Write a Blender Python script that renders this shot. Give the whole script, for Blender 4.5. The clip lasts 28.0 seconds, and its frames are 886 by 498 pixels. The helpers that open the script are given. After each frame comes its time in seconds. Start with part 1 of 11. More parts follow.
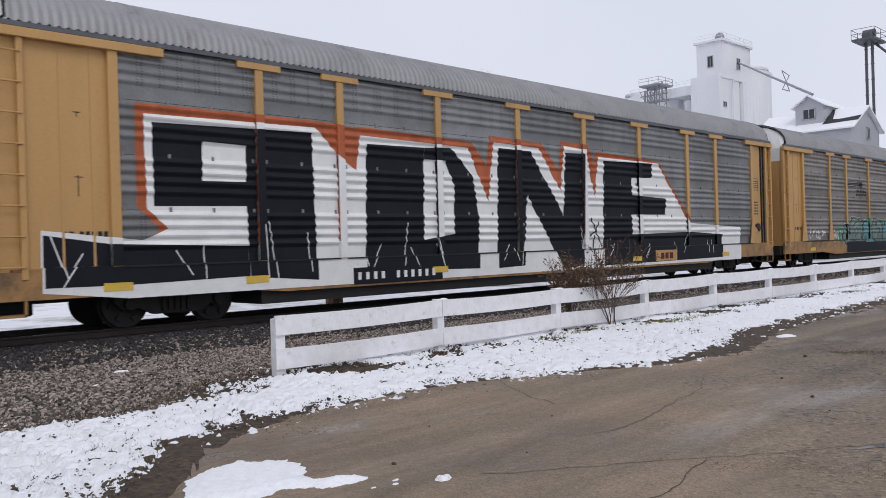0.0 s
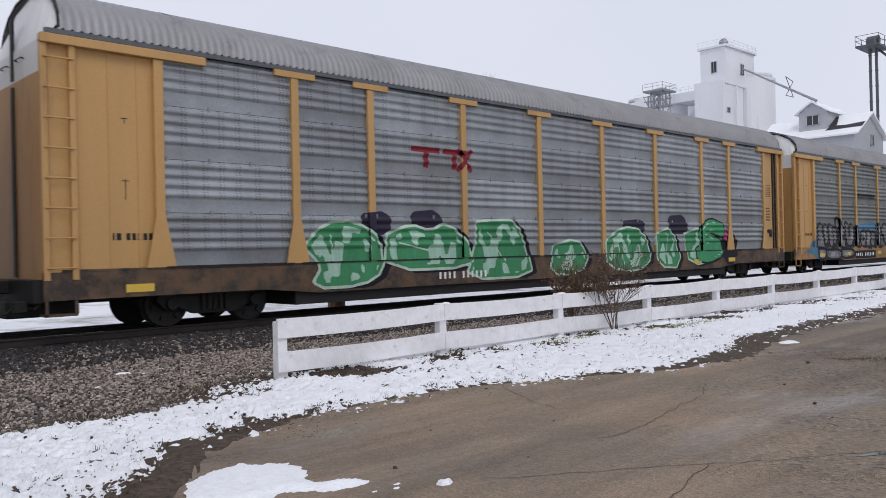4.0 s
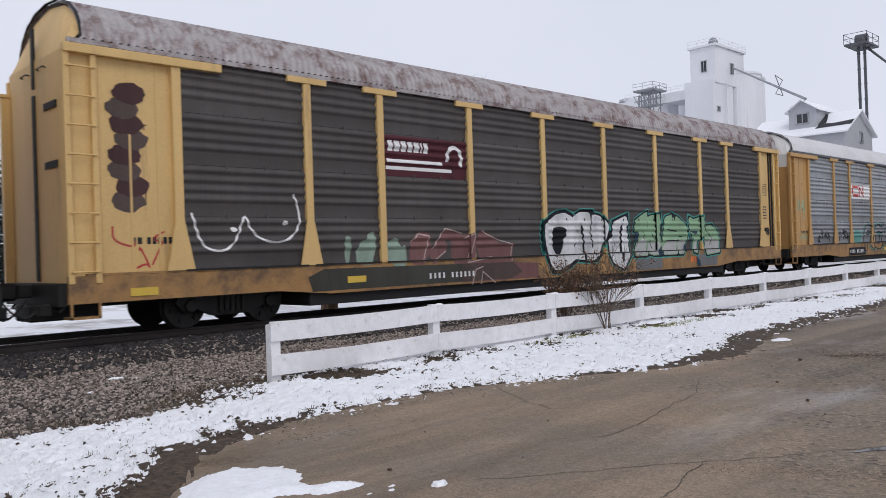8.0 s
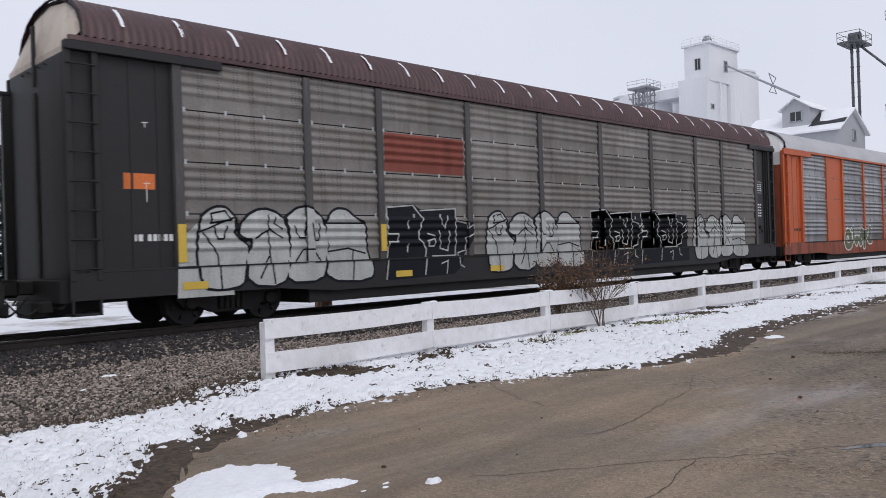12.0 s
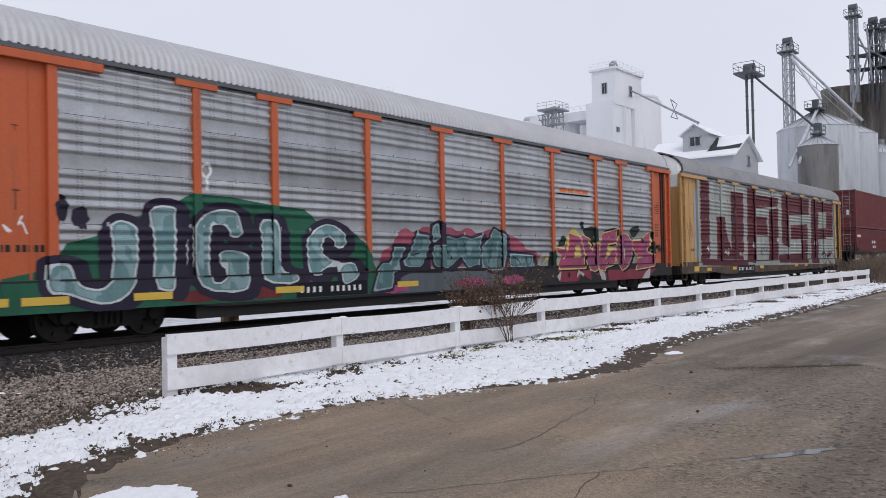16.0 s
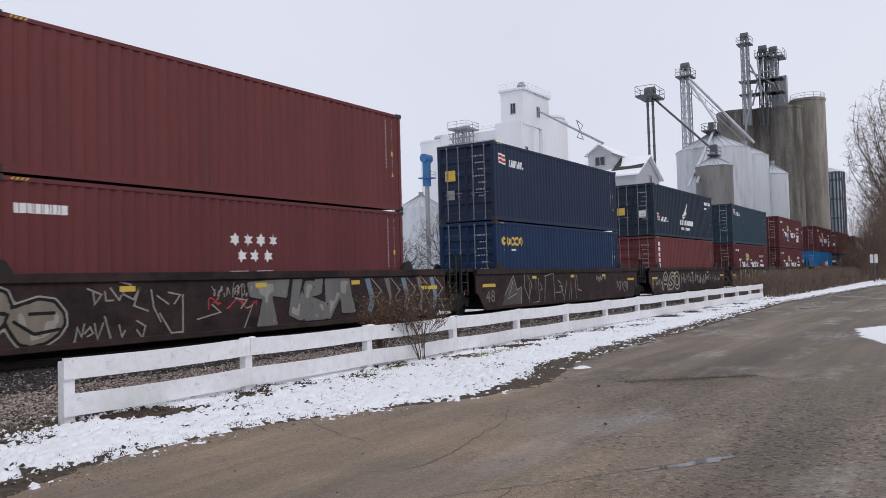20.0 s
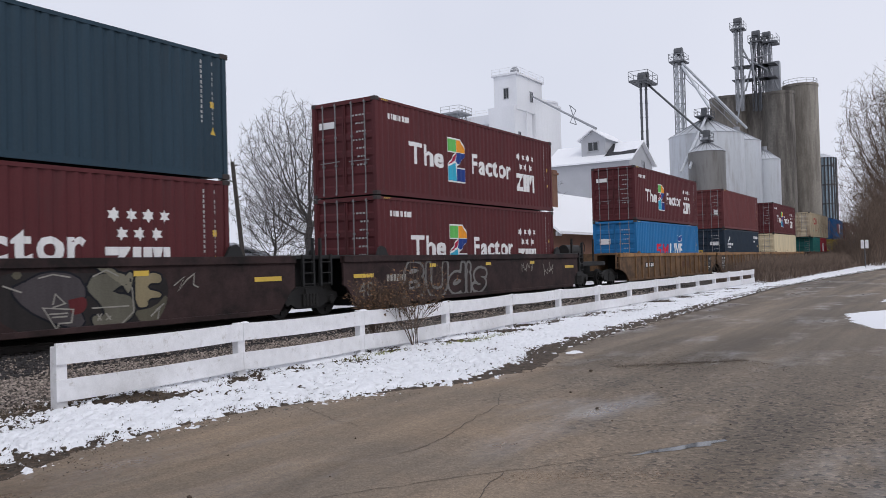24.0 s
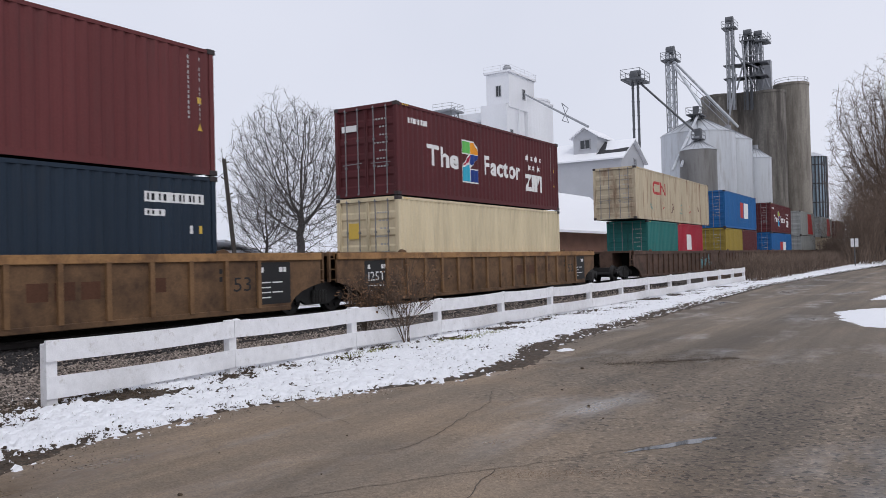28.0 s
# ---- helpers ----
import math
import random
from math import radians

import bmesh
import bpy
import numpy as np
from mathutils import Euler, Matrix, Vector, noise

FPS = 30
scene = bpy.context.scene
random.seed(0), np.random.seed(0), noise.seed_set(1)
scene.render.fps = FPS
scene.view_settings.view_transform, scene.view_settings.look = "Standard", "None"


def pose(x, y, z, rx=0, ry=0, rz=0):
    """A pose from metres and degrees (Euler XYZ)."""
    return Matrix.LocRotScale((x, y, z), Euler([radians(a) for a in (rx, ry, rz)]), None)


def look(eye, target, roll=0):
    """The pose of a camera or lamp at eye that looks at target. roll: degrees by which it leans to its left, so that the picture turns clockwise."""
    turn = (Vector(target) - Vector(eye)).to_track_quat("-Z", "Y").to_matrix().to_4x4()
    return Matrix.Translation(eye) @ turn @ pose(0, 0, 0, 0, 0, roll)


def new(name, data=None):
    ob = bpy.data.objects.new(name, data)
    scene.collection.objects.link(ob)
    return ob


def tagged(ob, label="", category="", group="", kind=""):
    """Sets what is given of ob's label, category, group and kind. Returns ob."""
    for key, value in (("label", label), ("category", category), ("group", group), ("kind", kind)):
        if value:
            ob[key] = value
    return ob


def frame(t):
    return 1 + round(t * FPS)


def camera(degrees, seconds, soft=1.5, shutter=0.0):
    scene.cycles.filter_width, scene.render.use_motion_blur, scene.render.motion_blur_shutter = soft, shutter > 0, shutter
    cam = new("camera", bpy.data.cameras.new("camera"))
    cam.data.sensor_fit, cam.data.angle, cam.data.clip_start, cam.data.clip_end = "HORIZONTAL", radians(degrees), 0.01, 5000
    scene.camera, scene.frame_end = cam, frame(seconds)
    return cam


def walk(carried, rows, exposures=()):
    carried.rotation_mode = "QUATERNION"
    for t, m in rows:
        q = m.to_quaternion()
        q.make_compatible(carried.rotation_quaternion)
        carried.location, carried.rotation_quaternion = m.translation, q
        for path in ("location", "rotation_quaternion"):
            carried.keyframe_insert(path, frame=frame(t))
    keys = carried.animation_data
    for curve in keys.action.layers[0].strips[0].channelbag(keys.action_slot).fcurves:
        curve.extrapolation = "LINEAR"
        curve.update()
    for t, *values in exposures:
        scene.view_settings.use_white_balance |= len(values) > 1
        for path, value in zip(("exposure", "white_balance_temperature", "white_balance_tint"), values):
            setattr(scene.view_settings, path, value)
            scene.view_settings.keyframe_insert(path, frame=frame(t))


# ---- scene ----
# World: x runs along the railway (to the right), y away from the road across the railway, z up from the road.
EYE = (0.0, 0.0, 1.65)
TURNS = [  # seconds, yaw, pitch, roll
    (0, -43.89, -0.10, 1.63),
    (0.5, -44.02, 0.08, 1.53),
    (1, -44.08, 0.03, 1.50),
    (1.5, -44.03, -0.05, 1.44),
    (2, -43.92, -0.02, 1.45),
    (2.5, -43.85, 0.06, 1.37),
    (3, -43.76, 0.14, 1.30),
    (3.5, -43.69, 0.18, 1.26),
    (5.5, -43.81, 0.20, 1.40),
    (6, -43.81, 0.15, 1.41),
    (6.5, -43.94, 0.21, 1.50),
    (7, -44.06, 0.37, 1.63),
    (7.5, -44.17, 0.40, 1.77),
    (8, -44.23, 0.26, 1.85),
    (8.5, -44.20, 0.09, 1.83),
    (9, -44.21, 0.02, 1.85),
    (9.5, -44.25, 0.05, 1.93),
    (10, -44.37, 0.09, 1.89),
    (10.5, -44.53, 0.10, 1.87),
    (11, -44.63, 0.05, 1.86),
    (11.5, -44.66, 0.01, 1.80),
    (12, -44.64, 0.06, 1.82),
    (12.5, -44.70, 0.15, 1.83),
    (14.5, -45.45, 0.56, 1.73),
    (15, -46.11, 0.53, 1.67),
    (15.5, -47.63, 0.72, 1.41),
    (16, -50.95, 1.01, 1.11),
    (16.5, -54.38, 1.18, 1.14),
    (17, -55.72, 1.36, 1.25),
    (17.5, -56.55, 1.60, 1.32),
    (18, -57.18, 1.76, 1.36),
    (18.5, -57.57, 1.96, 1.52),
    (19, -57.50, 2.04, 1.60),
    (19.5, -57.25, 2.10, 1.62),
    (20, -57.20, 2.13, 1.56),
    (20.5, -57.28, 2.07, 1.57),
    (21, -57.30, 2.04, 1.59),
    (21.5, -57.35, 2.05, 1.66),
    (23.5, -57.55, 1.33, 1.53),
    (24, -57.71, 1.07, 1.53),
    (24.5, -57.74, 0.95, 1.69),
    (25, -57.84, 0.92, 1.79),
    (25.5, -57.93, 0.89, 1.70),
    (26, -57.98, 0.82, 1.48),
    (26.5, -58.04, 0.82, 1.46),
    (27, -58.11, 0.83, 1.42),
    (27.5, -58.17, 0.84, 1.41),
    (28, -58.28, 0.88, 1.41),
]
cam = camera(57.48, 28.0, soft=0.6, shutter=0.08)
walk(cam, [(t, pose(*EYE, 90 + p, r, y)) for t, y, p, r in TURNS])

# ---- world, sun, exposure ----
world = bpy.data.worlds.new("overcast_sky")
scene.world = world
world.use_nodes = True
wn, wl = world.node_tree.nodes, world.node_tree.links
wn.clear()
sky = wn.new("ShaderNodeTexSky")
sky.sky_type, sky.sun_disc, sky.sun_elevation, sky.sun_rotation = "NISHITA", False, radians(38), radians(200)
sky.air_density, sky.dust_density, sky.ozone_density = 1.0, 4.0, 1.0
cloud = wn.new("ShaderNodeTexNoise")
cloud.inputs["Scale"].default_value, cloud.inputs["Detail"].default_value = 1.6, 4.0
ramp = wn.new("ShaderNodeValToRGB")
ramp.color_ramp.elements[0].position, ramp.color_ramp.elements[0].color = 0.3, (7.4, 7.72, 8.95, 1)
ramp.color_ramp.elements[1].position, ramp.color_ramp.elements[1].color = 0.75, (8.4, 8.62, 9.75, 1)
blend = wn.new("ShaderNodeMixRGB")
blend.inputs["Fac"].default_value = 0.93
bg = wn.new("ShaderNodeBackground")
bg.inputs["Strength"].default_value = 0.096
out = wn.new("ShaderNodeOutputWorld")
wl.new(cloud.outputs["Fac"], ramp.inputs["Fac"])
wl.new(sky.outputs["Color"], blend.inputs["Color1"])
wl.new(ramp.outputs["Color"], blend.inputs["Color2"])
wl.new(blend.outputs["Color"], bg.inputs["Color"])
wl.new(bg.outputs["Background"], out.inputs["Surface"])
sun = new("sun", bpy.data.lights.new("sun", "SUN"))
sun.data.energy, sun.data.angle, sun.data.color = 0.8, radians(25), (1.0, 0.97, 0.93)
sun.matrix_world = look((-20, -40, 45), (0, 0, 0))
scene.view_settings.exposure = 0.0

# ---- materials ----
def surf(name, color, rough=0.6, metal=0.0, var=0.18, scale=1.5, grain=40.0, bump=0.0, stain=None, stain_at=0.62, streak=False, spec=0.5, island=0.0, rand=0.0):
    """A surface with large and fine variation, optional stains, vertical streaks and relief."""
    m = bpy.data.materials.new(name)
    m.use_nodes = True
    n, l = m.node_tree.nodes, m.node_tree.links
    b = n["Principled BSDF"]
    b.inputs["Roughness"].default_value, b.inputs["Metallic"].default_value = rough, metal
    b.inputs["Specular IOR Level"].default_value = spec
    tc = n.new("ShaderNodeTexCoord")
    mp = n.new("ShaderNodeMapping")
    l.new(tc.outputs["Object"], mp.inputs["Vector"])
    if streak:
        mp.inputs["Scale"].default_value = (1.0, 1.0, 0.12)
    big = n.new("ShaderNodeTexNoise")
    big.inputs["Scale"].default_value, big.inputs["Detail"].default_value, big.inputs["Roughness"].default_value = scale, 5.0, 0.65
    l.new(mp.outputs["Vector"], big.inputs["Vector"])
    fine = n.new("ShaderNodeTexNoise")
    fine.inputs["Scale"].default_value, fine.inputs["Detail"].default_value = grain, 3.0
    l.new(tc.outputs["Object"], fine.inputs["Vector"])
    add = n.new("ShaderNodeMath")
    add.operation = "MULTIPLY_ADD"
    l.new(fine.outputs["Fac"], add.inputs[0])
    add.inputs[1].default_value = 0.5
    l.new(big.outputs["Fac"], add.inputs[2])
    cr = n.new("ShaderNodeValToRGB")
    cr.color_ramp.elements[0].position, cr.color_ramp.elements[1].position = 0.45, 1.05
    cr.color_ramp.elements[0].color = (*[c * (1 - var) for c in color], 1)
    cr.color_ramp.elements[1].color = (*[min(1, c * (1 + var)) for c in color], 1)
    l.new(add.outputs["Value"], cr.inputs["Fac"])
    last = cr.outputs["Color"]
    if stain:
        sn = n.new("ShaderNodeTexNoise")
        sn.inputs["Scale"].default_value, sn.inputs["Detail"].default_value, sn.inputs["Roughness"].default_value = scale * 1.7, 8.0, 0.7
        m2 = n.new("ShaderNodeMapping")
        m2.inputs["Location"].default_value = (3.1, 7.7, 1.3)
        m2.inputs["Scale"].default_value = (1.6, 1.0, 0.18) if streak else (1, 1, 1)
        l.new(tc.outputs["Object"], m2.inputs["Vector"])
        l.new(m2.outputs["Vector"], sn.inputs["Vector"])
        sr = n.new("ShaderNodeValToRGB")
        sr.color_ramp.elements[0].position, sr.color_ramp.elements[1].position = stain_at - 0.1, stain_at + 0.1
        l.new(sn.outputs["Fac"], sr.inputs["Fac"])
        mix = n.new("ShaderNodeMixRGB")
        l.new(sr.outputs["Color"], mix.inputs["Fac"])
        l.new(last, mix.inputs["Color1"])
        mix.inputs["Color2"].default_value = (*stain, 1)
        last = mix.outputs["Color"]
    if island or rand:
        src = n.new("ShaderNodeNewGeometry").outputs["Random Per Island"] if island else n.new("ShaderNodeObjectInfo").outputs["Random"]
        mr = n.new("ShaderNodeMapRange")
        k = island or rand
        mr.inputs["To Min"].default_value, mr.inputs["To Max"].default_value = 1 - k, 1 + k
        l.new(src, mr.inputs["Value"])
        hs = n.new("ShaderNodeHueSaturation")
        l.new(mr.outputs["Result"], hs.inputs["Value"])
        l.new(last, hs.inputs["Color"])
        last = hs.outputs["Color"]
    l.new(last, b.inputs["Base Color"])
    if bump:
        bp = n.new("ShaderNodeBump")
        bp.inputs["Strength"].default_value, bp.inputs["Distance"].default_value = min(1, bump), 0.02
        l.new(add.outputs["Value"], bp.inputs["Height"])
        l.new(bp.outputs["Normal"], b.inputs["Normal"])
    return m


def perforated(name, color, rough=0.5, metal=0.3, var=0.25, stain=None, stain_at=0.62, holes=0.75, grime=0.45):
    """Galvanised car side sheet: weathered bands, vertical streaks and columns of small round holes."""
    m = surf(name, color, rough, metal, var, 0.9, 25.0, 0.15, stain, stain_at, True)
    n, l = m.node_tree.nodes, m.node_tree.links
    b = n["Principled BSDF"]
    src = b.inputs["Base Color"].links[0].from_socket
    tc = n.new("ShaderNodeTexCoord")
    smear = n.new("ShaderNodeTexNoise")
    smear.inputs["Scale"].default_value, smear.inputs["Detail"].default_value, smear.inputs["Roughness"].default_value = 0.75, 7.0, 0.7
    flat = n.new("ShaderNodeMapping")
    flat.inputs["Scale"].default_value = (0.5, 1.0, 1.5)
    l.new(tc.outputs["Object"], flat.inputs["Vector"])
    l.new(flat.outputs["Vector"], smear.inputs["Vector"])
    amount = n.new("ShaderNodeMapRange")
    amount.inputs["From Min"].default_value, amount.inputs["From Max"].default_value = 0.42, 0.64
    amount.inputs["To Max"].default_value = grime
    l.new(smear.outputs["Fac"], amount.inputs["Value"])
    dirty = n.new("ShaderNodeMixRGB")
    l.new(amount.outputs["Result"], dirty.inputs["Fac"])
    l.new(src, dirty.inputs["Color1"])
    dirty.inputs["Color2"].default_value = (color[0] * 0.52, color[1] * 0.46, color[2] * 0.40, 1)
    own = n.new("ShaderNodeMapRange")
    own.inputs["To Min"].default_value, own.inputs["To Max"].default_value = 0.84, 1.16
    l.new(n.new("ShaderNodeObjectInfo").outputs["Random"], own.inputs["Value"])
    tone = n.new("ShaderNodeHueSaturation")
    l.new(own.outputs["Result"], tone.inputs["Value"])
    l.new(dirty.outputs["Color"], tone.inputs["Color"])
    src = tone.outputs["Color"]
    sep = n.new("ShaderNodeSeparateXYZ")
    l.new(tc.outputs["Object"], sep.inputs["Vector"])

    def op(kind, a, bv=None):
        q = n.new("ShaderNodeMath")
        q.operation = kind
        for k, v in enumerate((a, bv)):
            if v is None:
                continue
            if isinstance(v, (int, float)):
                q.inputs[k].default_value = v
            else:
                l.new(v, q.inputs[k])
        return q.outputs["Value"]

    fx = op("ABSOLUTE", op("SUBTRACT", op("FRACT", op("MULTIPLY", sep.outputs["X"], 12.0)), 0.5))
    fz = op("ABSOLUTE", op("SUBTRACT", op("FRACT", op("MULTIPLY", sep.outputs["Z"], 20.0)), 0.5))
    dot = op("LESS_THAN", op("ADD", op("MULTIPLY", fx, fx), op("MULTIPLY", fz, fz)), 0.07)
    ribbed = op("GREATER_THAN", op("FRACT", op("DIVIDE", op("SUBTRACT", sep.outputs["Z"], 1.13), 0.96)), 0.27)
    column = op("GREATER_THAN", op("FRACT", op("ADD", op("MULTIPLY", sep.outputs["X"], 2.2), op("MULTIPLY", op("SINE", op("MULTIPLY", sep.outputs["X"], 2.1)), 0.35))), 0.66)
    on = op("MULTIPLY", dot, op("MULTIPLY", ribbed, column))
    mix = n.new("ShaderNodeMixRGB")
    l.new(op("MULTIPLY", on, holes), mix.inputs["Fac"])
    l.new(src, mix.inputs["Color1"])
    mix.inputs["Color2"].default_value = (0.02, 0.02, 0.02, 1)
    l.new(mix.outputs["Color"], b.inputs["Base Color"])
    return m


M = {}
M["yellow"] = surf("weathered_yellow_paint", (0.45, 0.262, 0.095), 0.55, 0, 0.13, 0.8, 30, 0.04, (0.27, 0.15, 0.065), 0.66, True)
M["pale_yellow"] = surf("faded_yellow_paint", (0.60, 0.40, 0.16), 0.55, 0, 0.15, 1.2, 30, 0.05, (0.33, 0.2, 0.1), 0.68, True)
M["orange"] = surf("weathered_orange_paint", (0.46, 0.095, 0.028), 0.55, 0, 0.2, 1.2, 30, 0.05, (0.25, 0.08, 0.04), 0.68, True)
M["yellow_end"] = surf("grimy_yellow_end_paint", (0.40, 0.225, 0.08), 0.6, 0, 0.15, 0.8, 30, 0.05, (0.22, 0.12, 0.055), 0.62, True)
M["yellow_sill"] = surf("grimy_yellow_sill_paint", (0.32, 0.175, 0.062), 0.6, 0, 0.25, 1.0, 30, 0.05, (0.13, 0.075, 0.040), 0.54, False)
M["orange_sill"] = surf("grimy_orange_sill_paint", (0.26, 0.06, 0.025), 0.6, 0, 0.2, 1.4, 30, 0.05, (0.06, 0.028, 0.02), 0.57, True)
M["brown_black"] = surf("dirty_brown_black_paint", (0.011, 0.0105, 0.012), 0.6, 0, 0.3, 1.2, 30, 0.05)
M["maroon_roof"] = surf("maroon_roof_paint", (0.066, 0.033, 0.035), 0.55, 0, 0.3, 1.5, 30, 0.05, (0.16, 0.10, 0.095), 0.66, True)
M["roof_grey"] = surf("galvanised_roof_sheet", (0.27, 0.265, 0.275), 0.5, 0.2, 0.15, 1.0, 30, 0.05, (0.17, 0.165, 0.165), 0.64)
M["roof_pale"] = surf("pale_roof_sheet", (0.47, 0.47, 0.49), 0.5, 0.2, 0.12, 1.0, 30, 0.05, (0.4, 0.39, 0.39), 0.68)
M["roof_rust"] = surf("rust_streaked_roof_sheet", (0.36, 0.335, 0.335), 0.55, 0.1, 0.18, 1.6, 30, 0.05, (0.13, 0.07, 0.062), 0.55)
M["roof_white"] = surf("white_roof_sheet", (0.60, 0.60, 0.61), 0.5, 0.0, 0.1, 1.0, 30, 0.05, (0.5, 0.49, 0.47), 0.7)
M["panel_dark"] = perforated("dull_dark_side_sheet", (0.215, 0.200, 0.188), 0.5, 0.25, holes=0.6, grime=0.7)
M["panel_grey"] = perforated("dull_grey_side_sheet", (0.200, 0.206, 0.213), 0.5, 0.25, holes=0.55, grime=0.5)
M["panel_slate"] = perforated("greenish_grey_side_sheet", (0.160, 0.174, 0.172), 0.5, 0.25, holes=0.65, grime=0.5)
M["panel_silver"] = perforated("bright_grey_side_sheet", (0.27, 0.29, 0.31), 0.45, 0.35, holes=0.5)
M["panel_bright"] = perforated("bright_galvanised_side_sheet", (0.40, 0.415, 0.435), 0.34, 0.6, holes=0.45)
M["panel_mid"] = perforated("streaked_galvanised_side_sheet", (0.32, 0.33, 0.345), 0.38, 0.55, 0.3, (0.16, 0.16, 0.165), 0.58, 0.35)
M["panel_brown"] = perforated("sooty_brown_side_sheet", (0.066, 0.059, 0.057), 0.65, 0.05, holes=0.4)
M["panel_rusty"] = perforated("brown_grey_side_sheet", (0.215, 0.200, 0.188), 0.6, 0.15, 0.3, (0.13, 0.105, 0.095), 0.62, holes=0.5, grime=0.5)
M["white_end"] = surf("white_end_paint", (0.60, 0.60, 0.60), 0.55, 0, 0.1, 1.2, 30, 0.03, (0.4, 0.36, 0.33), 0.7, True)
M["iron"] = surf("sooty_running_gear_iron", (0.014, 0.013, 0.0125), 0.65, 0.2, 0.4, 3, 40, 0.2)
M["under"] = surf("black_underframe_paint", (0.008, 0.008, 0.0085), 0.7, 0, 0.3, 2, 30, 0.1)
M["rail_side"] = surf("dark_rusted_rail_steel", (0.028, 0.022, 0.02), 0.6, 0.3, 0.3, 4, 50, 0.1)
M["rail_top"] = surf("polished_rail_head", (0.5, 0.5, 0.51), 0.25, 0.95, 0.1, 4, 60)
M["tie"] = surf("weathered_timber_tie", (0.06, 0.048, 0.04), 0.85, 0, 0.4, 5, 40, 0.4, None, 0.6, False, 0.3, 0, 0.25)
M["stone"] = surf("ballast_stone", (0.232, 0.196, 0.172), 0.85, 0, 0.4, 8, 60, 0.3, None, 0.6, False, 0.3, 0.95)
M["stone_dark"] = surf("dark_ballast_stone", (0.038, 0.035, 0.036), 0.75, 0, 0.3, 8, 60, 0.2, None, 0.6, False, 0.3, 0.5)
M["ballast_dark"] = surf("near_black_grit", (0.014, 0.012, 0.012), 0.9, 0, 0.3, 8, 60, 0.3)
M["ballast_bed"] = surf("ballast_bed_grit", (0.065, 0.055, 0.048), 0.95, 0, 0.5, 12, 90, 0.9, (0.035, 0.028, 0.023), 0.55)
M["snow"] = surf("fresh_snow", (0.86, 0.87, 0.90), 0.6, 0, 0.07, 17, 55, 1.0, None, 0.6, False, 0.3)
M["dirt"] = surf("wet_soil_and_dead_grass", (0.078, 0.053, 0.034), 0.9, 0, 0.7, 9, 70, 1.0, (0.026, 0.019, 0.013), 0.52)
M["fence"] = surf("weathered_white_paint", (0.75, 0.75, 0.77), 0.6, 0, 0.12, 5, 60, 0.3, (0.42, 0.39, 0.36), 0.68)
M["grass"] = surf("dead_grass", (0.105, 0.082, 0.050), 0.9, 0, 0.3, 5, 40, 0, None, 0.6, False, 0.2, 0.5)
M["green_grass"] = surf("yellow_green_grass", (0.21, 0.22, 0.07), 0.9, 0, 0.3, 5, 40, 0, None, 0.6, False, 0.2, 0.5)
M["twig"] = surf("brown_twig_bark", (0.085, 0.058, 0.042), 0.9, 0, 0.3, 8, 60, 0.2)
M["bark"] = surf("grey_brown_bark", (0.058, 0.051, 0.050), 0.95, 0, 0.3, 4, 50, 0.4)
M["brush"] = surf("far_brush_twigs", (0.15, 0.112, 0.09), 0.95, 0, 0.3, 1, 30, 0, None, 0.6, False, 0.2, 0.4)
M["rust_leaf"] = surf("withered_brown_leaf", (0.12, 0.066, 0.036), 0.8, 0, 0.3, 10, 60, 0, None, 0.6, False, 0.3, 0.65)
M["needle"] = surf("dark_conifer_needle", (0.038, 0.055, 0.048), 0.8, 0, 0.3, 3, 40, 0, None, 0.6, False, 0.3, 0.4)
M["white_wall"] = surf("white_painted_concrete", (0.74, 0.75, 0.78), 0.7, 0, 0.06, 0.25, 3, 0.05, (0.58, 0.57, 0.56), 0.7, True)
M["grey_wall"] = surf("old_grey_concrete", (0.185, 0.170, 0.150), 0.85, 0, 0.35, 0.22, 3, 0.1, (0.060, 0.052, 0.046), 0.52, True)
M["tan_wall"] = surf("weathered_tan_concrete", (0.235, 0.215, 0.185), 0.85, 0, 0.3, 0.25, 3, 0.1, (0.12, 0.105, 0.09), 0.56, True)
M["siding"] = surf("pale_grey_siding", (0.42, 0.43, 0.46), 0.6, 0, 0.08, 0.4, 6, 0.05)
M["shingle"] = surf("dark_shingle_roof", (0.035, 0.035, 0.04), 0.9, 0, 0.25, 2, 30, 0.2)
M["galv"] = surf("galvanised_bin_sheet", (0.55, 0.575, 0.61), 0.48, 0.35, 0.12, 0.5, 8, 0.05, (0.40, 0.40, 0.41), 0.60, True)
M["galv_dark"] = surf("dull_galvanised_bin_sheet", (0.21, 0.205, 0.2), 0.5, 0.4, 0.15, 0.4, 8, 0.05, (0.12, 0.11, 0.10), 0.6, True)
M["steel_dark"] = surf("dark_structural_steel", (0.10, 0.105, 0.115), 0.55, 0.4, 0.2, 2, 20)
M["steel_mid"] = surf("grey_structural_steel", (0.27, 0.28, 0.30), 0.5, 0.4, 0.15, 2, 20)
M["blue_steel"] = surf("blue_painted_steel", (0.03, 0.13, 0.30), 0.5, 0.1, 0.15, 2, 20)
M["glass"] = surf("dark_window_glass", (0.03, 0.035, 0.04), 0.12, 0.0, 0.1, 2, 20)
M["brick"] = surf("orange_brown_brickwork", (0.17, 0.085, 0.056), 0.85, 0, 0.25, 1, 12, 0.1)
M["brick_dull"] = surf("dull_brown_brickwork", (0.056, 0.046, 0.046), 0.85, 0, 0.25, 1, 12, 0.1)
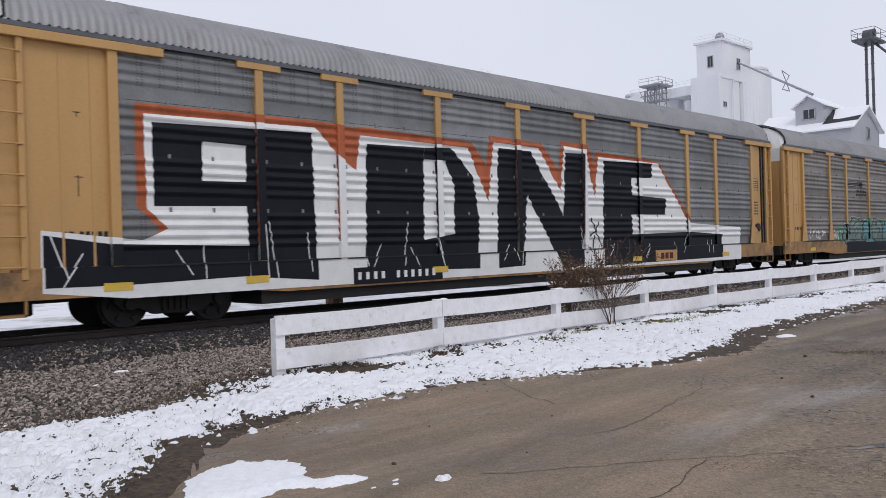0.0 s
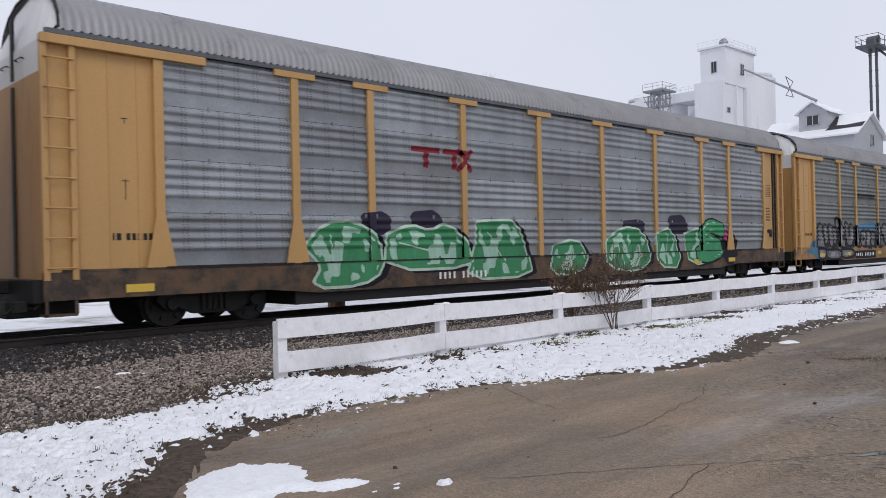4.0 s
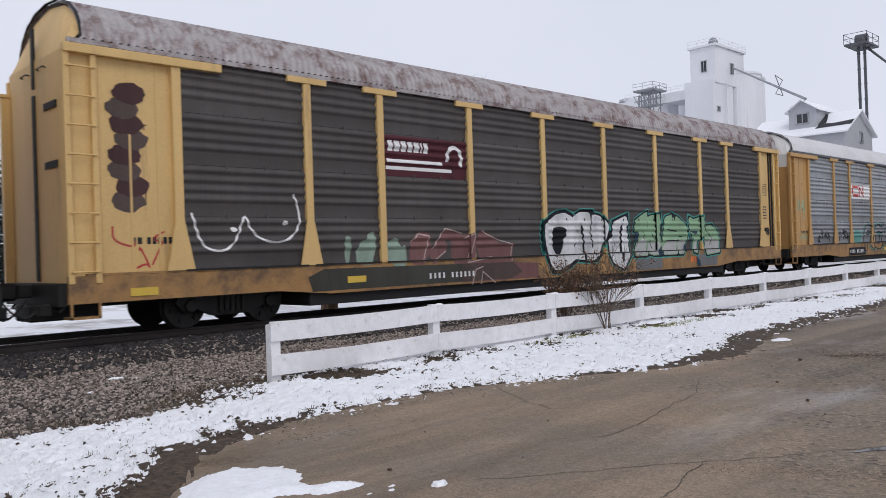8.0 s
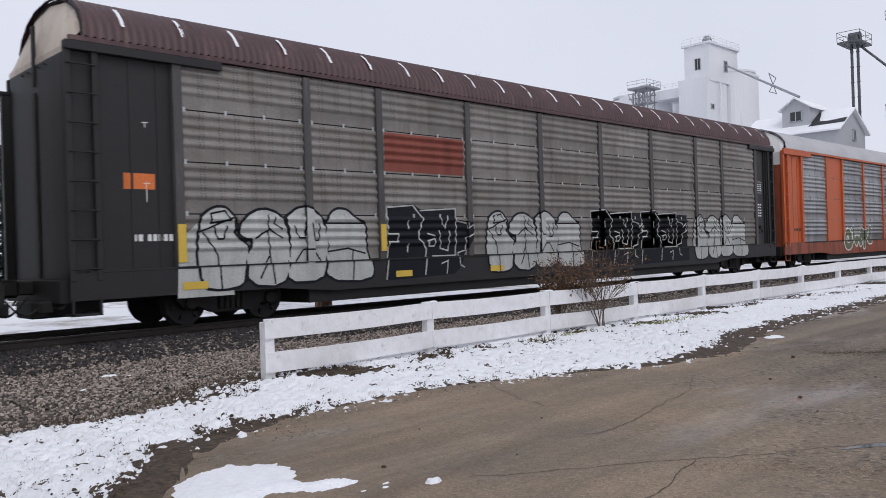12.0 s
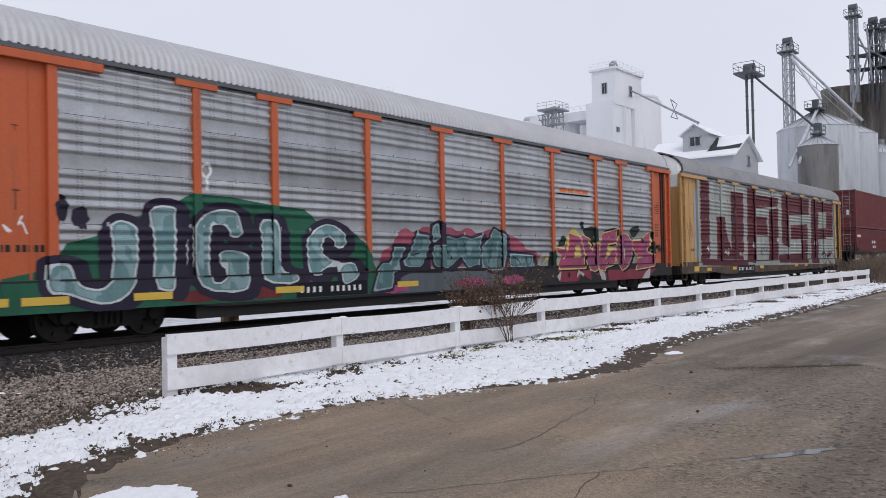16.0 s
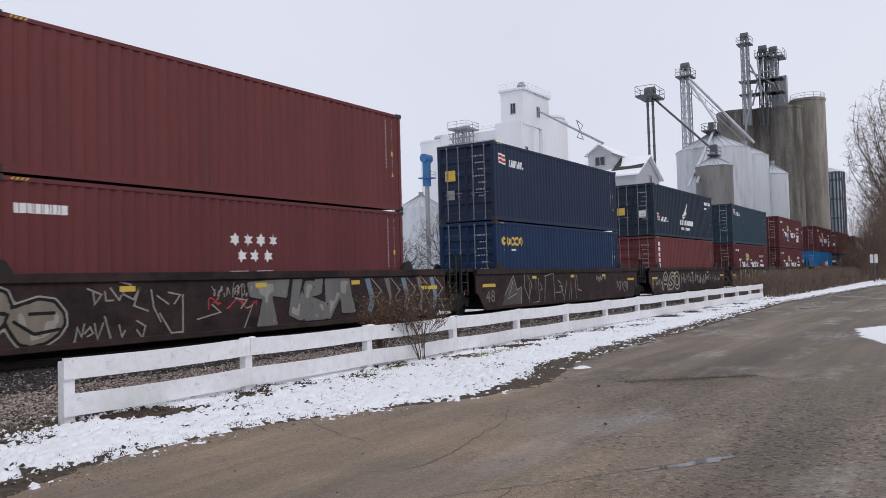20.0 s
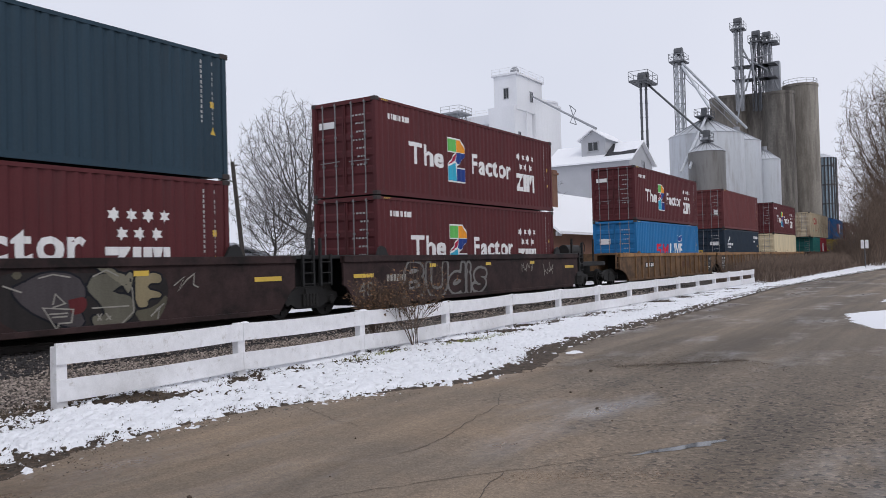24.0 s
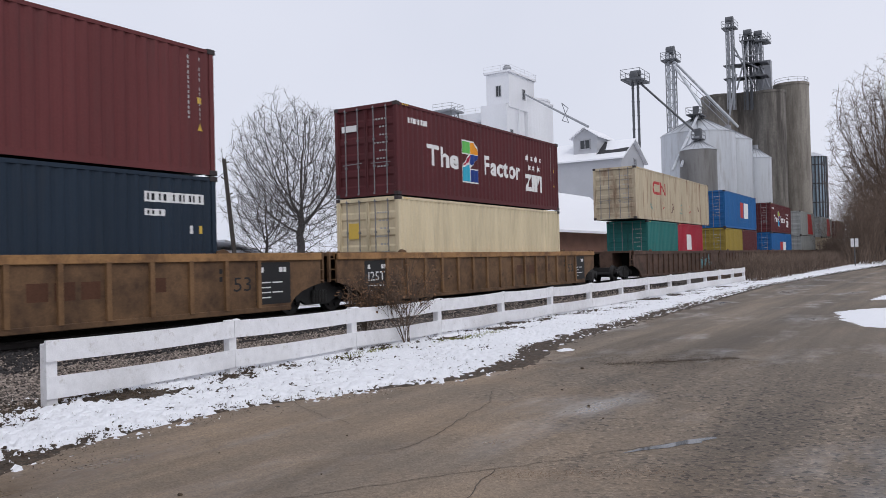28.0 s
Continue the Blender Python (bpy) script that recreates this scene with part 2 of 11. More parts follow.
M["pole_wood"] = surf("split_brown_pole_wood", (0.23, 0.135, 0.08), 0.8, 0, 0.4, 9, 60, 0.5, (0.09, 0.05, 0.03), 0.54, True)
M["pole_dark"] = surf("tarred_pole_wood", (0.05, 0.042, 0.038), 0.85, 0, 0.3, 4, 40, 0.3)
M["wire"] = surf("black_cable", (0.03, 0.03, 0.032), 0.6, 0, 0.1)
M["white_paint"] = surf("white_lettering_paint", (0.72, 0.72, 0.72), 0.55, 0, 0.1, 2, 30, 0, (0.45, 0.44, 0.43), 0.72)
M["black_paint"] = surf("black_spray_paint", (0.0075, 0.0085, 0.013), 0.6, 0, 0.35, 1.2, 30, 0, None, 0.6, False, 0.2)
M["steel_bright"] = surf("bare_bright_steel", (0.45, 0.46, 0.47), 0.35, 0.8, 0.15, 3, 30)


def paint(name, c, var=0.15):
    if name not in M:
        M[name] = surf(name, c, 0.6, 0, max(var, 0.3), 2.2, 30, 0.03, None, 0.6, True, 0.2)
    return M[name]


def asphalt():
    """Worn road surface: tan and grey areas, loose grit, damp film; coarser on the open side."""
    m = bpy.data.materials.new("worn_damp_asphalt")
    m.use_nodes = True
    n, l = m.node_tree.nodes, m.node_tree.links
    b = n["Principled BSDF"]
    tc = n.new("ShaderNodeTexCoord")
    pos = tc.outputs["Object"]

    def tex(scale, detail=4.0, rough=0.6, stretch=None, turn=0.0):
        q = n.new("ShaderNodeTexNoise")
        q.inputs["Scale"].default_value, q.inputs["Detail"].default_value, q.inputs["Roughness"].default_value = scale, detail, rough
        src = pos
        if stretch:
            mp = n.new("ShaderNodeMapping")
            mp.inputs["Scale"].default_value, mp.inputs["Rotation"].default_value = stretch, (0, 0, radians(turn))
            l.new(pos, mp.inputs["Vector"])
            src = mp.outputs["Vector"]
        l.new(src, q.inputs["Vector"])
        return q.outputs["Fac"]

    def span(src, a, c, lo, hi):
        q = n.new("ShaderNodeMapRange")
        q.inputs["From Min"].default_value, q.inputs["From Max"].default_value = a, c
        q.inputs["To Min"].default_value, q.inputs["To Max"].default_value = lo, hi
        l.new(src, q.inputs["Value"])
        return q.outputs["Result"]

    def calc(kind, a, c):
        q = n.new("ShaderNodeMath")
        q.operation = kind
        for k, v in enumerate((a, c)):
            if isinstance(v, (int, float)):
                q.inputs[k].default_value = v
            else:
                l.new(v, q.inputs[k])
        return q.outputs["Value"]

    def mixed(fac, c1, c2, kind="MIX"):
        q = n.new("ShaderNodeMixRGB")
        q.blend_type = kind
        for k, v in (("Fac", fac), ("Color1", c1), ("Color2", c2)):
            if isinstance(v, (int, float)):
                q.inputs[k].default_value = v
            elif isinstance(v, tuple):
                q.inputs[k].default_value = (*v, 1)
            else:
                l.new(v, q.inputs[k])
        return q.outputs["Color"]

    def steps(src, stops):
        q = n.new("ShaderNodeValToRGB")
        e = q.color_ramp.elements
        while len(e) < len(stops):
            e.new(0.5)
        for k, (p, v) in enumerate(stops):
            e[k].position, e[k].color = p, (v, v, v, 1)
        l.new(src, q.inputs["Fac"])
        return q.outputs["Color"]

    sep = n.new("ShaderNodeSeparateXYZ")
    l.new(pos, sep.inputs["Vector"])
    side = calc("MULTIPLY_ADD", sep.outputs["Y"], -1.6)
    side.node.inputs[2].default_value = 0.0
    side = calc("ADD", side, sep.outputs["X"])
    coarse = calc("ADD", span(side, -2.0, 6.5, -0.35, 0.75), span(tex(0.55, 5), 0.35, 0.65, -0.25, 0.35))
    coarse = span(coarse, 0.0, 0.7, 0.0, 1.0)
    col = mixed(span(tex(0.4, 6, 0.65), 0.38, 0.62, 0, 1), (0.240, 0.175, 0.117), (0.175, 0.137, 0.101))
    col = mixed(calc("MULTIPLY", coarse, 0.8), col, (0.140, 0.111, 0.083))
    col = mixed(1.0, col, steps(tex(1.0, 5, 0.6, (0.10, 1.2, 1.0), -14), [(0.36, 0.70), (0.62, 1.15)]), "MULTIPLY")
    # wheel tracks along the road, past the slab by the verge
    far = span(sep.outputs["X"], 9.0, 15.0, 0.0, 1.0)
    tracks = steps(tex(1.0, 3, 0.5, (0.035, 1.15, 1.0), 2), [(0.36, 0.72), (0.50, 1.04), (0.64, 1.38)])
    col = mixed(far, col, tracks, "MULTIPLY")
    # fine sand grain everywhere, loose grit where the surface is broken up
    v1 = n.new("ShaderNodeTexVoronoi")
    v1.inputs["Scale"].default_value = 70.0
    l.new(pos, v1.inputs["Vector"])
    col = mixed(0.8, col, steps(v1.outputs["Color"], [(0.1, 0.68), (0.5, 1.0), (0.9, 1.3)]), "MULTIPLY")
    v2 = n.new("ShaderNodeTexVoronoi")
    v2.inputs["Scale"].default_value = 26.0
    l.new(pos, v2.inputs["Vector"])
    grit = steps(v2.outputs["Color"], [(0.16, 0.22), (0.30, 0.90), (0.70, 1.02), (0.86, 1.6)])
    near = span(sep.outputs["X"], 9.0, 17.0, 1.0, 0.25)
    col = mixed(calc("MULTIPLY", span(coarse, 0, 1, 0.16, 0.95), near), col, grit, "MULTIPLY")
    v3 = n.new("ShaderNodeTexVoronoi")
    v3.inputs["Scale"].default_value = 7.0
    l.new(pos, v3.inputs["Vector"])
    col = mixed(calc("MULTIPLY", coarse, near), col, steps(v3.outputs["Distance"], [(0.02, 0.5), (0.07, 1.0)]), "MULTIPLY")
    l.new(col, b.inputs["Base Color"])
    # damp film in drifting patches
    damp = tex(0.42, 5, 0.6, (0.55, 1.3, 1.0), -10)
    l.new(span(damp, 0.52, 0.66, 0.82, 0.22), b.inputs["Roughness"])
    bp = n.new("ShaderNodeBump")
    bp.inputs["Strength"].default_value, bp.inputs["Distance"].default_value = 0.5, 0.012
    dryness = span(damp, 0.52, 0.66, 1.0, 0.3)
    l.new(calc("MULTIPLY", v2.outputs["Distance"], calc("MULTIPLY", calc("MULTIPLY", span(coarse, 0, 1, 0.25, 1.0), dryness), near)), bp.inputs["Height"])
    l.new(bp.outputs["Normal"], b.inputs["Normal"])
    return m


M["asphalt"] = asphalt()
M["crack"] = surf("dark_crack_filling", (0.070, 0.056, 0.044), 0.9, 0, 0.3, 8, 60)
M["puddle"] = surf("thin_water_film", (0.05, 0.047, 0.043), 0.06, 0, 0.1, 2, 20)


# ---- building blocks ----
def part(name, bm, material, parent=None, label="", smooth=False):
    me = bpy.data.meshes.new(name)
    bmesh.ops.recalc_face_normals(bm, faces=bm.faces)
    bm.to_mesh(me)
    bm.free()
    if smooth:
        for p in me.polygons:
            p.use_smooth = True
    for mm in (material if isinstance(material, (list, tuple)) else [material]):
        me.materials.append(mm)
    ob = new(name, me)
    if parent is not None:
        ob.parent = parent
    return tagged(ob, label) if label else ob


def thing(name, label, category, group="", kind="", at=None):
    ob = new(name)
    ob.empty_display_size = 0.3
    if at is not None:
        ob.matrix_basis = at
    return tagged(ob, label, category, group, kind)


def box(bm, x0, x1, y0, y1, z0, z1, mat=0, bevel=0.0):
    m = Matrix.LocRotScale(((x0 + x1) / 2, (y0 + y1) / 2, (z0 + z1) / 2), None, (abs(x1 - x0), abs(y1 - y0), abs(z1 - z0)))
    vs = bmesh.ops.create_cube(bm, size=1, matrix=m)["verts"]
    fs = {f for v in vs for f in v.link_faces}
    for f in fs:
        f.material_index = mat
    if bevel:
        bmesh.ops.bevel(bm, geom=list({e for v in vs for e in v.link_edges}), offset=bevel, segments=1, affect="EDGES")
    return vs


def tube(bm, p, q, r0, r1=None, n=8, caps=True, mat=0):
    """A round bar from p to q."""
    p, q = Vector(p), Vector(q)
    r1 = r0 if r1 is None else r1
    d = q - p
    m = Matrix.Translation((p + q) / 2) @ d.to_track_quat("Z", "Y").to_matrix().to_4x4()
    vs = bmesh.ops.create_cone(bm, cap_ends=caps, segments=n, radius1=max(r0, 1e-4), radius2=max(r1, 1e-4), depth=d.length, matrix=m)["verts"]
    if mat:
        for f in {f for v in vs for f in v.link_faces}:
            f.material_index = mat
    return vs


def bar(bm, p, q, w, h=None):
    """A square bar from p to q."""
    p, q = Vector(p), Vector(q)
    d = q - p
    m = Matrix.Translation((p + q) / 2) @ d.to_track_quat("Z", "Y").to_matrix().to_4x4() @ Matrix.Diagonal((w, h or w, d.length, 1))
    return bmesh.ops.create_cube(bm, size=1, matrix=m)["verts"]


def sheet(bm, rows):
    """A grid of faces through rows of points."""
    vs = [[bm.verts.new(p) for p in r] for r in rows]
    for a, b in zip(vs, vs[1:]):
        for i in range(len(a) - 1):
            bm.faces.new((a[i], a[i + 1], b[i + 1], b[i]))
    return vs


def polar(az, d, z=0.0):
    return Vector((d * math.sin(radians(az)), d * math.cos(radians(az)), z))


def up(el, d):
    return EYE[2] + d * math.tan(radians(el))


def mix_noise(x, y, s, seed=0.0):
    return noise.noise(Vector((x * s + seed, y * s - seed, seed)))


# ---- ground, road, snow ----
ROAD_EDGE = [(-30, 0.2), (-3, 1.2), (0, 2.7), (1.2, 4.1), (2.2, 5.6), (2.7, 6.1), (3.1, 6.6), (3.7, 6.85), (4.8, 6.95), (5.9, 7.05), (7.1, 6.9), (8.3, 6.35),
             (9.9, 5.8), (11.5, 5.9), (13.6, 6.5), (15.3, 6.65), (19.2, 6.88), (25.2, 7.14), (35.3, 7.6), (43, 7.9), (60, 7.4), (95, 5.8), (150, 4.0), (400, -8.0)]
SNOW_BACK = [(-30, 7.6), (0, 8.2), (2.3, 8.55), (3.4, 8.45), (4.3, 9.0), (5.3, 9.7), (6.0, 9.9), (9.0, 10.0), (30, 10.2), (50, 10.6), (100, 10.6), (400, 10.0)]
EX, EY = zip(*ROAD_EDGE)
BX, BY = zip(*SNOW_BACK)
TRACK_Y, RAIL_Z = 15.33, 0.37


def road_edge(x):
    return float(np.interp(x, EX, EY)) + 0.10 * mix_noise(x, 0, 1.7) + 0.05 * mix_noise(x, 3, 5.0)


def snow_back(x):
    return float(np.interp(x, BX, BY)) + 0.22 * mix_noise(x, 9, 0.9) + 0.12 * mix_noise(x, 5, 3.1)


def bed(y):
    """Height of the railway's stone bed across its width."""
    return float(np.interp(abs(y - TRACK_Y), (0, 1.55, 2.1, 3.4, 6.0, 7.2), (0.20, 0.19, 0.12, 0.05, -0.005, -0.06)))


def rise(x):
    return 0.0014 * max(0.0, x - 5)


def spread(a, b, first, grow):
    """Steps from a to b that grow with the distance."""
    out, x = [a], a
    while x < b:
        x += first * (1 + max(0.0, x - 6) * grow)
        out.append(min(x, b))
    return out


def ease(v):
    v = min(1.0, max(0.0, v))
    return v * v * (3 - 2 * v)


def build_ground():
    bm = bmesh.new()
    xs, ys = (-2500, -60, -5, 60, 200, 600, 3000), (-2500, -60, 0, 18.5, 30, 120, 600, 3000)
    sheet(bm, [[(x, y, -0.07 if y < 25 else -0.07 + 0.0) for x in xs] for y in ys])
    g = surf("snowy_field", (0.80, 0.81, 0.84), 0.7, 0, 0.08, 0.2, 4, 0.3, (0.16, 0.13, 0.09), 0.60)
    tagged(part("ground", bm, g), "snow-dusted flat ground with patches of dead grass", "ground", kind="structure")

    bm = bmesh.new()
    xs = spread(-30, 400, 0.8, 0.02)
    rows = []
    for k in range(14):
        rows.append([(x, -9 + (road_edge(x) + 9) * (k / 13) ** 0.8, 0.0) for x in xs])
    sheet(bm, rows)
    tagged(part("road", bm, M["asphalt"]), "worn brown-grey asphalt road, damp in places", "road", kind="structure")

    # soil and dead grass under the snow
    bm = bmesh.new()
    xs = spread(-4, 160, 0.11, 0.045)
    rows = []
    for x in xs:
        e = road_edge(x)
        row = []
        for k in range(70):
            lap = 0.16 + 0.52 * math.exp(-((x - 12.6) / 3.0) ** 2) + 0.26 * ease((x - 13) / 5) * math.exp(-max(0.0, x - 20) / 18) + 0.72 * math.exp(-((x - 2.4) / 2.0) ** 2)
            y = e - lap - 0.1 + (10.8 - e + lap + 0.1) * k / 69
            d = y - e + lap - 0.35
            z = -0.022 + 0.036 * ease((d + 0.35) / 0.6) + 0.014 * mix_noise(x, y, 6.0) + 0.016 * mix_noise(x, y, 17.0) + rise(x) - 0.11 * ease((y - snow_back(x) + 0.25) / 0.5)
            row.append((x, y, z))
        rows.append(row)
    sheet(bm, rows)
    tagged(part("verge", bm, M["dirt"], smooth=True), "strip of dark wet soil and matted dead grass beside the road", "verge", kind="structure")

    # snow lying on the verge, thin and broken where grass comes through
    bm = bmesh.new()
    xs = spread(-4, 160, 0.036, 0.06)
    rows = []
    for x in xs:
        e, b = road_edge(x), snow_back(x)
        n = 150 if x < 30 else 60
        row = []
        for k in range(150):
            y = e - 0.3 + (b + 0.6 - e + 0.3) * k / 149
            d = min(y - e + 0.06 - 0.16 * max(0.0, mix_noise(x, 1.0, 0.8)), (b - y) * 0.8 + 0.1)
            near_fence = math.exp(-((y - 9.05) / 0.6) ** 2) * (0.115 * min(1.0, max(0.0, 0.22 + 1.5 * mix_noise(x, y, 0.8, 3.0) + 0.5 * mix_noise(x, y, 3.0, 1.0))) if x > 5.2 else 0.0) + (0.03 if y > 8.3 and x < 5.2 else 0.0)
            t = -0.040 + 0.078 * ease(d / 0.55 + 0.2) - near_fence
            t += 0.026 * mix_noise(x, y, 1.3, 4.0) + 0.034 * mix_noise(x, y, 4.2, 8.0) + 0.054 * mix_noise(x, y, 10.0, 2.0) + 0.056 * mix_noise(x, y, 20.0, 6.0) - 0.008
            row.append((x, y, 0.010 + min(t, 0.05 + 0.25 * (t - 0.05)) + rise(x)))
        rows.append(row)
    sheet(bm, rows)
    tagged(part("snow_strip", bm, M["snow"], smooth=True), "thin broken strip of white snow along the road edge", "snow", kind="structure")


def snow_patch(name, outline, label, height=0.05):
    """A low melting patch of snow on the asphalt: a broken, lumpy relief inside an uneven outline."""
    px, py = [p[0] for p in outline], [p[1] for p in outline]
    size = max(max(px) - min(px), max(py) - min(py))
    step = max(0.008, min(0.03, size / 30)) if size < 3 else size / 110
    xs = np.arange(min(px) - 3 * step, max(px) + 4 * step, step)
    ys = np.arange(min(py) - 3 * step, max(py) + 4 * step, step)
    X, Y = np.meshgrid(xs, ys)
    near, inside = np.full(X.shape, 99.0), np.zeros(X.shape, bool)
    for (ax, ay), (bx, by) in zip(outline, outline[1:] + outline[:1]):
        dx, dy = bx - ax, by - ay
        f = np.clip(((X - ax) * dx + (Y - ay) * dy) / (dx * dx + dy * dy + 1e-12), 0, 1)
        near = np.minimum(near, np.hypot(X - ax - f * dx, Y - ay - f * dy))
        inside ^= ((ay > Y) != (by > Y)) & (X < dx * (Y - ay) / (dy + 1e-12) + ax)
    d = np.where(inside, near, -near)
    bm = bmesh.new()
    grid = {}
    rim = min(0.10, size * 0.14) if size < 3 else 0.35
    for j in range(len(ys)):
        for i in range(len(xs)):
            x, y = float(xs[i]), float(ys[j])
            lump = 0.5 * mix_noise(x, y, 5.0, 2.0) + 0.45 * mix_noise(x, y, 13.0, 7.0) + 0.25 * mix_noise(x, y, 31.0, 4.0)
            t = float(d[j, i]) / rim + 0.9 * lump
            grid[i, j] = (x, y, max(-0.004, height * min(1.0, max(t, -0.1)) * (0.8 + 0.5 * lump)) if t < 1.6 else height * (0.8 + 0.5 * lump) * (0.05 if lump < -0.42 else 1.0))
    keep = {}
    for j in range(len(ys) - 1):
        for i in range(len(xs) - 1):
            q = [(i, j), (i + 1, j), (i + 1, j + 1), (i, j + 1)]
            if max(grid[k][2] for k in q) > 0.0015:
                for k in q:
                    if k not in keep:
                        keep[k] = bm.verts.new(grid[k])
                bm.faces.new([keep[k] for k in q])
    return tagged(part(name, bm, M["snow"], smooth=True), label, "snow patch", "snow patches on the road")


def crack(points, width):
    """A crack in the asphalt as a thin dark strip with a wandering line."""
    bm = bmesh.new()
    line = []
    for a, b in zip(points, points[1:]):
        a, b = Vector(a), Vector(b)
        k = max(2, int((b - a).length / 0.07))
        for i in range(k):
            p = a.lerp(b, i / k)
            line.append(p + Vector((0.05 * mix_noise(p.x, p.y, 4.0), 0.05 * mix_noise(p.y, p.x, 4.0))) + Vector((0.025 * mix_noise(p.x, p.y, 14.0, 3), 0.025 * mix_noise(p.y, p.x, 14.0, 5))))
    line.append(Vector(points[-1]))
    L, R = [], []
    for i, p in enumerate(line):
        d = (line[min(i + 1, len(line) - 1)] - line[max(i - 1, 0)]).normalized()
        w = width * (0.6 + 0.6 * abs(mix_noise(p.x, p.y, 8.0))) * (1.0 if 0 < i < len(line) - 1 else 0.2)
        L.append((p.x - d.y * w, p.y + d.x * w, 0.003))
        R.append((p.x + d.y * w, p.y - d.x * w, 0.003))
    sheet(bm, [L, R])
    return tagged(part("road_crack", bm, M["crack"]), "thin dark crack in the asphalt", "crack", "road cracks", "structure")


def build_road_marks():
    for pts, w in (([(5.77, 4.15), (6.18, 4.11), (6.86, 4.23), (7.31, 4.34), (8.2, 4.49), (9.0, 4.9)], 0.008),
                   ([(4.19, 4.09), (4.56, 3.76), (4.95, 3.54), (5.43, 3.22), (5.63, 3.05), (6.22, 2.66), (6.93, 2.21), (7.9, 1.5), (8.32, 1.18), (8.92, 0.85), (9.32, 0.53), (10.4, -0.4)], 0.006),
                   ([(5.63, 3.05), (5.16, 2.95), (4.75, 2.82), (4.3, 2.9)], 0.008),
                   ([(7.37, 6.76), (6.99, 6.11), (6.78, 5.8), (6.6, 5.2)], 0.006)):
        crack(pts, w * 0.75)
    bm = bmesh.new()
    pts = [(6.55, 2.34), (6.80, 2.26), (7.05, 2.10), (7.28, 1.99), (7.52, 1.80), (7.46, 1.76), (7.30, 1.86), (7.22, 1.84), (7.08, 1.97), (6.93, 2.04), (6.80, 2.16)]
    bm.faces.new([bm.verts.new((x, y, 0.004)) for x, y in pts])
    bmesh.ops.triangulate(bm, faces=bm.faces)
    tagged(part("puddle", bm, M["puddle"]), "shallow puddle of meltwater on the asphalt", "puddle", kind="structure")
    snow_patch("snow_patch", [(2.67, 5.55), (2.96, 5.73), (3.25, 5.73), (3.48, 5.51), (3.48, 5.21), (3.35, 4.97), (3.36, 4.88), (3.51, 4.82), (3.65, 4.62), (3.44, 4.58), (3.25, 4.72), (3.07, 4.83),
                              (2.81, 4.85), (2.59, 4.95), (2.52, 5.2)], "flat melting patch of snow on damp asphalt", 0.035)
    snow_patch("snow_patch", [(24.4, 2.5), (25.6, 2.1), (27.5, 0.6), (26.0, 0.0), (22.0, 0.3), (19.4, 0.9), (19.9, 1.49), (21.4, 2.05)], "long patch of snow out on the road", 0.03)
    snow_patch("snow_patch", [(30.6, 2.1), (33.5, 1.9), (34.5, 1.2), (31.5, 1.3)], "small patch of snow out on the road", 0.05)
    snow_patch("snow_crumb", [(3.90, 4.20), (3.95, 4.25), (4.02, 4.22), (4.03, 4.16), (3.96, 4.13), (3.91, 4.15)], "single lump of snow on the asphalt", 0.035)
    rnd = random.Random(5)
    for x, y, s in ((13.5, 5.80, 0.17), (13.2, 6.05, 0.07), (10.9, 5.75, 0.04), (14.4, 6.25, 0.06), (17.4, 6.5, 0.06), (3.72, 4.42, 0.03), (3.66, 4.35, 0.025),
                    (3.5, 4.4, 0.02), (14.9, 6.4, 0.05), (4.56, 11.3, 0.09), (4.75, 11.1, 0.05), (5.1, 11.35, 0.05), (6.9, 12.9, 0.05), (3.9, 10.5, 0.05), (5.9, 11.7, 0.04)):
        o = [(x + s * (1.3 * math.cos(a) + 0.25 * rnd.uniform(-1, 1)), y + s * (0.8 * math.sin(a) + 0.2 * rnd.uniform(-1, 1))) for a in (0, 0.9, 1.8, 2.7, 3.6, 4.5, 5.4)]
        ob = snow_patch("snow_crumb", o, "small crumb of snow beside the road", min(0.03, s * 0.3))
        if y > 10:
            ob.location.z = bed(y)
            tagged(ob, "small lump of snow on the grey ballast")
    # loose clods on the asphalt
    for k, (x, y, s) in enumerate(((5.05, 5.5, 0.012), (3.98, 4.75, 0.02), (8.5, 3.4, 0.02), (8.2, 1.9, 0.012), (7.9, 3.0, 0.012), (9.4, 4.1, 0.02), (10.2, 3.2, 0.015), (6.1, 4.9, 0.012), (11.3, 4.6, 0.03), (4.9, 4.2, 0.01))):
        bm = bmesh.new()
        bmesh.ops.create_icosphere(bm, subdivisions=1, radius=s)
        for v in bm.verts:
            v.co *= rnd.uniform(0.7, 1.3)
            v.co.z = max(v.co.z * 0.8, -s * 0.3)
        ob = part("clod", bm, M["dirt"])
        ob.location = (x, y, s * 0.28)
        tagged(ob, "small dark clod of dirt on the asphalt", "clod", "loose clods")


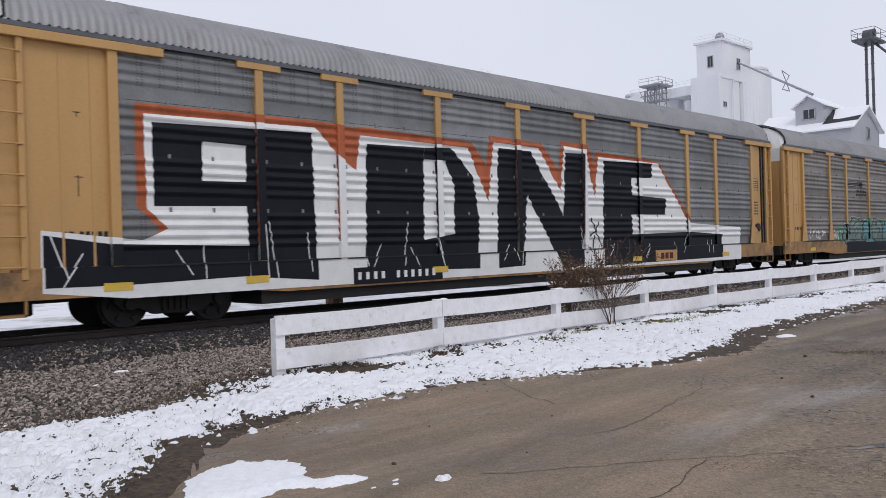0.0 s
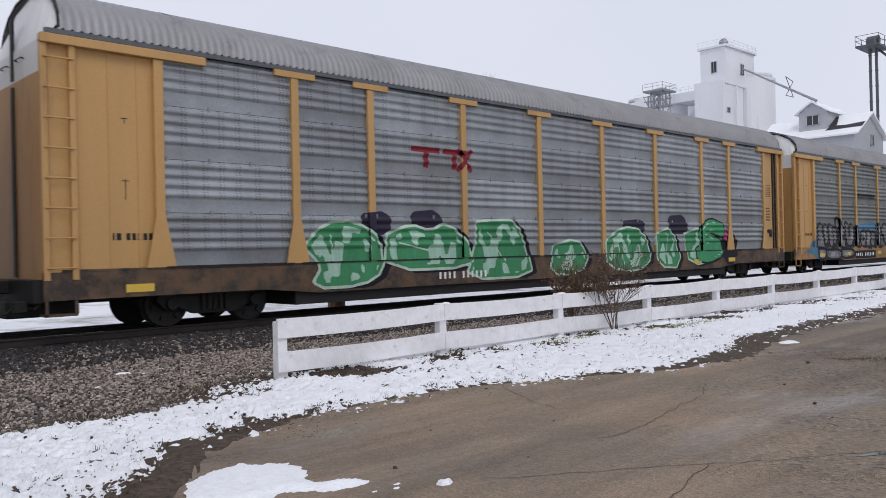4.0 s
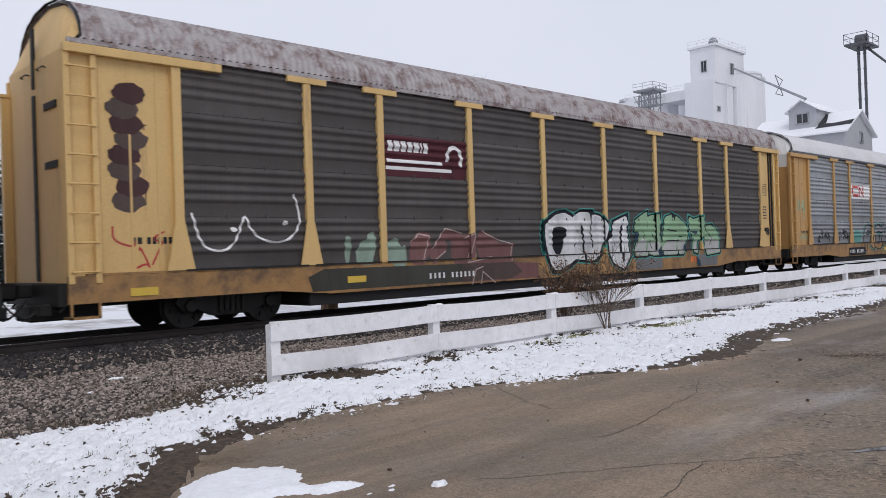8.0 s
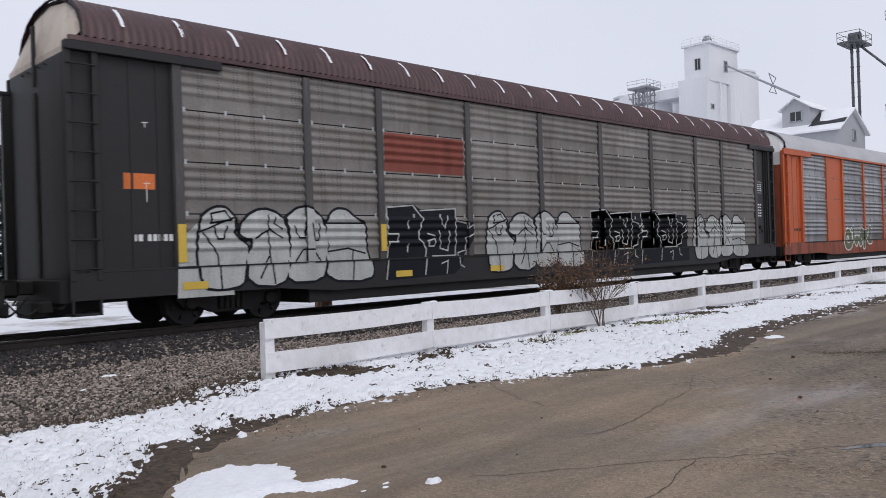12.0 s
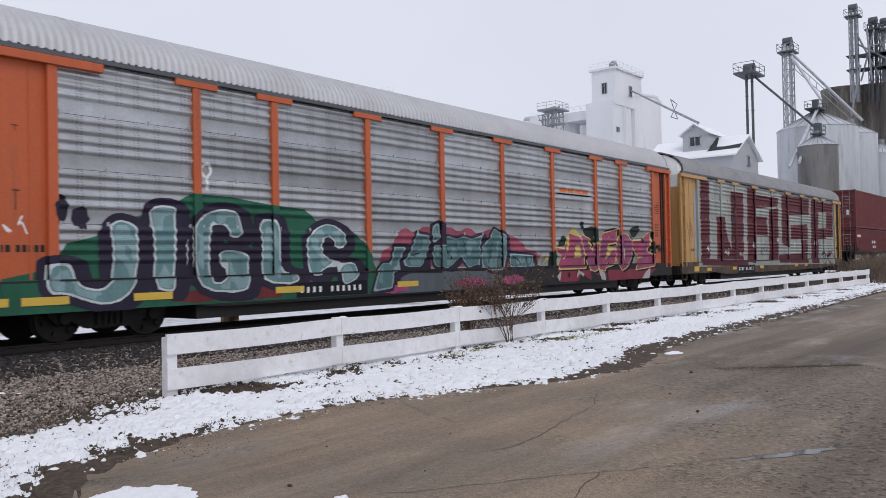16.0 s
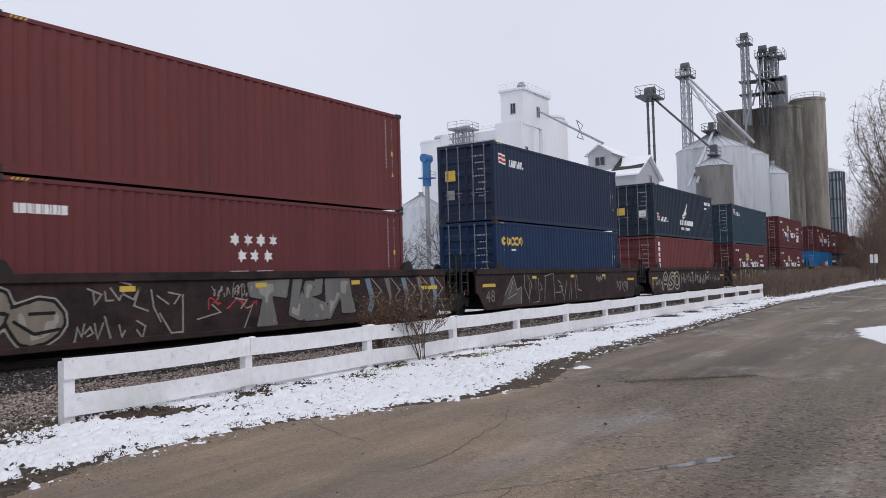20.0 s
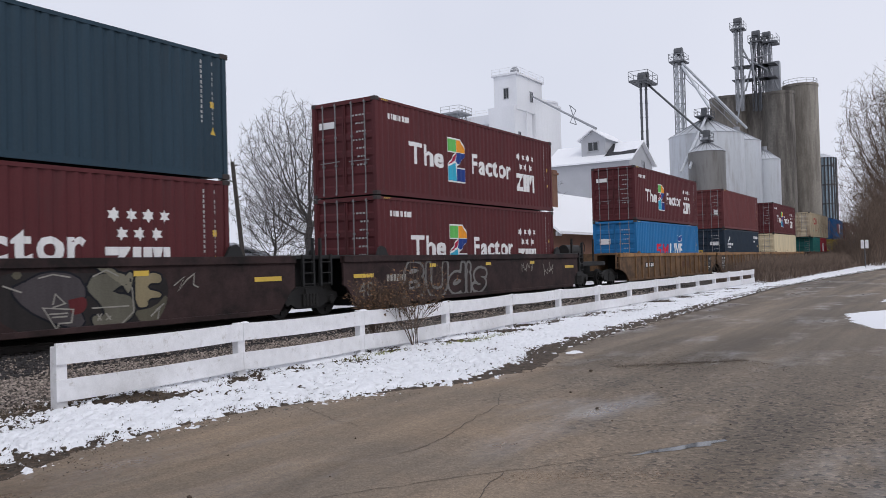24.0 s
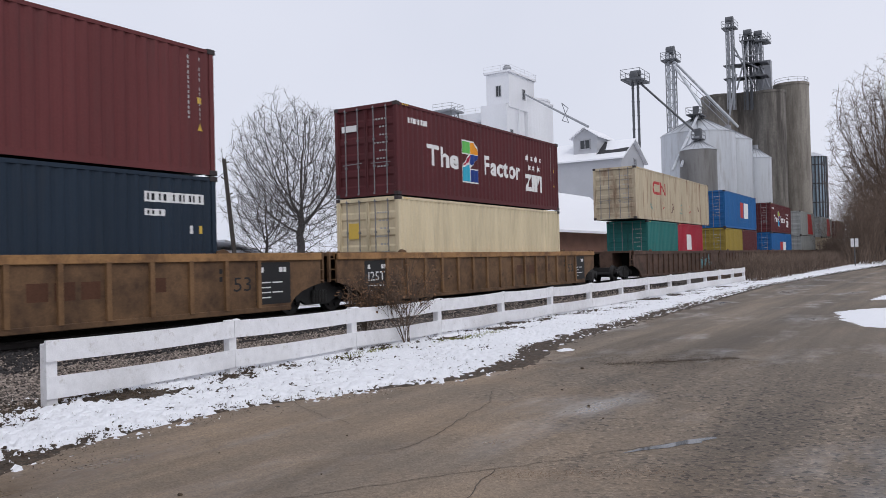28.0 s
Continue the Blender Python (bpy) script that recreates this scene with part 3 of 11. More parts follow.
def stones_mesh(name, count, region, size, seed, height):
    """Many small broken stones as one mesh."""
    rng = np.random.default_rng(seed)
    base = np.array([(-1, -1, -1), (1, -1, -1), (1, 1, -1), (-1, 1, -1), (-0.7, -0.7, 0.9), (0.8, -0.6, 0.8), (0.6, 0.7, 1.0), (-0.6, 0.8, 0.7)], float) * 0.6
    faces = np.array([(4, 5, 6, 7), (0, 1, 5, 4), (1, 2, 6, 5), (2, 3, 7, 6), (3, 0, 4, 7)])
    verts, polys = [], []
    for i in range(count):
        x, y = region(rng)
        s = size * rng.uniform(0.5, 1.35)
        v = base * (1 + 0.35 * rng.uniform(-1, 1, base.shape)) * s * np.array([rng.uniform(0.8, 1.4), rng.uniform(0.7, 1.1), rng.uniform(0.5, 0.9)])
        a, b = rng.uniform(0, 6.28), rng.uniform(-0.5, 0.5)
        ca, sa, cb, sb = math.cos(a), math.sin(a), math.cos(b), math.sin(b)
        rot = np.array([[ca, -sa, 0], [sa, ca, 0], [0, 0, 1]]) @ np.array([[1, 0, 0], [0, cb, -sb], [0, sb, cb]])
        v = v @ rot.T + np.array([x, y, height(x, y) + 0.25 * s])
        polys.extend((faces + 8 * i).tolist())
        verts.append(v)
    me = bpy.data.meshes.new(name)
    me.from_pydata(np.concatenate(verts).tolist(), [], polys)
    me.update()
    return me


def build_track():
    # bed of grit with broken stones on it
    bm = bmesh.new()
    xs = spread(-40, 700, 0.9, 0.03)
    ys = [8.1, 8.6, 9.3, 10.0, 10.7, 11.4, 12.1, 12.8, 13.3, 13.8, 14.2, 15.33, 16.5, 17.0, 17.5, 18.2, 19.0, 20.0]
    sheet(bm, [[(x, y, bed(y) + 0.01 * mix_noise(x, y, 1.5)) for x in xs] for y in ys])
    ballast = tagged(part("ballast", bm, M["ballast_bed"], smooth=True), "bed of brown-grey crushed stone under the rails", "ballast", kind="structure")

    def near_zone(rng):
        x = rng.uniform(0.6, 15) if rng.random() < 0.7 else rng.uniform(15, 42)
        return x, rng.uniform(max(8.2, snow_back(x) - 0.35), 13.75)

    me = stones_mesh("ballast_stones", 62000, near_zone, 0.0235, 3, lambda x, y: bed(y))
    me.materials.append(M["stone"])
    tagged(new("ballast_stones", me), "loose crushed brown-grey ballast stones", "stones", kind="stuff")

    def mid_zone(rng):
        return rng.uniform(0.0, 40), rng.uniform(13.8, 17.6)

    me = stones_mesh("ballast_stones_between_rails", 5000, mid_zone, 0.04, 4, lambda x, y: bed(y))
    me.materials.append(M["stone"])
    tagged(new("ballast_stones_between_rails", me), "crushed stones between and beyond the rails", "stones", kind="stuff")

    # darker stones, densest close to the near rail
    def dark_zone(rng):
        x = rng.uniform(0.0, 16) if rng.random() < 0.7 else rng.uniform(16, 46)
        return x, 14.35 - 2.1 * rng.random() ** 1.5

    me = stones_mesh("oily_ballast_stones", 11000, dark_zone, 0.038, 7, lambda x, y: bed(y) + 0.012)
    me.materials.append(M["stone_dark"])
    tagged(new("oily_ballast_stones", me), "dark stones beside the rail", "stones", kind="stuff")
    # near-black sheet laid over the bed, under and beside the rails
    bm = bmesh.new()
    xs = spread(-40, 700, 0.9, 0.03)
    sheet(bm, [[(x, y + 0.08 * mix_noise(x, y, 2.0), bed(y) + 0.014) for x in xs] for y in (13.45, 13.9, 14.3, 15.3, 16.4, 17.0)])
    tagged(part("oily_bed", bm, M["ballast_dark"], smooth=True), "near-black grit under and beside the rails", "ballast", kind="structure")

    # ties, each a piece, shared mesh
    bm = bmesh.new()
    box(bm, -0.115, 0.115, -1.3, 1.3, -0.17, 0.0, bevel=0.012)
    t0 = part("tie", bm, M["tie"], ballast)
    t0.location = (-5, TRACK_Y, 0.205)
    for i in range(1, 200):
        o = new("tie", t0.data)
        o.parent = ballast
        o.location = (-5 + 0.54 * i, TRACK_Y, 0.205)
    # rails
    for side in (-1, 1):
        y = TRACK_Y + side * 0.755
        rail = thing("rail", "dark rusted steel rail with a bright worn head", "rail", "rails", "structure")
        prof = [(-0.075, 0.205), (0.075, 0.205), (0.075, 0.222), (0.012, 0.235), (0.010, 0.325), (0.037, 0.335), (0.037, 0.366), (-0.037, 0.366), (-0.037, 0.335), (-0.010, 0.325), (-0.012, 0.235), (-0.075, 0.222)]
        bm = bmesh.new()
        sheet(bm, [[(x, y + a, b) for a, b in prof + prof[:1]] for x in (-60, 60, 300, 800)])
        part("rail_web", bm, M["rail_side"], rail)
        bm = bmesh.new()
        sheet(bm, [[(x, y + a, 0.367 + b) for a, b in ((-0.03, 0), (0, 0.003), (0.03, 0))] for x in (-60, 60, 300, 800)])
        part("rail_head", bm, M["rail_top"], rail, "bright worn running surface")


def build_edge_grit():
    """Pebbles and crumbs of soil where the verge runs out on the asphalt."""
    def edge(rng):
        x = rng.uniform(0.3, 9) if rng.random() < 0.6 else rng.uniform(9, 20)
        lap = 0.25 + 0.8 * math.exp(-((x - 2.4) / 2.0) ** 2) + 0.5 * math.exp(-((x - 11.5) / 3.0) ** 2)
        while mix_noise(x, 7.0, 1.3) < rng.uniform(-0.5, 0.35):
            x = rng.uniform(0.3, 20)
        return x, road_edge(x) + 0.15 - lap * 1.5 * rng.random() ** 1.8

    for name, mat, count, size, seed, label in (("edge_grit", "dirt", 1700, 0.006, 51, "crumbs of dark soil along the edge of the asphalt"), ("edge_pebbles", "stone", 900, 0.008, 52, "small pebbles along the edge of the asphalt")):
        me = stones_mesh(name, count, edge, size, seed, lambda x, y: 0.003)
        me.materials.append(M[mat])
        tagged(new(name, me), label, "grit", kind="stuff")

    def joint(rng):
        # crumbs gathered along the broken joint across the road
        f, s = rng.random(), rng.normal(0, 0.03 + 0.7 * rng.random() ** 2)
        return 11.9 + 1.5 * f + 0.9 * s, 4.5 - 1.7 * f ** 0.9 + s

    def weedy(rng):
        f = rng.random()
        return 5.45 + 0.75 * f + rng.normal(0, 0.09), 3.05 - 1.25 * f + rng.normal(0, 0.06 + 0.15 * rng.random())

    me = stones_mesh("crack_litter", 1500, weedy, 0.0024, 54, lambda x, y: 0.002)
    me.materials.append(M["rust_leaf"])
    tagged(new("crack_litter", me), "rust-brown litter gathered along a crack", "litter", kind="stuff")
    me = stones_mesh("joint_crumbs", 3200, joint, 0.0055, 53, lambda x, y: 0.003)
    me.materials.append(M["dirt"])
    tagged(new("joint_crumbs", me), "crumbs of soil and leaves along a broken road joint", "grit", kind="stuff")


FENCE = [(5.78 + 3.03 * k, 9.22 + 0.028 * k) for k in range(15)]


def build_fence():
    """White two-rail board fence: posts with boards nailed to the road side."""
    fence = thing("fence", "low white-painted two-board wooden fence beside the railway", "fence")
    rnd = random.Random(2)
    for k, (x, y) in enumerate(FENCE):
        bm = bmesh.new()
        w = 0.075
        z = rise(x)
        x += 0.06 if k == 0 else 0
        box(bm, x - w, x + w, y, y + 0.13, -0.25 + z, 0.80 + z + (rnd.uniform(-0.01, 0.03) if k else -0.03), bevel=0.008)
        part("post", bm, M["fence"], fence)
    dz = [[rnd.uniform(-0.012, 0.012) for _ in FENCE] for _ in range(2)]
    for lvl, (z0, z1) in enumerate(((0.10, 0.365), (0.565, 0.825))):
        for k in range(14):
            (xa, ya), (xb, yb) = FENCE[k], FENCE[k + 1]
            za, zb = rise(xa) + dz[lvl][k], rise(xb) + dz[lvl][k + 1]
            xa += 0.004 - (0.04 if k == 0 else 0)
            xb -= 0.004
            bm = bmesh.new()
            n = 8
            rows = []
            for i in range(n + 1):
                f = i / n
                px, py = xa + (xb - xa) * f, ya + (yb - ya) * f - 0.001
                sag = -0.018 * math.sin(math.pi * f) + (za + (zb - za) * f)
                w1 = 0.004 * mix_noise(px, lvl, 3.0)
                ring = [(px, py - 0.038, z0 + sag + w1), (px, py, z0 + sag + w1), (px, py, z1 + sag - w1), (px, py - 0.038, z1 + sag - w1)]
                rows.append(ring + ring[:1])
            sheet(bm, rows)
            bmesh.ops.remove_doubles(bm, verts=bm.verts, dist=1e-5)
            bmesh.ops.holes_fill(bm, edges=[e for e in bm.edges if e.is_boundary])
            part("board", bm, M["fence"], fence)
    # snow caught on the top edges
    for k, (x, y) in enumerate(FENCE):
        if k:
            bm = bmesh.new()
            vs = bmesh.ops.create_icosphere(bm, subdivisions=2, radius=1, matrix=Matrix.LocRotScale((x + rnd.uniform(-0.05, 0.1), y + 0.03, 0.815 + rise(x)), None, (rnd.uniform(0.06, 0.2), 0.06, rnd.uniform(0.015, 0.035))))["verts"]
            part("snow_cap", bm, M["snow"], fence, "little cap of snow on the post", True)


# ---- the train ----
# Local space of a car: x from its left end, y = 0 on the centre line (the road side is negative), z = 0 on the rail head.
MOVERS = []
SEEN_TO = 560.0


def gone(t):
    """How far the train has run by t seconds: 14.15 m/s at first, gathering speed to 15.15 m/s."""
    if t <= 8:
        return 14.15 * t
    if t <= 23:
        return 14.15 * t + 0.5 * (1.0 / 15) * (t - 8) ** 2
    if t <= 26.5:
        return gone(23) + 15.15 * (t - 23)
    return gone(26.5) + 14.9 * (t - 26.5)


def on_train(ob, s, z=0.0):
    ob.matrix_basis = pose(s, TRACK_Y, RAIL_Z + z)
    MOVERS.append((ob, s, z))
    return ob


Z_PANEL, Z_EAVE = 1.13, 4.97
POSTS = (1.85, 4.70, 6.65, 9.52, 12.40, 15.27, 18.13, 21.05, 23.00, 25.78)
CAR_LEN, CAR_END = 27.45, -0.12


def wave(z):
    """How far the ribbed side sheet stands out at height z."""
    u = (z - Z_PANEL) % 0.96
    if u < 0.24:
        return 0.0
    return 0.023 * (1 - math.cos(2 * math.pi * (u - 0.24) / 0.18))


WAVE_Z = sorted({round(Z_PANEL + 0.96 * j + 0.24 + 0.18 * (k + f), 4) for j in range(4) for k in range(4) for f in (0, 0.17, 0.33, 0.5, 0.67, 0.83)} | {round(Z_PANEL + 0.96 * j, 4) for j in range(4)} | {Z_EAVE})
GLYPHS = {}


def glyph(ch, fat=0.0):
    """A letter of the built-in font as flat triangles, one unit high."""
    key = (ch, fat)
    if key not in GLYPHS:
        cu = bpy.data.curves.new("letter", "FONT")
        cu.body, cu.offset, cu.resolution_u, cu.fill_mode = ch, fat, 3, "FRONT"
        ob = new("letter", cu)
        me = bpy.data.meshes.new_from_object(ob.evaluated_get(bpy.context.evaluated_depsgraph_get()))
        me.calc_loop_triangles()
        vs = [tuple(v.co) for v in me.vertices]
        GLYPHS[key] = ([tuple((vs[i][0], vs[i][1]) for i in t.vertices) for t in me.loop_triangles],
                       (min((v[0] for v in vs), default=0), max((v[0] for v in vs), default=0.3)))
        bpy.data.objects.remove(ob)
        bpy.data.meshes.remove(me)
        bpy.data.curves.remove(cu)
    return GLYPHS[key]


def word(text, x, z, height, width=None, fat=0.0, slant=0.0, jitter=0.0, seed=1, wob=0.0, overlap=0.0, low=0.54):
    """Triangles of a word set from x at the foot line z; width stretches it; jitter shakes the letters."""
    rnd = random.Random(seed)
    pieces, pen = [], 0.0
    for ch in text:
        if ch == " ":
            pen += 0.3
            continue
        tris, (a, b) = glyph(ch, fat)
        plain = glyph(ch, 0.0)[1]
        pieces.append((tris, pen - plain[0], plain[1] - plain[0], rnd.uniform(-1, 1), rnd.uniform(-1, 1), rnd.uniform(-1, 1)))
        pen += (plain[1] - plain[0]) + 0.12 - overlap
    total = max(pen - 0.12 + overlap, 0.1)
    k = (width / total) if width else height / 0.72
    h = height / 0.72
    out = []
    for tris, off, w, r1, r2, r3 in pieces:
        for t in tris:
            q = []
            for gx, gz in t:
                cx, cz = off + w / 2, 0.36
                px, pz = gx + off - cx, gz - cz
                a = jitter * 0.22 * r1
                px, pz = px * math.cos(a) - pz * math.sin(a), px * math.sin(a) + pz * math.cos(a)
                px, pz = px * (1 + 0.15 * jitter * r3) + cx, pz * (1 + 0.2 * jitter * r3) + cz + jitter * 0.12 * r2
                X, Z = x + (px + slant * pz) * k, z + pz * h
                if wob:
                    X += wob * noise.noise(Vector((X * 1.6, Z * 1.6, seed)))
                    Z += wob * noise.noise(Vector((X * 1.6, Z * 1.6, seed + 9)))
                q.append((X, max(Z, low)))
            out.append(tuple(q))
    return out


def blob(cx, cz, rx, rz, seed=1, n=28, rough=0.18):
    """An uneven sprayed patch."""
    pts = []
    for i in range(n):
        a = 2 * math.pi * i / n
        k = 1 + rough * noise.noise(Vector((2.2 * math.cos(a) + seed * 3.7, 2.2 * math.sin(a), seed))) * 2
        pts.append((cx + rx * k * math.cos(a), cz + rz * k * math.sin(a)))
    return [tuple(pts)]


def line(points, w):
    """A stroke of the can or brush: a ribbon with mitred joints."""
    pts = [Vector(points[0])]
    for q in points[1:]:
        if (Vector(q) - pts[-1]).length > 1e-4:
            pts.append(Vector(q))
    if len(pts) < 2:
        return []
    ways = [(b - a).normalized() for a, b in zip(pts, pts[1:])]
    closed = (pts[0] - pts[-1]).length < 1e-3
    left, right = [], []
    for i, p in enumerate(pts):
        u = ways[i - 1] if i else (ways[-1] if closed else ways[0])
        v = ways[i] if i < len(ways) else (ways[0] if closed else ways[-1])
        m = u + v
        m = m.normalized() if m.length > 0.2 else v
        k = w / 2 / max(0.55, m.dot(v))
        n = Vector((-m.y, m.x)) * k
        e = -ways[0] * w * 0.3 if i == 0 and not closed else ways[-1] * w * 0.3 if i == len(pts) - 1 and not closed else Vector((0, 0))
        left.append(tuple(p + n + e))
        right.append(tuple(p - n + e))
    return [(left[i], right[i], right[i + 1], left[i + 1]) for i in range(len(pts) - 1)]


def rect(x0, z0, x1, z1):
    return [((x0, z0), (x1, z0), (x1, z1), (x0, z1))]


def clusters(polys):
    """Groups of shapes whose bounds touch, so that each letter, bar or star is a piece of its own."""
    bounds = [(min(q[0] for q in p), max(q[0] for q in p), min(q[1] for q in p), max(q[1] for q in p)) for p in polys]
    groups = []
    for p, b in zip(polys, bounds):
        hit = [g for g in groups if any(b[0] <= c[1] + 1e-4 and c[0] <= b[1] + 1e-4 and b[2] <= c[3] + 1e-4 and c[2] <= b[3] + 1e-4 for c in g[1])]
        joined = ([p], [b])
        for g in hit:
            joined[0].extend(g[0])
            joined[1].extend(g[1])
            groups.remove(g)
        groups.append(joined)
    return [g[0] for g in groups]


def decal(parent, name, polys, material, depth, xcuts=(), zcuts=(), label=""):
    if len(polys) > 600:
        return decal_piece(parent, name, polys, material, depth, xcuts, zcuts, label)
    groups = clusters(polys)
    if len(groups) > 30:
        return tagged(decal_piece(parent, name, polys, material, depth, xcuts, zcuts, label), label, kind="stuff")
    for g in groups:
        ob = decal_piece(parent, name, g, material, depth, xcuts, zcuts, label)
    return ob


def decal_piece(parent, name, polys, material, depth, xcuts=(), zcuts=(), label=""):
    """Paint lying on a ribbed side: the flat shapes are cut along the ribs and laid on them. depth(x, z, cx, cz) gives y."""
    bm = bmesh.new()
    for p in polys:
        try:
            bm.faces.new([bm.verts.new((x, 0, z)) for x, z in p])
        except ValueError:
            pass
    bm.normal_update()
    big = [f for f in bm.faces if len(f.verts) > 4]
    if big:
        bmesh.ops.triangulate(bm, faces=big)
    x0, x1 = min(v.co.x for v in bm.verts), max(v.co.x for v in bm.verts)
    z0, z1 = min(v.co.z for v in bm.verts), max(v.co.z for v in bm.verts)
    for c in xcuts:
        if x0 < c < x1:
            bmesh.ops.bisect_plane(bm, geom=bm.verts[:] + bm.edges[:] + bm.faces[:], plane_co=(c, 0, 0), plane_no=(1, 0, 0))
    for c in zcuts:
        if z0 < c < z1:
            bmesh.ops.bisect_plane(bm, geom=bm.verts[:] + bm.edges[:] + bm.faces[:], plane_co=(0, 0, c), plane_no=(0, 0, 1))
    bm.normal_update()
    verts, faces = [], []
    for f in bm.faces:
        if f.calc_area() < 1e-7:
            continue
        c = f.calc_center_median()
        i = len(verts)
        if xcuts is POST_CUTS:
            post_sides(verts, faces, [(v.co.x, v.co.z) for v in f.verts], c.x, c.z, depth)
            i = len(verts)
        verts.extend((v.co.x, depth(v.co.x, v.co.z, c.x, c.z), v.co.z) for v in f.verts)
        loop = list(range(i, len(verts)))
        if f.normal.y > 0:
            loop.reverse()
        faces.append(loop)
    bm.free()
    me = bpy.data.meshes.new(name)
    me.from_pydata(verts, [], faces)
    me.update()
    me.materials.append(material)
    ob = new(name, me)
    ob.parent = parent
    return tagged(ob, label) if label else ob


POST_CUTS = sorted([p + d for p in POSTS for d in (-0.09, 0.09)])


def on_side(layer):
    """Depth of paint on the side of a closed car: on posts, end sheets, sill or ribs."""
    def depth(x, z, cx, cz):
        lift = 0.004 + 0.0035 * layer
        if cz < Z_PANEL:
            return -1.53 - lift
        for p in POSTS:
            if abs(cx - p) < 0.09:
                return -1.552 - lift
        if cx < POSTS[0] or cx > POSTS[-1]:
            return -1.45 - lift
        return -1.47 - wave(z) - lift
    return depth


def post_sides(verts, faces, poly, cx, cz, depth):
    """Carry paint that lies on a post round its two flanks."""
    if cz < Z_PANEL or not any(abs(cx - p) < 0.09 for p in POSTS):
        return
    for (ax, az), (bx, bz) in zip(poly, poly[1:] + poly[:1]):
        if abs(ax - bx) < 1e-4 and any(abs(abs(ax - p) - 0.09) < 2e-3 for p in POSTS):
            b, y = len(verts), depth(ax, az, cx, cz)
            verts.extend([(ax, y, az), (ax, y, bz), (ax, -1.462, bz), (ax, -1.462, az)])
            faces.append((b, b + 1, b + 2, b + 3))


def spray(car, name, polys, material, layer, label="spray paint"):
    return decal(car, name, polys, material, on_side(layer), POST_CUTS, [Z_PANEL] + WAVE_Z, label=label)


STROKES = {  # graffiti letters: relative width, then strokes through points of a ten by ten grid (X is ten)
    "A": (0.90, "00 28 5X 88 X0/24 84"),
    "B": (0.80, "00 0X 6X 98 66 06/66 X3 70 00"),
    "C": (0.80, "X8 6X 28 05 22 60 X2"),
    "D": (0.90, "00 0X 6X X8 X4 70 00"),
    "E": (0.75, "X9 4X 08 02 40 X1/05 85"),
    "F": (0.70, "00 0X XX/06 76"),
    "G": (0.85, "X8 8X 3X 07 02 40 90 X4 54"),
    "I": (0.20, "50 5X"),
    "J": (0.85, "02 20 60 92 9X"),
    "K": (0.80, "00 0X/9X 04 X0"),
    "L": (0.60, "0X 01 X0"),
    "M": (1.1, "00 1X 54 9X X0"),
    "N": (0.90, "00 0X X0 XX"),
    "O": (0.85, "5X 18 04 20 80 X4 98 5X"),
    "P": (0.75, "00 0X 6X X8 65 05"),
    "R": (0.85, "00 0X 6X X8 65 05/45 X0"),
    "S": (0.75, "X9 5X 18 26 84 X2 50 01"),
    "T": (0.80, "0X XX/5X 50"),
    "U": (0.85, "0X 03 20 80 X3 XX"),
    "V": (0.85, "0X 40 XX"),
    "W": (1.1, "0X 20 56 80 XX"),
    "Z": (0.80, "0X XX 00 X0"),
    "d": (0.70, "X0 XX/X5 56 04 11 50 X2"),
    "i": (0.20, "50 56/59 5X"),
    "s": (0.60, "X6 57 16 24 83 X2 50 01"),
}


def strokes(c):
    """Centre lines of a letter in a unit box."""
    return [[("0123456789X".index(p[0]) / 10, "0123456789X".index(p[1]) / 10) for p in part_.split()] for part_ in STROKES[c][1].split("/")]


def soften(pts, times=1):
    for _ in range(times):
        out = [pts[0]]
        for a, b in zip(pts, pts[1:]):
            out += [(a[0] * 0.75 + b[0] * 0.25, a[1] * 0.75 + b[1] * 0.25), (a[0] * 0.25 + b[0] * 0.75, a[1] * 0.25 + b[1] * 0.75)]
        pts = out + [pts[-1]]
    return pts


def bubble(text, x, z, h, w, thick, slant=0.0, jitter=0.5, seed=1, sharp=False):
    """Distance field of fat rounded letters: below zero inside the paint."""
    rnd = random.Random(seed)
    unit = h - thick
    gaps = thick * 0.92
    wide = sum(STROKES[c][0] for c in text)
    k = max(0.05, (w - gaps * len(text)) / wide)
    pen, segs = x + thick / 2, []
    for c in text:
        cw, lines = STROKES[c][0], strokes(c)
        lift, grow, tilt = jitter * rnd.uniform(-0.10, 0.12) * h, 1 + jitter * rnd.uniform(-0.16, 0.14), jitter * rnd.uniform(-0.14, 0.14)
        for pts in lines:
            pts = pts if sharp else soften(pts)
            q = [(pen + (px * cw * k) + (slant + tilt) * (pz - 0.5) * unit, z + thick / 2 + pz * unit * grow + max(0.0, lift)) for px, pz in pts]
            segs += list(zip(q, q[1:]))
        pen += cw * k + gaps

    def field(X, Z):
        X = X + 0.035 * np.sin(3.1 * Z + seed) + 0.02 * np.sin(7.3 * X + 2.0 * seed)
        Z = Z + 0.03 * np.sin(2.7 * X + 1.7 * seed)
        best = np.full(X.shape, 9.0)
        for (ax, az), (bx, bz) in segs:
            dx, dz = bx - ax, bz - az
            n = dx * dx + dz * dz + 1e-9
            f = np.clip(((X - ax) * dx + (Z - az) * dz) / n, 0, 1)
            ex, ez = np.abs(X - ax - f * dx), np.abs(Z - az - f * dz)
            best = np.minimum(best, np.maximum(np.maximum(ex, ez), 0.74 * (ex + ez)) if sharp else np.hypot(ex, ez))
        return best - thick / 2 * (1 + 0.12 * np.sin(2.3 * X + seed) * np.sin(3.1 * Z + 0.7 * seed))
    return field


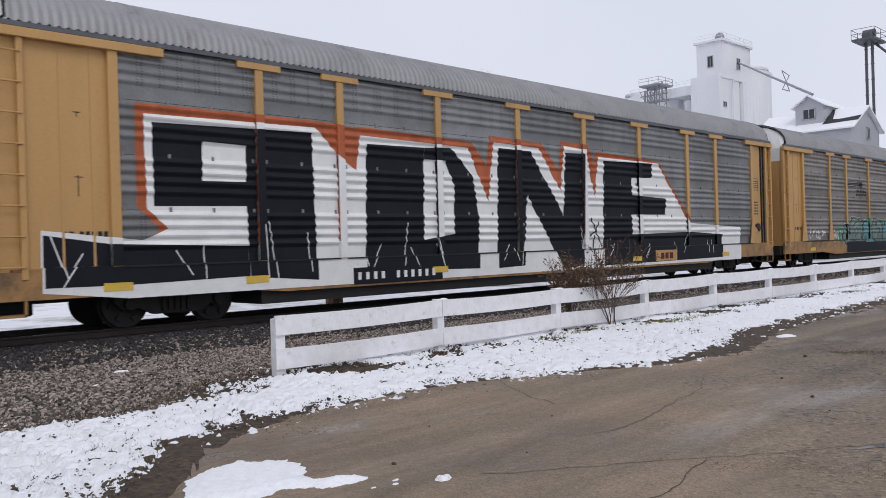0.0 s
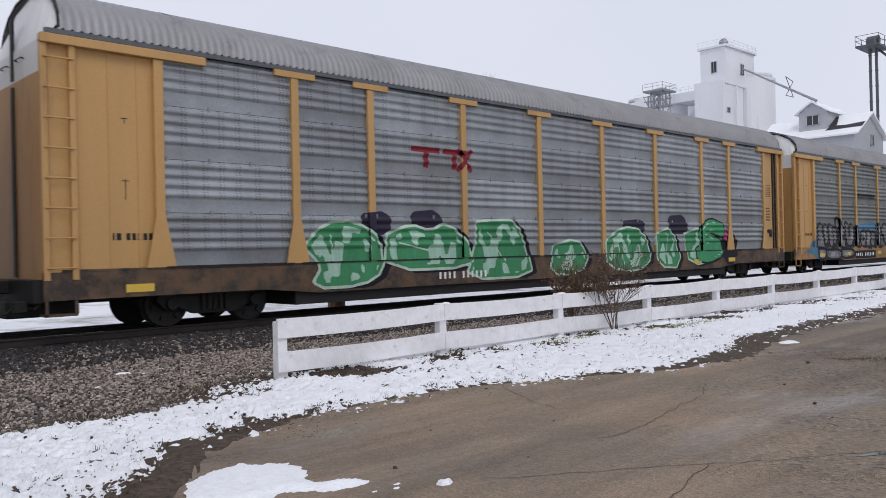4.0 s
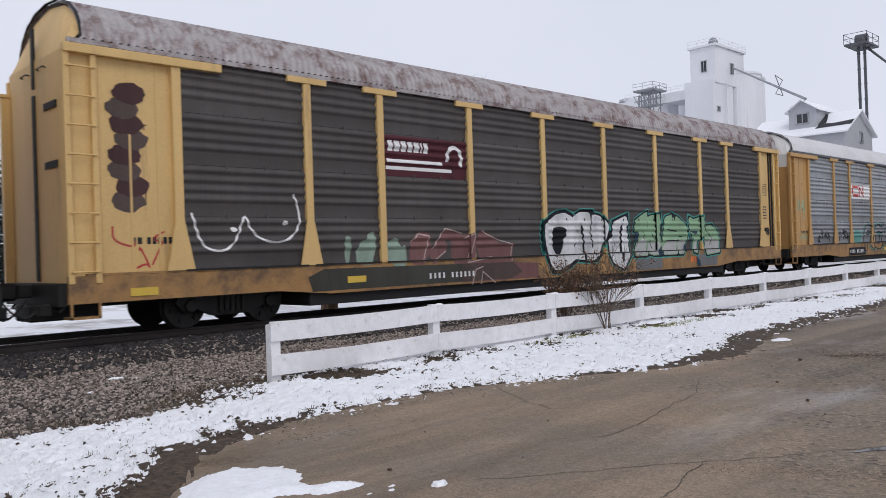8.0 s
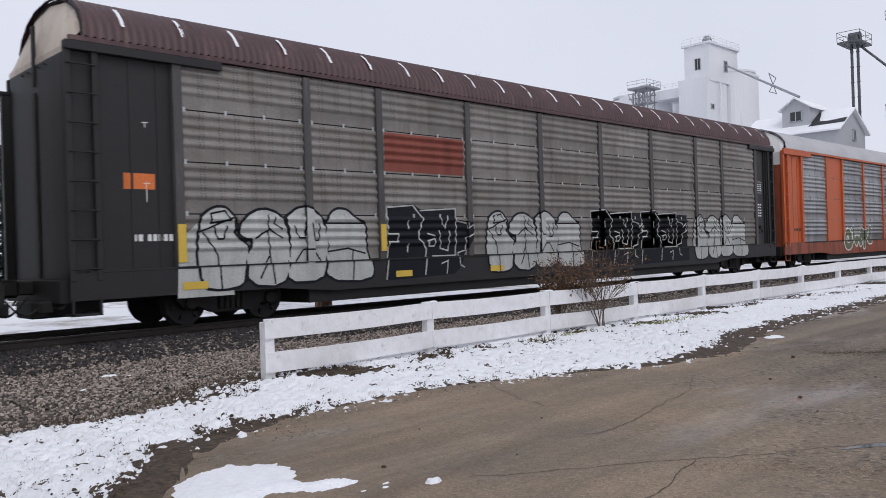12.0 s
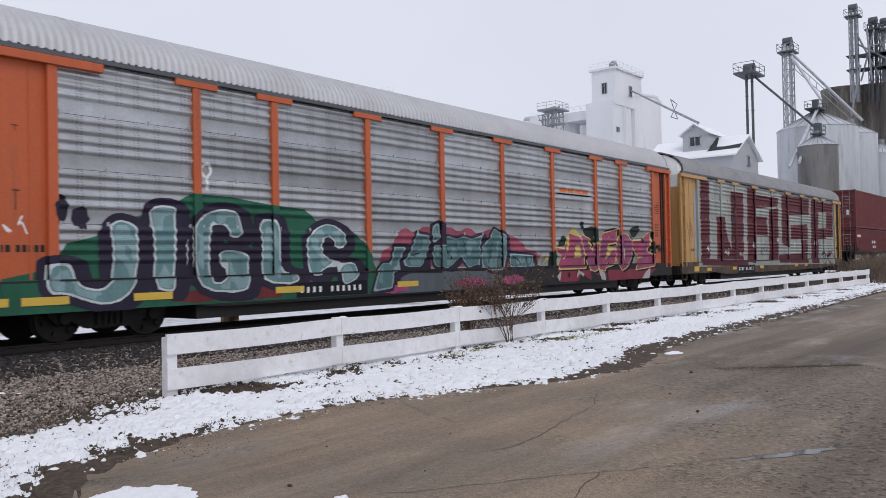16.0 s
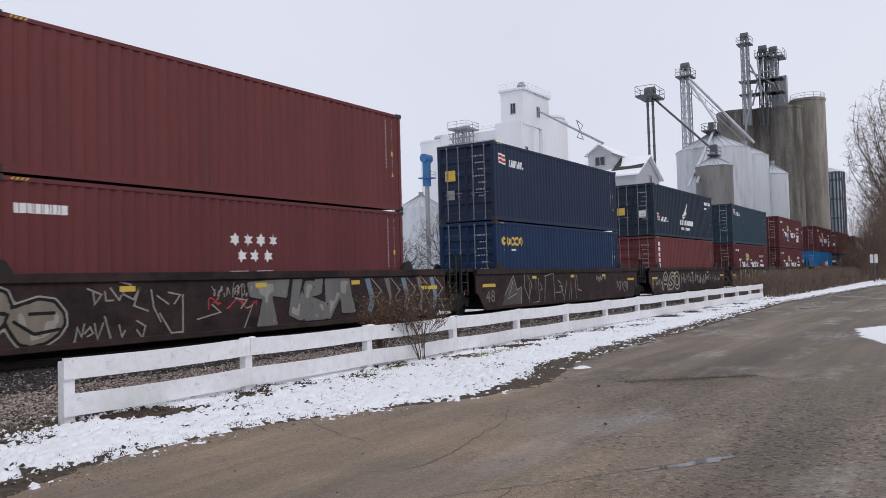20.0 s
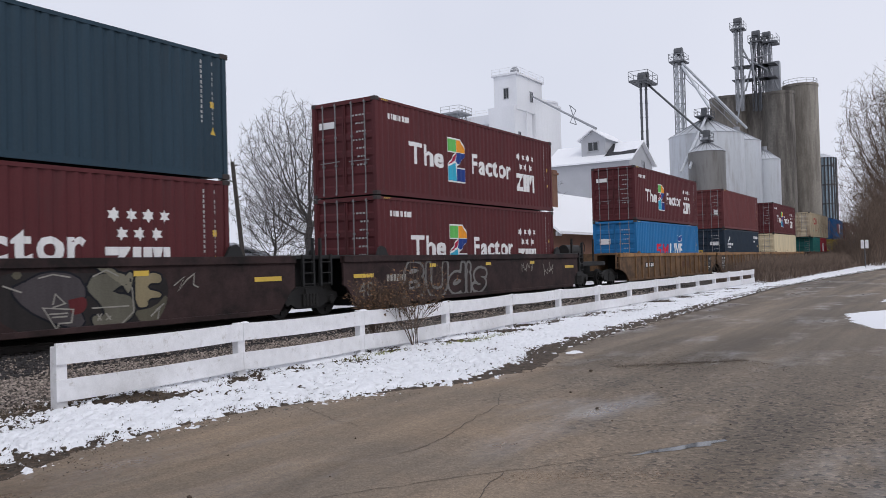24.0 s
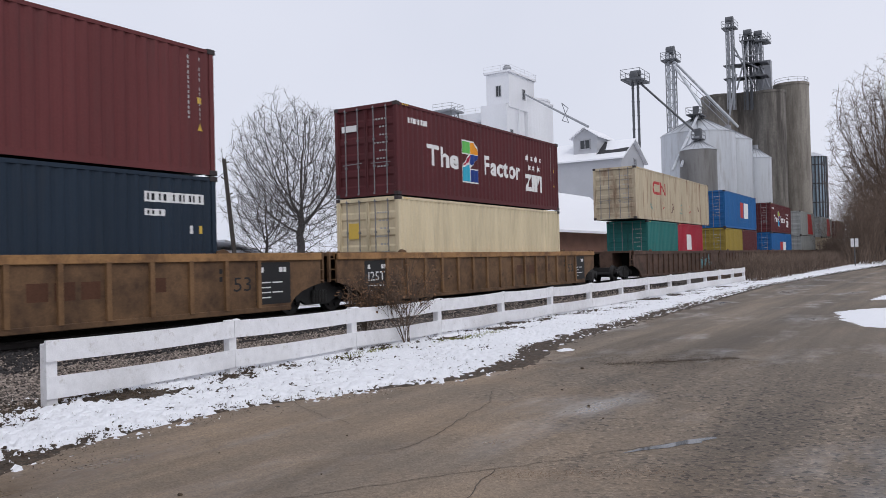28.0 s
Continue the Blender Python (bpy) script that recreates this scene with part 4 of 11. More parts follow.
def ripple(X, Z, seed):
    """A smooth uneven pattern between about -1 and 1."""
    return (np.sin(2.9 * X + 1.3 * seed) * np.sin(3.7 * Z + 0.6 * seed) + 0.6 * np.sin(7.1 * X - 4.3 * Z + seed) + 0.4 * np.sin(13.0 * X + 9.0 * Z + 2.1 * seed)) / 1.6


def stencil(thing_, name, field, span, material, depth, xcuts, zlines, label, step=0.05):
    """Lay paint wherever field(x, z) is below zero, cell by cell, with smooth borders, on the relief given by depth."""
    x0, x1, z0, z1 = span
    xs = np.array(sorted(set(np.round(np.arange(x0, x1 + step, step), 4)) | {round(c, 4) for c in xcuts if x0 < c < x1}))
    zs = np.array(sorted({z for z in zlines if z0 < z < z1} | {z0, z1}))
    X, Z = np.meshgrid(xs, zs)
    V = field(X, Z)
    stop = {round(c, 4) for c in xcuts}
    wet = V < 0
    cell = wet[:-1, :-1] | wet[1:, :-1] | wet[:-1, 1:] | wet[1:, 1:]
    label_of, sizes = np.full(cell.shape, -1), []
    for j, i in zip(*np.nonzero(cell)):
        if label_of[j, i] >= 0:
            continue
        todo, size, label_of[j, i] = [(j, i)], 0, len(sizes)
        while todo:
            q, r = todo.pop()
            size += 1
            for a, b in ((q + 1, r), (q - 1, r), (q, r + 1), (q, r - 1)):
                if 0 <= a < cell.shape[0] and 0 <= b < cell.shape[1] and cell[a, b] and label_of[a, b] < 0:
                    label_of[a, b] = len(sizes)
                    todo.append((a, b))
        sizes.append(size)
    islands = {}

    def put(poly, j, i):
        k = label_of[j, i]
        verts, faces = islands.setdefault(int(k) if sizes[k] > 40 else -1, ([], []))
        cx, cz = sum(p[0] for p in poly) / len(poly), sum(p[1] for p in poly) / len(poly)
        if xcuts is POST_CUTS:
            post_sides(verts, faces, poly, cx, cz, depth)
        b = len(verts)
        verts.extend((px, depth(px, pz, cx, cz), pz) for px, pz in poly)
        faces.append(tuple(range(b, b + len(poly))))

    for j in range(len(zs) - 1):
        za, zb, start = zs[j], zs[j + 1], None
        for i in range(len(xs)):
            last = i == len(xs) - 1
            full = not last and V[j, i] < 0 and V[j, i + 1] < 0 and V[j + 1, i] < 0 and V[j + 1, i + 1] < 0
            if start is not None and (not full or round(float(xs[i]), 4) in stop):
                put([(xs[start], za), (xs[i], za), (xs[i], zb), (xs[start], zb)], j, start)
                start = None
            if last:
                break
            if full:
                if start is None:
                    start = i
                continue
            c = [(xs[i], za, V[j, i]), (xs[i + 1], za, V[j, i + 1]), (xs[i + 1], zb, V[j + 1, i + 1]), (xs[i], zb, V[j + 1, i])]
            if all(q[2] >= 0 for q in c):
                continue
            poly = []
            for a, b in zip(c, c[1:] + c[:1]):
                if a[2] < 0:
                    poly.append((a[0], a[1]))
                if (a[2] < 0) != (b[2] < 0):
                    f = a[2] / (a[2] - b[2])
                    poly.append((a[0] + (b[0] - a[0]) * f, a[1] + (b[1] - a[1]) * f))
            if len(poly) > 2:
                put(poly, j, i)
    for k, (verts, faces) in islands.items():
        me = bpy.data.meshes.new(name)
        me.from_pydata([tuple(float(q) for q in v) for v in verts], [], faces)
        me.update()
        me.materials.append(material)
        ob = new(name, me)
        ob.parent = thing_
        tagged(ob, label, kind="stuff" if k < 0 else "")


SIDE_LINES = [0.54, 0.60, 0.66, 0.72, 0.78, 0.84, 0.90, 0.96, 1.02, 1.08, Z_PANEL] + WAVE_Z


def on_car(car, name, field, span, material, layer, label):
    return stencil(car, name, field, span, material, on_side(layer), POST_CUTS, SIDE_LINES, label)


def piece(car, text, x, z, h, w, fill, edge, halo=None, seed=1, slant=0.0, jitter=0.6, fat=0.05, shine=None, layer=0, name="graffiti_piece", shadow=None, rim=0.055, put=on_car, sharp=False, low=None):
    """A graffiti piece of fat rounded letters: cloud, shadow, rim, fill and paler streaks."""
    f = bubble(text, x, z, h, w, (0.20 + 1.2 * fat) * h, slant, jitter, seed, sharp)
    span = (x - 0.6, x + w + 0.6, max(0.54, z - 0.2), z + h + 0.45)
    if halo:
        put(car, name, lambda X, Z: f(X, Z) - 0.20 - 0.16 * ripple(X, Z, seed), span, halo, layer, "sprayed colour cloud behind the letters")
    if shadow:
        put(car, name, lambda X, Z: np.minimum(f(X - 0.13, Z + 0.02), f(X - 0.06, Z + 0.01)) - rim, span, shadow, layer + 1, "sprayed shadow of the letters")
    put(car, name, lambda X, Z: f(X, Z) - rim, span, edge, layer + 2, "sprayed rim of the letters")
    put(car, name, f, span, fill, layer + 3, "sprayed letter fill")
    if low:
        put(car, name, lambda X, Z: np.maximum(f(X, Z), Z - low[1] - 0.12 * ripple(X, 0.4 * Z, seed + 1)), span, low[0], layer + 3.5, "second colour in the lower half of the letters")
    if shine:
        put(car, name, lambda X, Z: np.maximum(np.abs(f(X, Z) + 0.06 * h) - 0.016, 0.15 - ripple(X, Z, seed + 3)), span, shine, layer + 4, "thin pale lines inside the letters")


def hollow(car, text, x, z, h, w, mat, seed, slant=0.08, jitter=0.5, thick=0.24, line_=0.03, glow=None, layer=0, put=on_car):
    """Letters drawn as thin outlines, with a broken glow of colour round them."""
    f = bubble(text, x, z, h, w, thick * h, slant, jitter, seed)
    span = (x - 0.5, x + w + 0.5, max(0.54, z - 0.2), z + h + 0.4)
    if glow:
        put(car, "graffiti_halo", lambda X, Z: np.maximum(np.abs(f(X, Z) - 0.05) - 0.06, -0.1 - ripple(X, Z, seed)), span, glow, layer, "thin glow of colour round the letters")
    put(car, "graffiti_piece", lambda X, Z: np.abs(f(X, Z)) - line_, span, mat, layer + 1, "thin sprayed letter outline")


def outline(code, x0, z0=0.48):
    """Shapes of a painted piece: three signs a point, centimetres from x0 in base 36 and steps of six centimetres above z0."""
    return [[(x0 + int(q[:2], 36) / 100, z0 + 0.06 * int(q[2], 36)) for q in shape.split()] for shape in code.split("/")]


def inked(polys, curve=True):
    """Two fields of closed shapes: the distance to their union, below zero inside, and to the nearest border of any."""
    rings = [soften(list(q) + [q[0]])[:-1] if curve else list(q) for q in polys]

    def fields(X, Z):
        whole, border = np.full(X.shape, 9.0), np.full(X.shape, 9.0)
        for ring in rings:
            near, inside = np.full(X.shape, 9.0), np.zeros(X.shape, bool)
            for (ax, az), (bx, bz) in zip(ring, ring[1:] + ring[:1]):
                dx, dz = bx - ax, bz - az
                f = np.clip(((X - ax) * dx + (Z - az) * dz) / (dx * dx + dz * dz + 1e-9), 0, 1)
                near = np.minimum(near, np.hypot(X - ax - f * dx, Z - az - f * dz))
                inside ^= ((az > Z) != (bz > Z)) & (X < dx * (Z - az) / (dz + 1e-9) + ax)
            whole, border = np.minimum(whole, np.where(inside, -near, near)), np.minimum(border, near)
        return whole, border
    return fields


def ink(car, polys, mat, layer, label):
    spray(car, "graffiti_line", polys, mat, layer, label)


def daub(car, code, x0, mat, layer=0, grow=0.0, put=on_car, z0=0.48, label="sprayed patch of colour", curve=True):
    """Plain patches of one colour."""
    shapes = outline(code, x0, z0)
    f, pts = inked(shapes, curve), sum(shapes, [])
    span = (min(q[0] for q in pts) - 0.3, max(q[0] for q in pts) + 0.3, max(0.54, min(q[1] for q in pts) - 0.2), max(q[1] for q in pts) + 0.2)
    put(car, "graffiti_patch", lambda X, Z: f(X, Z)[0] - grow, span, mat, layer, label)


def mural(car, x0, groups, edge, halo=None, shadow=None, lines="", flash="", glint=None, rim=0.05, layer=0, put=on_car, draw=ink, z0=0.48, low=None, tone=None, curve=True, inner=None, weight=0.035):
    """A graffiti piece of shapes drawn by hand: shadow, halo, rim, fills of one or more colours, mottling, lines and glints."""
    sets = [(outline(code, x0, z0), mat) for code, mat in groups]
    every = sum((g for g, _ in sets), [])
    f, pts = inked(every, curve), sum(every, [])
    span = (min(q[0] for q in pts) - 0.4, max(q[0] for q in pts) + 0.5, max(0.54, min(q[1] for q in pts) - 0.25), max(q[1] for q in pts) + 0.3)
    if shadow:
        put(car, "graffiti_piece", lambda X, Z: np.minimum(f(X - 0.17, Z + 0.05)[0], f(X - 0.08, Z + 0.02)[0]) - rim, span, shadow, layer, "sprayed shadow of the letters")
    if halo:
        put(car, "graffiti_piece", lambda X, Z: f(X, Z)[0] - rim - 0.035, span, halo, layer + 0.5, "thin sprayed line round the letters")
    put(car, "graffiti_piece", lambda X, Z: f(X, Z)[0] - rim, span, edge, layer + 1, "sprayed rim of the letters")
    for k, (g, mat) in enumerate(sets):
        own = inked(g, curve)
        if inner:
            put(car, "graffiti_piece", lambda X, Z: np.maximum(own(X, Z)[0], 0.3 * rim - f(X, Z)[1]), span, inner, layer + 2 + 0.3 * k, "pale sprayed line inside the rim")
        deep = 0.3 * rim + (0.04 if inner else 0.0)
        put(car, "graffiti_piece", lambda X, Z: np.maximum(own(X, Z)[0], deep - f(X, Z)[1]), span, mat, layer + 2.4 + 0.3 * k, "sprayed letter fill")
    if tone:
        put(car, "graffiti_piece", lambda X, Z: np.maximum(f(X, Z)[0], np.maximum(0.09 - f(X, Z)[1], 0.12 - ripple(1.3 * X, 1.1 * Z, x0))), span, tone, layer + 3.4, "second tone mottled into the letters")
    if low:
        put(car, "graffiti_piece", lambda X, Z: np.maximum(f(X, Z)[0], np.maximum(0.04 - f(X, Z)[1], Z - low[1] - 0.10 * ripple(X, 0.4 * Z, x0))), span, low[0], layer + 3.7, "second colour in the lower half of the letters")
    if lines:
        draw(car, sum((line(q, weight) for q in outline(lines, x0, z0)), []), edge, layer + 4, "thin dark lines inside the letters")
    if flash:
        draw(car, sum((line(q, 0.03) for q in outline(flash, x0, z0)), []), glint or M["white_paint"], layer + 4.6, "thin pale lines and glints")


def loops(x, z, w, h, seed, strokes):
    """Curved strokes of an unreadable tag."""
    rnd = random.Random(seed)
    out = []
    for k in range(strokes):
        cx = x + w * (k + 0.3) / strokes
        step = w / strokes
        pts = [(cx + step * rnd.uniform(-0.3, 1.1), z + h * (rnd.random() ** 0.6 if j % 2 else 1 - rnd.random() ** 0.6)) for j in range(rnd.randint(4, 6))]
        out.append(soften(pts, 2))
    return out


def scrawl(car, x, z, w, h, material, seed, layer=0, strokes=7, width=0.035):
    """An unreadable thin tag."""
    polys = []
    for pts in loops(x, z, w, h, seed, strokes):
        polys += line(pts, width)
    spray(car, "tag", polys, material, layer, "thin sprayed scrawl")


def bars(x, z, widths, h, gap=0.06):
    """Unreadable stencil marks as plain bars."""
    out = []
    for w in widths:
        out += rect(x, z, x + w, z + h)
        x += w + gap
    return out


def arch(y):
    """Height of the roof over the side y."""
    a = min(1.0, abs(y) / 1.56)
    return 5.02 + 0.92 * math.sqrt(max(0.0, 1 - a ** 2.3))


TRUCKS = []


def wheelset_mesh():
    bm = bmesh.new()
    tube(bm, (0, -0.95, 0), (0, 0.95, 0), 0.075, n=10)
    for s in (-1, 1):
        tube(bm, (0, s * 0.70, 0), (0, s * 0.735, 0), 0.455, 0.45, n=28)
        tube(bm, (0, s * 0.735, 0), (0, s * 0.84, 0), 0.42, 0.415, n=28)
        tube(bm, (0, s * 0.84, 0), (0, s * 0.92, 0), 0.15, 0.13, n=12)
        for k in range(6):
            a = k * math.pi / 3
            box_at = Matrix.Translation((0.28 * math.cos(a), s * 0.845, 0.28 * math.sin(a)))
            bmesh.ops.create_cube(bm, size=0.09, matrix=box_at @ Matrix.Rotation(-a, 4, "Y"))
    me = bpy.data.meshes.new("wheelset")
    bmesh.ops.recalc_face_normals(bm, faces=bm.faces)
    bm.to_mesh(me)
    bm.free()
    me.materials.append(M["iron"])
    return me


WHEELSET = wheelset_mesh()


def truck_frame_mesh():
    bm = bmesh.new()
    for s in (-1, 1):
        y = s * 0.99
        prof = [(-1.15, 0.50), (-1.1, 0.62), (-0.72, 0.66), (-0.35, 0.80), (0.35, 0.80), (0.72, 0.66), (1.1, 0.62), (1.15, 0.50), (1.0, 0.34), (0.72, 0.36), (0.42, 0.22), (-0.42, 0.22), (-0.72, 0.36), (-1.0, 0.34)]
        a = [bm.verts.new((x, y - 0.07, z)) for x, z in prof]
        b = [bm.verts.new((x, y + 0.07, z)) for x, z in prof]
        bm.faces.new(a)
        bm.faces.new(b[::-1])
        for i in range(len(prof)):
            bm.faces.new((a[i], b[i], b[(i + 1) % len(prof)], a[(i + 1) % len(prof)]))
        for k in range(5):
            tube(bm, (-0.24 + 0.12 * k, y - s * -0.09, 0.28), (-0.24 + 0.12 * k, y - s * -0.09, 0.60), 0.055, n=8)
        for sx in (-0.86, 0.86):
            tube(bm, (sx, y + s * 0.06, 0.43), (sx, y + s * 0.13, 0.43), 0.13, 0.11, n=14)
    box(bm, -0.18, 0.18, -1.1, 1.1, 0.45, 0.74)
    me = bpy.data.meshes.new("truck_frame")
    bmesh.ops.recalc_face_normals(bm, faces=bm.faces)
    bm.to_mesh(me)
    bm.free()
    me.materials.append(M["iron"])
    return me


TRUCK_FRAME = truck_frame_mesh()


def add_truck(car, x):
    tr = new("truck", TRUCK_FRAME)
    tr.parent = car
    tr.location = (x, 0, 0)
    for dx in (-0.86, 0.86):
        w = new("wheelset", WHEELSET)
        w.parent = tr
        w.location = (dx, 0, 0.418)
        TRUCKS.append((w, dx, car, x))
    return tr


def coupler(car, x, direction):
    bm = bmesh.new()
    box(bm, min(x, x + direction * 0.55), max(x, x + direction * 0.55), -0.09, 0.09, 0.72, 0.95, bevel=0.02)
    box(bm, min(x + direction * 0.5, x + direction * 0.82), max(x + direction * 0.5, x + direction * 0.82), -0.17, 0.17, 0.68, 0.99, bevel=0.05)
    part("coupler", bm, M["iron"], car)
    bm = bmesh.new()
    pts = [(x + direction * (0.1 + 0.75 * f), -0.5, 0.72 - 0.34 * math.sin(math.pi * f)) for f in [k / 8 for k in range(9)]]
    sheet(bm, [[(px, py + 0.025 * math.cos(q), pz + 0.025 * math.sin(q)) for q in [k * math.pi / 3 for k in range(7)]] for px, py, pz in pts])
    part("brake_hose", bm, M["iron"], car)


def ladder(car, x0, x1, mat, y=-1.55):
    for x in (x0, x1):
        bm = bmesh.new()
        box(bm, x - 0.05, x + 0.05, y, y + 0.09, 0.95, 4.85, bevel=0.006)
        part("ladder_rail", bm, mat, car)
    bm = bmesh.new()
    box(bm, x0 - 0.02, x1, 1.44, 1.54, 0.95, 4.80, bevel=0.006)
    part("far_corner_post", bm, mat, car)
    for k in range(8):
        z = 1.15 + 0.49 * k
        bm = bmesh.new()
        tube(bm, (x0, y - 0.02, z), (x1, y - 0.02, z), 0.016, n=6)
        tube(bm, (x0, y - 0.02, z), (x0, y + 0.03, z), 0.016, n=6)
        tube(bm, (x1, y - 0.02, z), (x1, y + 0.03, z), 0.016, n=6)
        part("rung", bm, mat, car)


def autorack(s, label, frame_mat, panel, roof, sill=None, end_top="white_end", end_mat=None, cap=True, flares=(0, 1, 8, 9), special=None, seams=False, post_mat=None, end_split=4.38, top_rail=None):
    """A closed three-level car carrier."""
    fm, pm = M[frame_mat], M[post_mat or frame_mat]
    em = M[end_mat or {"yellow": "yellow_end", "orange": "orange_sill"}.get(frame_mat, frame_mat)]
    car = thing("autorack_car", label, "railway car", "autorack cars of the train")
    # ribbed side sheets, bay by bay, four sheets high
    xs = list(POSTS)
    for k in range(len(xs) - 1):
        a, b = xs[k] + 0.085, xs[k + 1] - 0.085
        for j in range(4):
            z0, z1 = Z_PANEL + 0.96 * j, Z_PANEL + 0.96 * (j + 1)
            zs = [z for z in WAVE_Z if z0 + 0.012 < z < z1 - 0.012]
            zs = [z0 + (0.012 if seams else 0.004)] + zs + [min(z1 - (0.012 if seams else 0.004), Z_EAVE)]
            bm = bmesh.new()
            plain = bool(special) and k in special
            sheet(bm, [[(e, -1.468 if plain else -1.47 - wave(z), z) for z in zs] for e in (a, b)])
            mat = M[special[k]] if plain else M[panel]
            part("side_sheet", bm, mat, car, smooth=True)
    # rows of rivet plates on the plain bands
    bm = bmesh.new()
    for k in range(len(xs) - 1):
        a, b = xs[k] + 0.09, xs[k + 1] - 0.09
        n = 2 if b - a < 2.3 else 3
        for j in range(1, 4):
            for i in range(n + 1):
                x = a + 0.06 + (b - a - 0.12) * i / n
                z = Z_PANEL + 0.96 * j
                box(bm, x - 0.025, x + 0.025, -1.492, -1.47, z - 0.04, z + 0.05)
    tagged(part("clip_plate", bm, M["steel_bright"] if seams else M[panel], car), "small clip plates on the sheet joints", kind="stuff")
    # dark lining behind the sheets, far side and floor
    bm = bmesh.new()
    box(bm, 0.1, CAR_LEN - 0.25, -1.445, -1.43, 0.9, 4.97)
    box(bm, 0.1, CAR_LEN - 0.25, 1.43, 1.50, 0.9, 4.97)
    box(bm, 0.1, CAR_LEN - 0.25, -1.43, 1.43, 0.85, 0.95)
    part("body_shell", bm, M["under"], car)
    # posts with T heads and flared feet
    for k, x in enumerate(POSTS):
        bm = bmesh.new()
        w = 0.088
        box(bm, x - w, x + w, -1.552, -1.44, 1.115, 4.93, bevel=0.008)
        if k in flares:
            f = 0.27
            vs = [(x - w, 2.0), (x - f, 1.115), (x + f, 1.115), (x + w, 2.0)]
            a = [bm.verts.new((p, -1.557, q)) for p, q in vs]
            b = [bm.verts.new((p, -1.53, q)) for p, q in vs]
            bm.faces.new(a)
            for i in range(4):
                bm.faces.new((a[i], a[(i + 1) % 4], b[(i + 1) % 4], b[i]))
        if cap and 0 < k < 9:
            box(bm, x - 0.48, x + 0.48, -1.575, -1.50, 4.84, 4.97, bevel=0.006)
        part("post", bm, pm, car)
    # header beams over the end sheets
    for x0, x1 in ((CAR_END, 2.75), (25.2, CAR_LEN)):
        bm = bmesh.new()
        box(bm, x0, x1, -1.60, -1.44, 4.80, 4.955, bevel=0.01)
        part("header_beam", bm, fm, car)
    # plain end sheets
    bm = bmesh.new()
    box(bm, CAR_END + 0.04, POSTS[0], -1.45, -1.42, 1.05, 4.95)
    part("end_sheet", bm, fm, car)
    for x in (1.00, 1.50):
        bm = bmesh.new()
        box(bm, x - 0.02, x + 0.02, -1.462, -1.4505, 1.1, 4.9)
        part("stiffener", bm, fm, car)
    bm = bmesh.new()
    box(bm, POSTS[-1], CAR_LEN - 0.05, -1.45, -1.42, 1.05, 4.95)
    part("end_sheet", bm, fm, car)
    bm = bmesh.new()
    box(bm, 26.62, 26.68, -1.49, -1.4505, 1.0, 4.9)
    part("door_edge", bm, M["under"], car)
    # vertical rod and hand brake box by the far ladder
    bm = bmesh.new()
    tube(bm, (26.80, -1.50, 1.0), (26.80, -1.50, 4.8), 0.035, n=8)
    part("door_rod", bm, M["iron"], car)
    bm = bmesh.new()
    box(bm, 25.92, 26.22, -1.56, -1.45, 1.52, 1.70, bevel=0.01)
    part("step_bracket", bm, fm, car)
    bm = bmesh.new()
    tube(bm, (26.2, -1.56, 1.70), (26.2, -1.48, 1.70), 0.16, n=14)
    part("brake_gear", bm, M["iron"], car)
    ladder(car, CAR_END + 0.05, CAR_END + 0.50, fm)
    ladder(car, CAR_LEN - 0.50, CAR_LEN - 0.06, fm)
    # ends: radial doors, white above
    for x, d in ((CAR_END + 0.04, 1), (CAR_LEN - 0.04, -1)):
        bm = bmesh.new()
        ys = [-1.50, -1.45, -1.25, -0.8, -0.02, 0.02, 0.8, 1.25, 1.45, 1.50]
        off = [0.05, 0.02, 0.005, 0.0, 0.0, 0.0, 0.0, 0.005, 0.02, 0.05]
        sheet(bm, [[(x + d * o, y, z) for y, o in zip(ys, off)] for z in (0.95, 2.3, end_split)])
        part("end_door", bm, em, car)
        bm = bmesh.new()
        rows = [[(x + d * o, y, end_split) for y, o in zip(ys, off)], [(x + d * o, y, 4.9) for y, o in zip(ys, off)],
                [(x + d * (o + 0.30), y * 0.98, arch(y) - 0.03) for y, o in zip(ys, off)]]
        sheet(bm, rows)
        part("end_gable", bm, M[end_top], car, "white upper end" if end_top == "white_end" else "")
        bm = bmesh.new()
        box(bm, x - d * 0.03, x + d * 0.02, -0.065, 0.065, 1.0, 4.3)
        box(bm, x - d * 0.03, x + d * 0.02, -0.05, 0.05, 4.42, 5.5)
        part("door_seam", bm, M["under"], car)
        # far corner column, end sill, two grab irons
        bm = bmesh.new()
        box(bm, *sorted((x - d * 0.13, x + d * 0.04)), 1.43, 1.57, 0.96, 4.5, bevel=0.01)
        box(bm, *sorted((x - d * 0.16, x + d * 0.04)), 1.41, 1.59, 4.5, 4.56)
        part("corner_column", bm, fm, car)
        bm = bmesh.new()
        box(bm, *sorted((x - d * 0.16, x + d * 0.12)), -1.40, 1.40, 0.58, 0.97, bevel=0.01)
        part("end_sill", bm, M["under"], car)
        bm = bmesh.new()
        box(bm, *sorted((x - d * 0.30, x + d * 0.9)), -0.42, 0.42, 0.30, 0.60, bevel=0.03)
        box(bm, *sorted((x - d * 0.34, x - d * 0.12)), -1.0, -0.82, 0.42, 0.62, bevel=0.02)
        part("draft_gear", bm, M["under"], car)
        bm = bmesh.new()
        tube(bm, (x - d * 0.12, -1.35, 0.5), (x - d * 0.12, 1.2, 0.5), 0.02, n=6)
        tube(bm, (x - d * 0.12, -1.35, 0.5), (x - d * 0.02, -1.35, 0.62), 0.02, n=6)
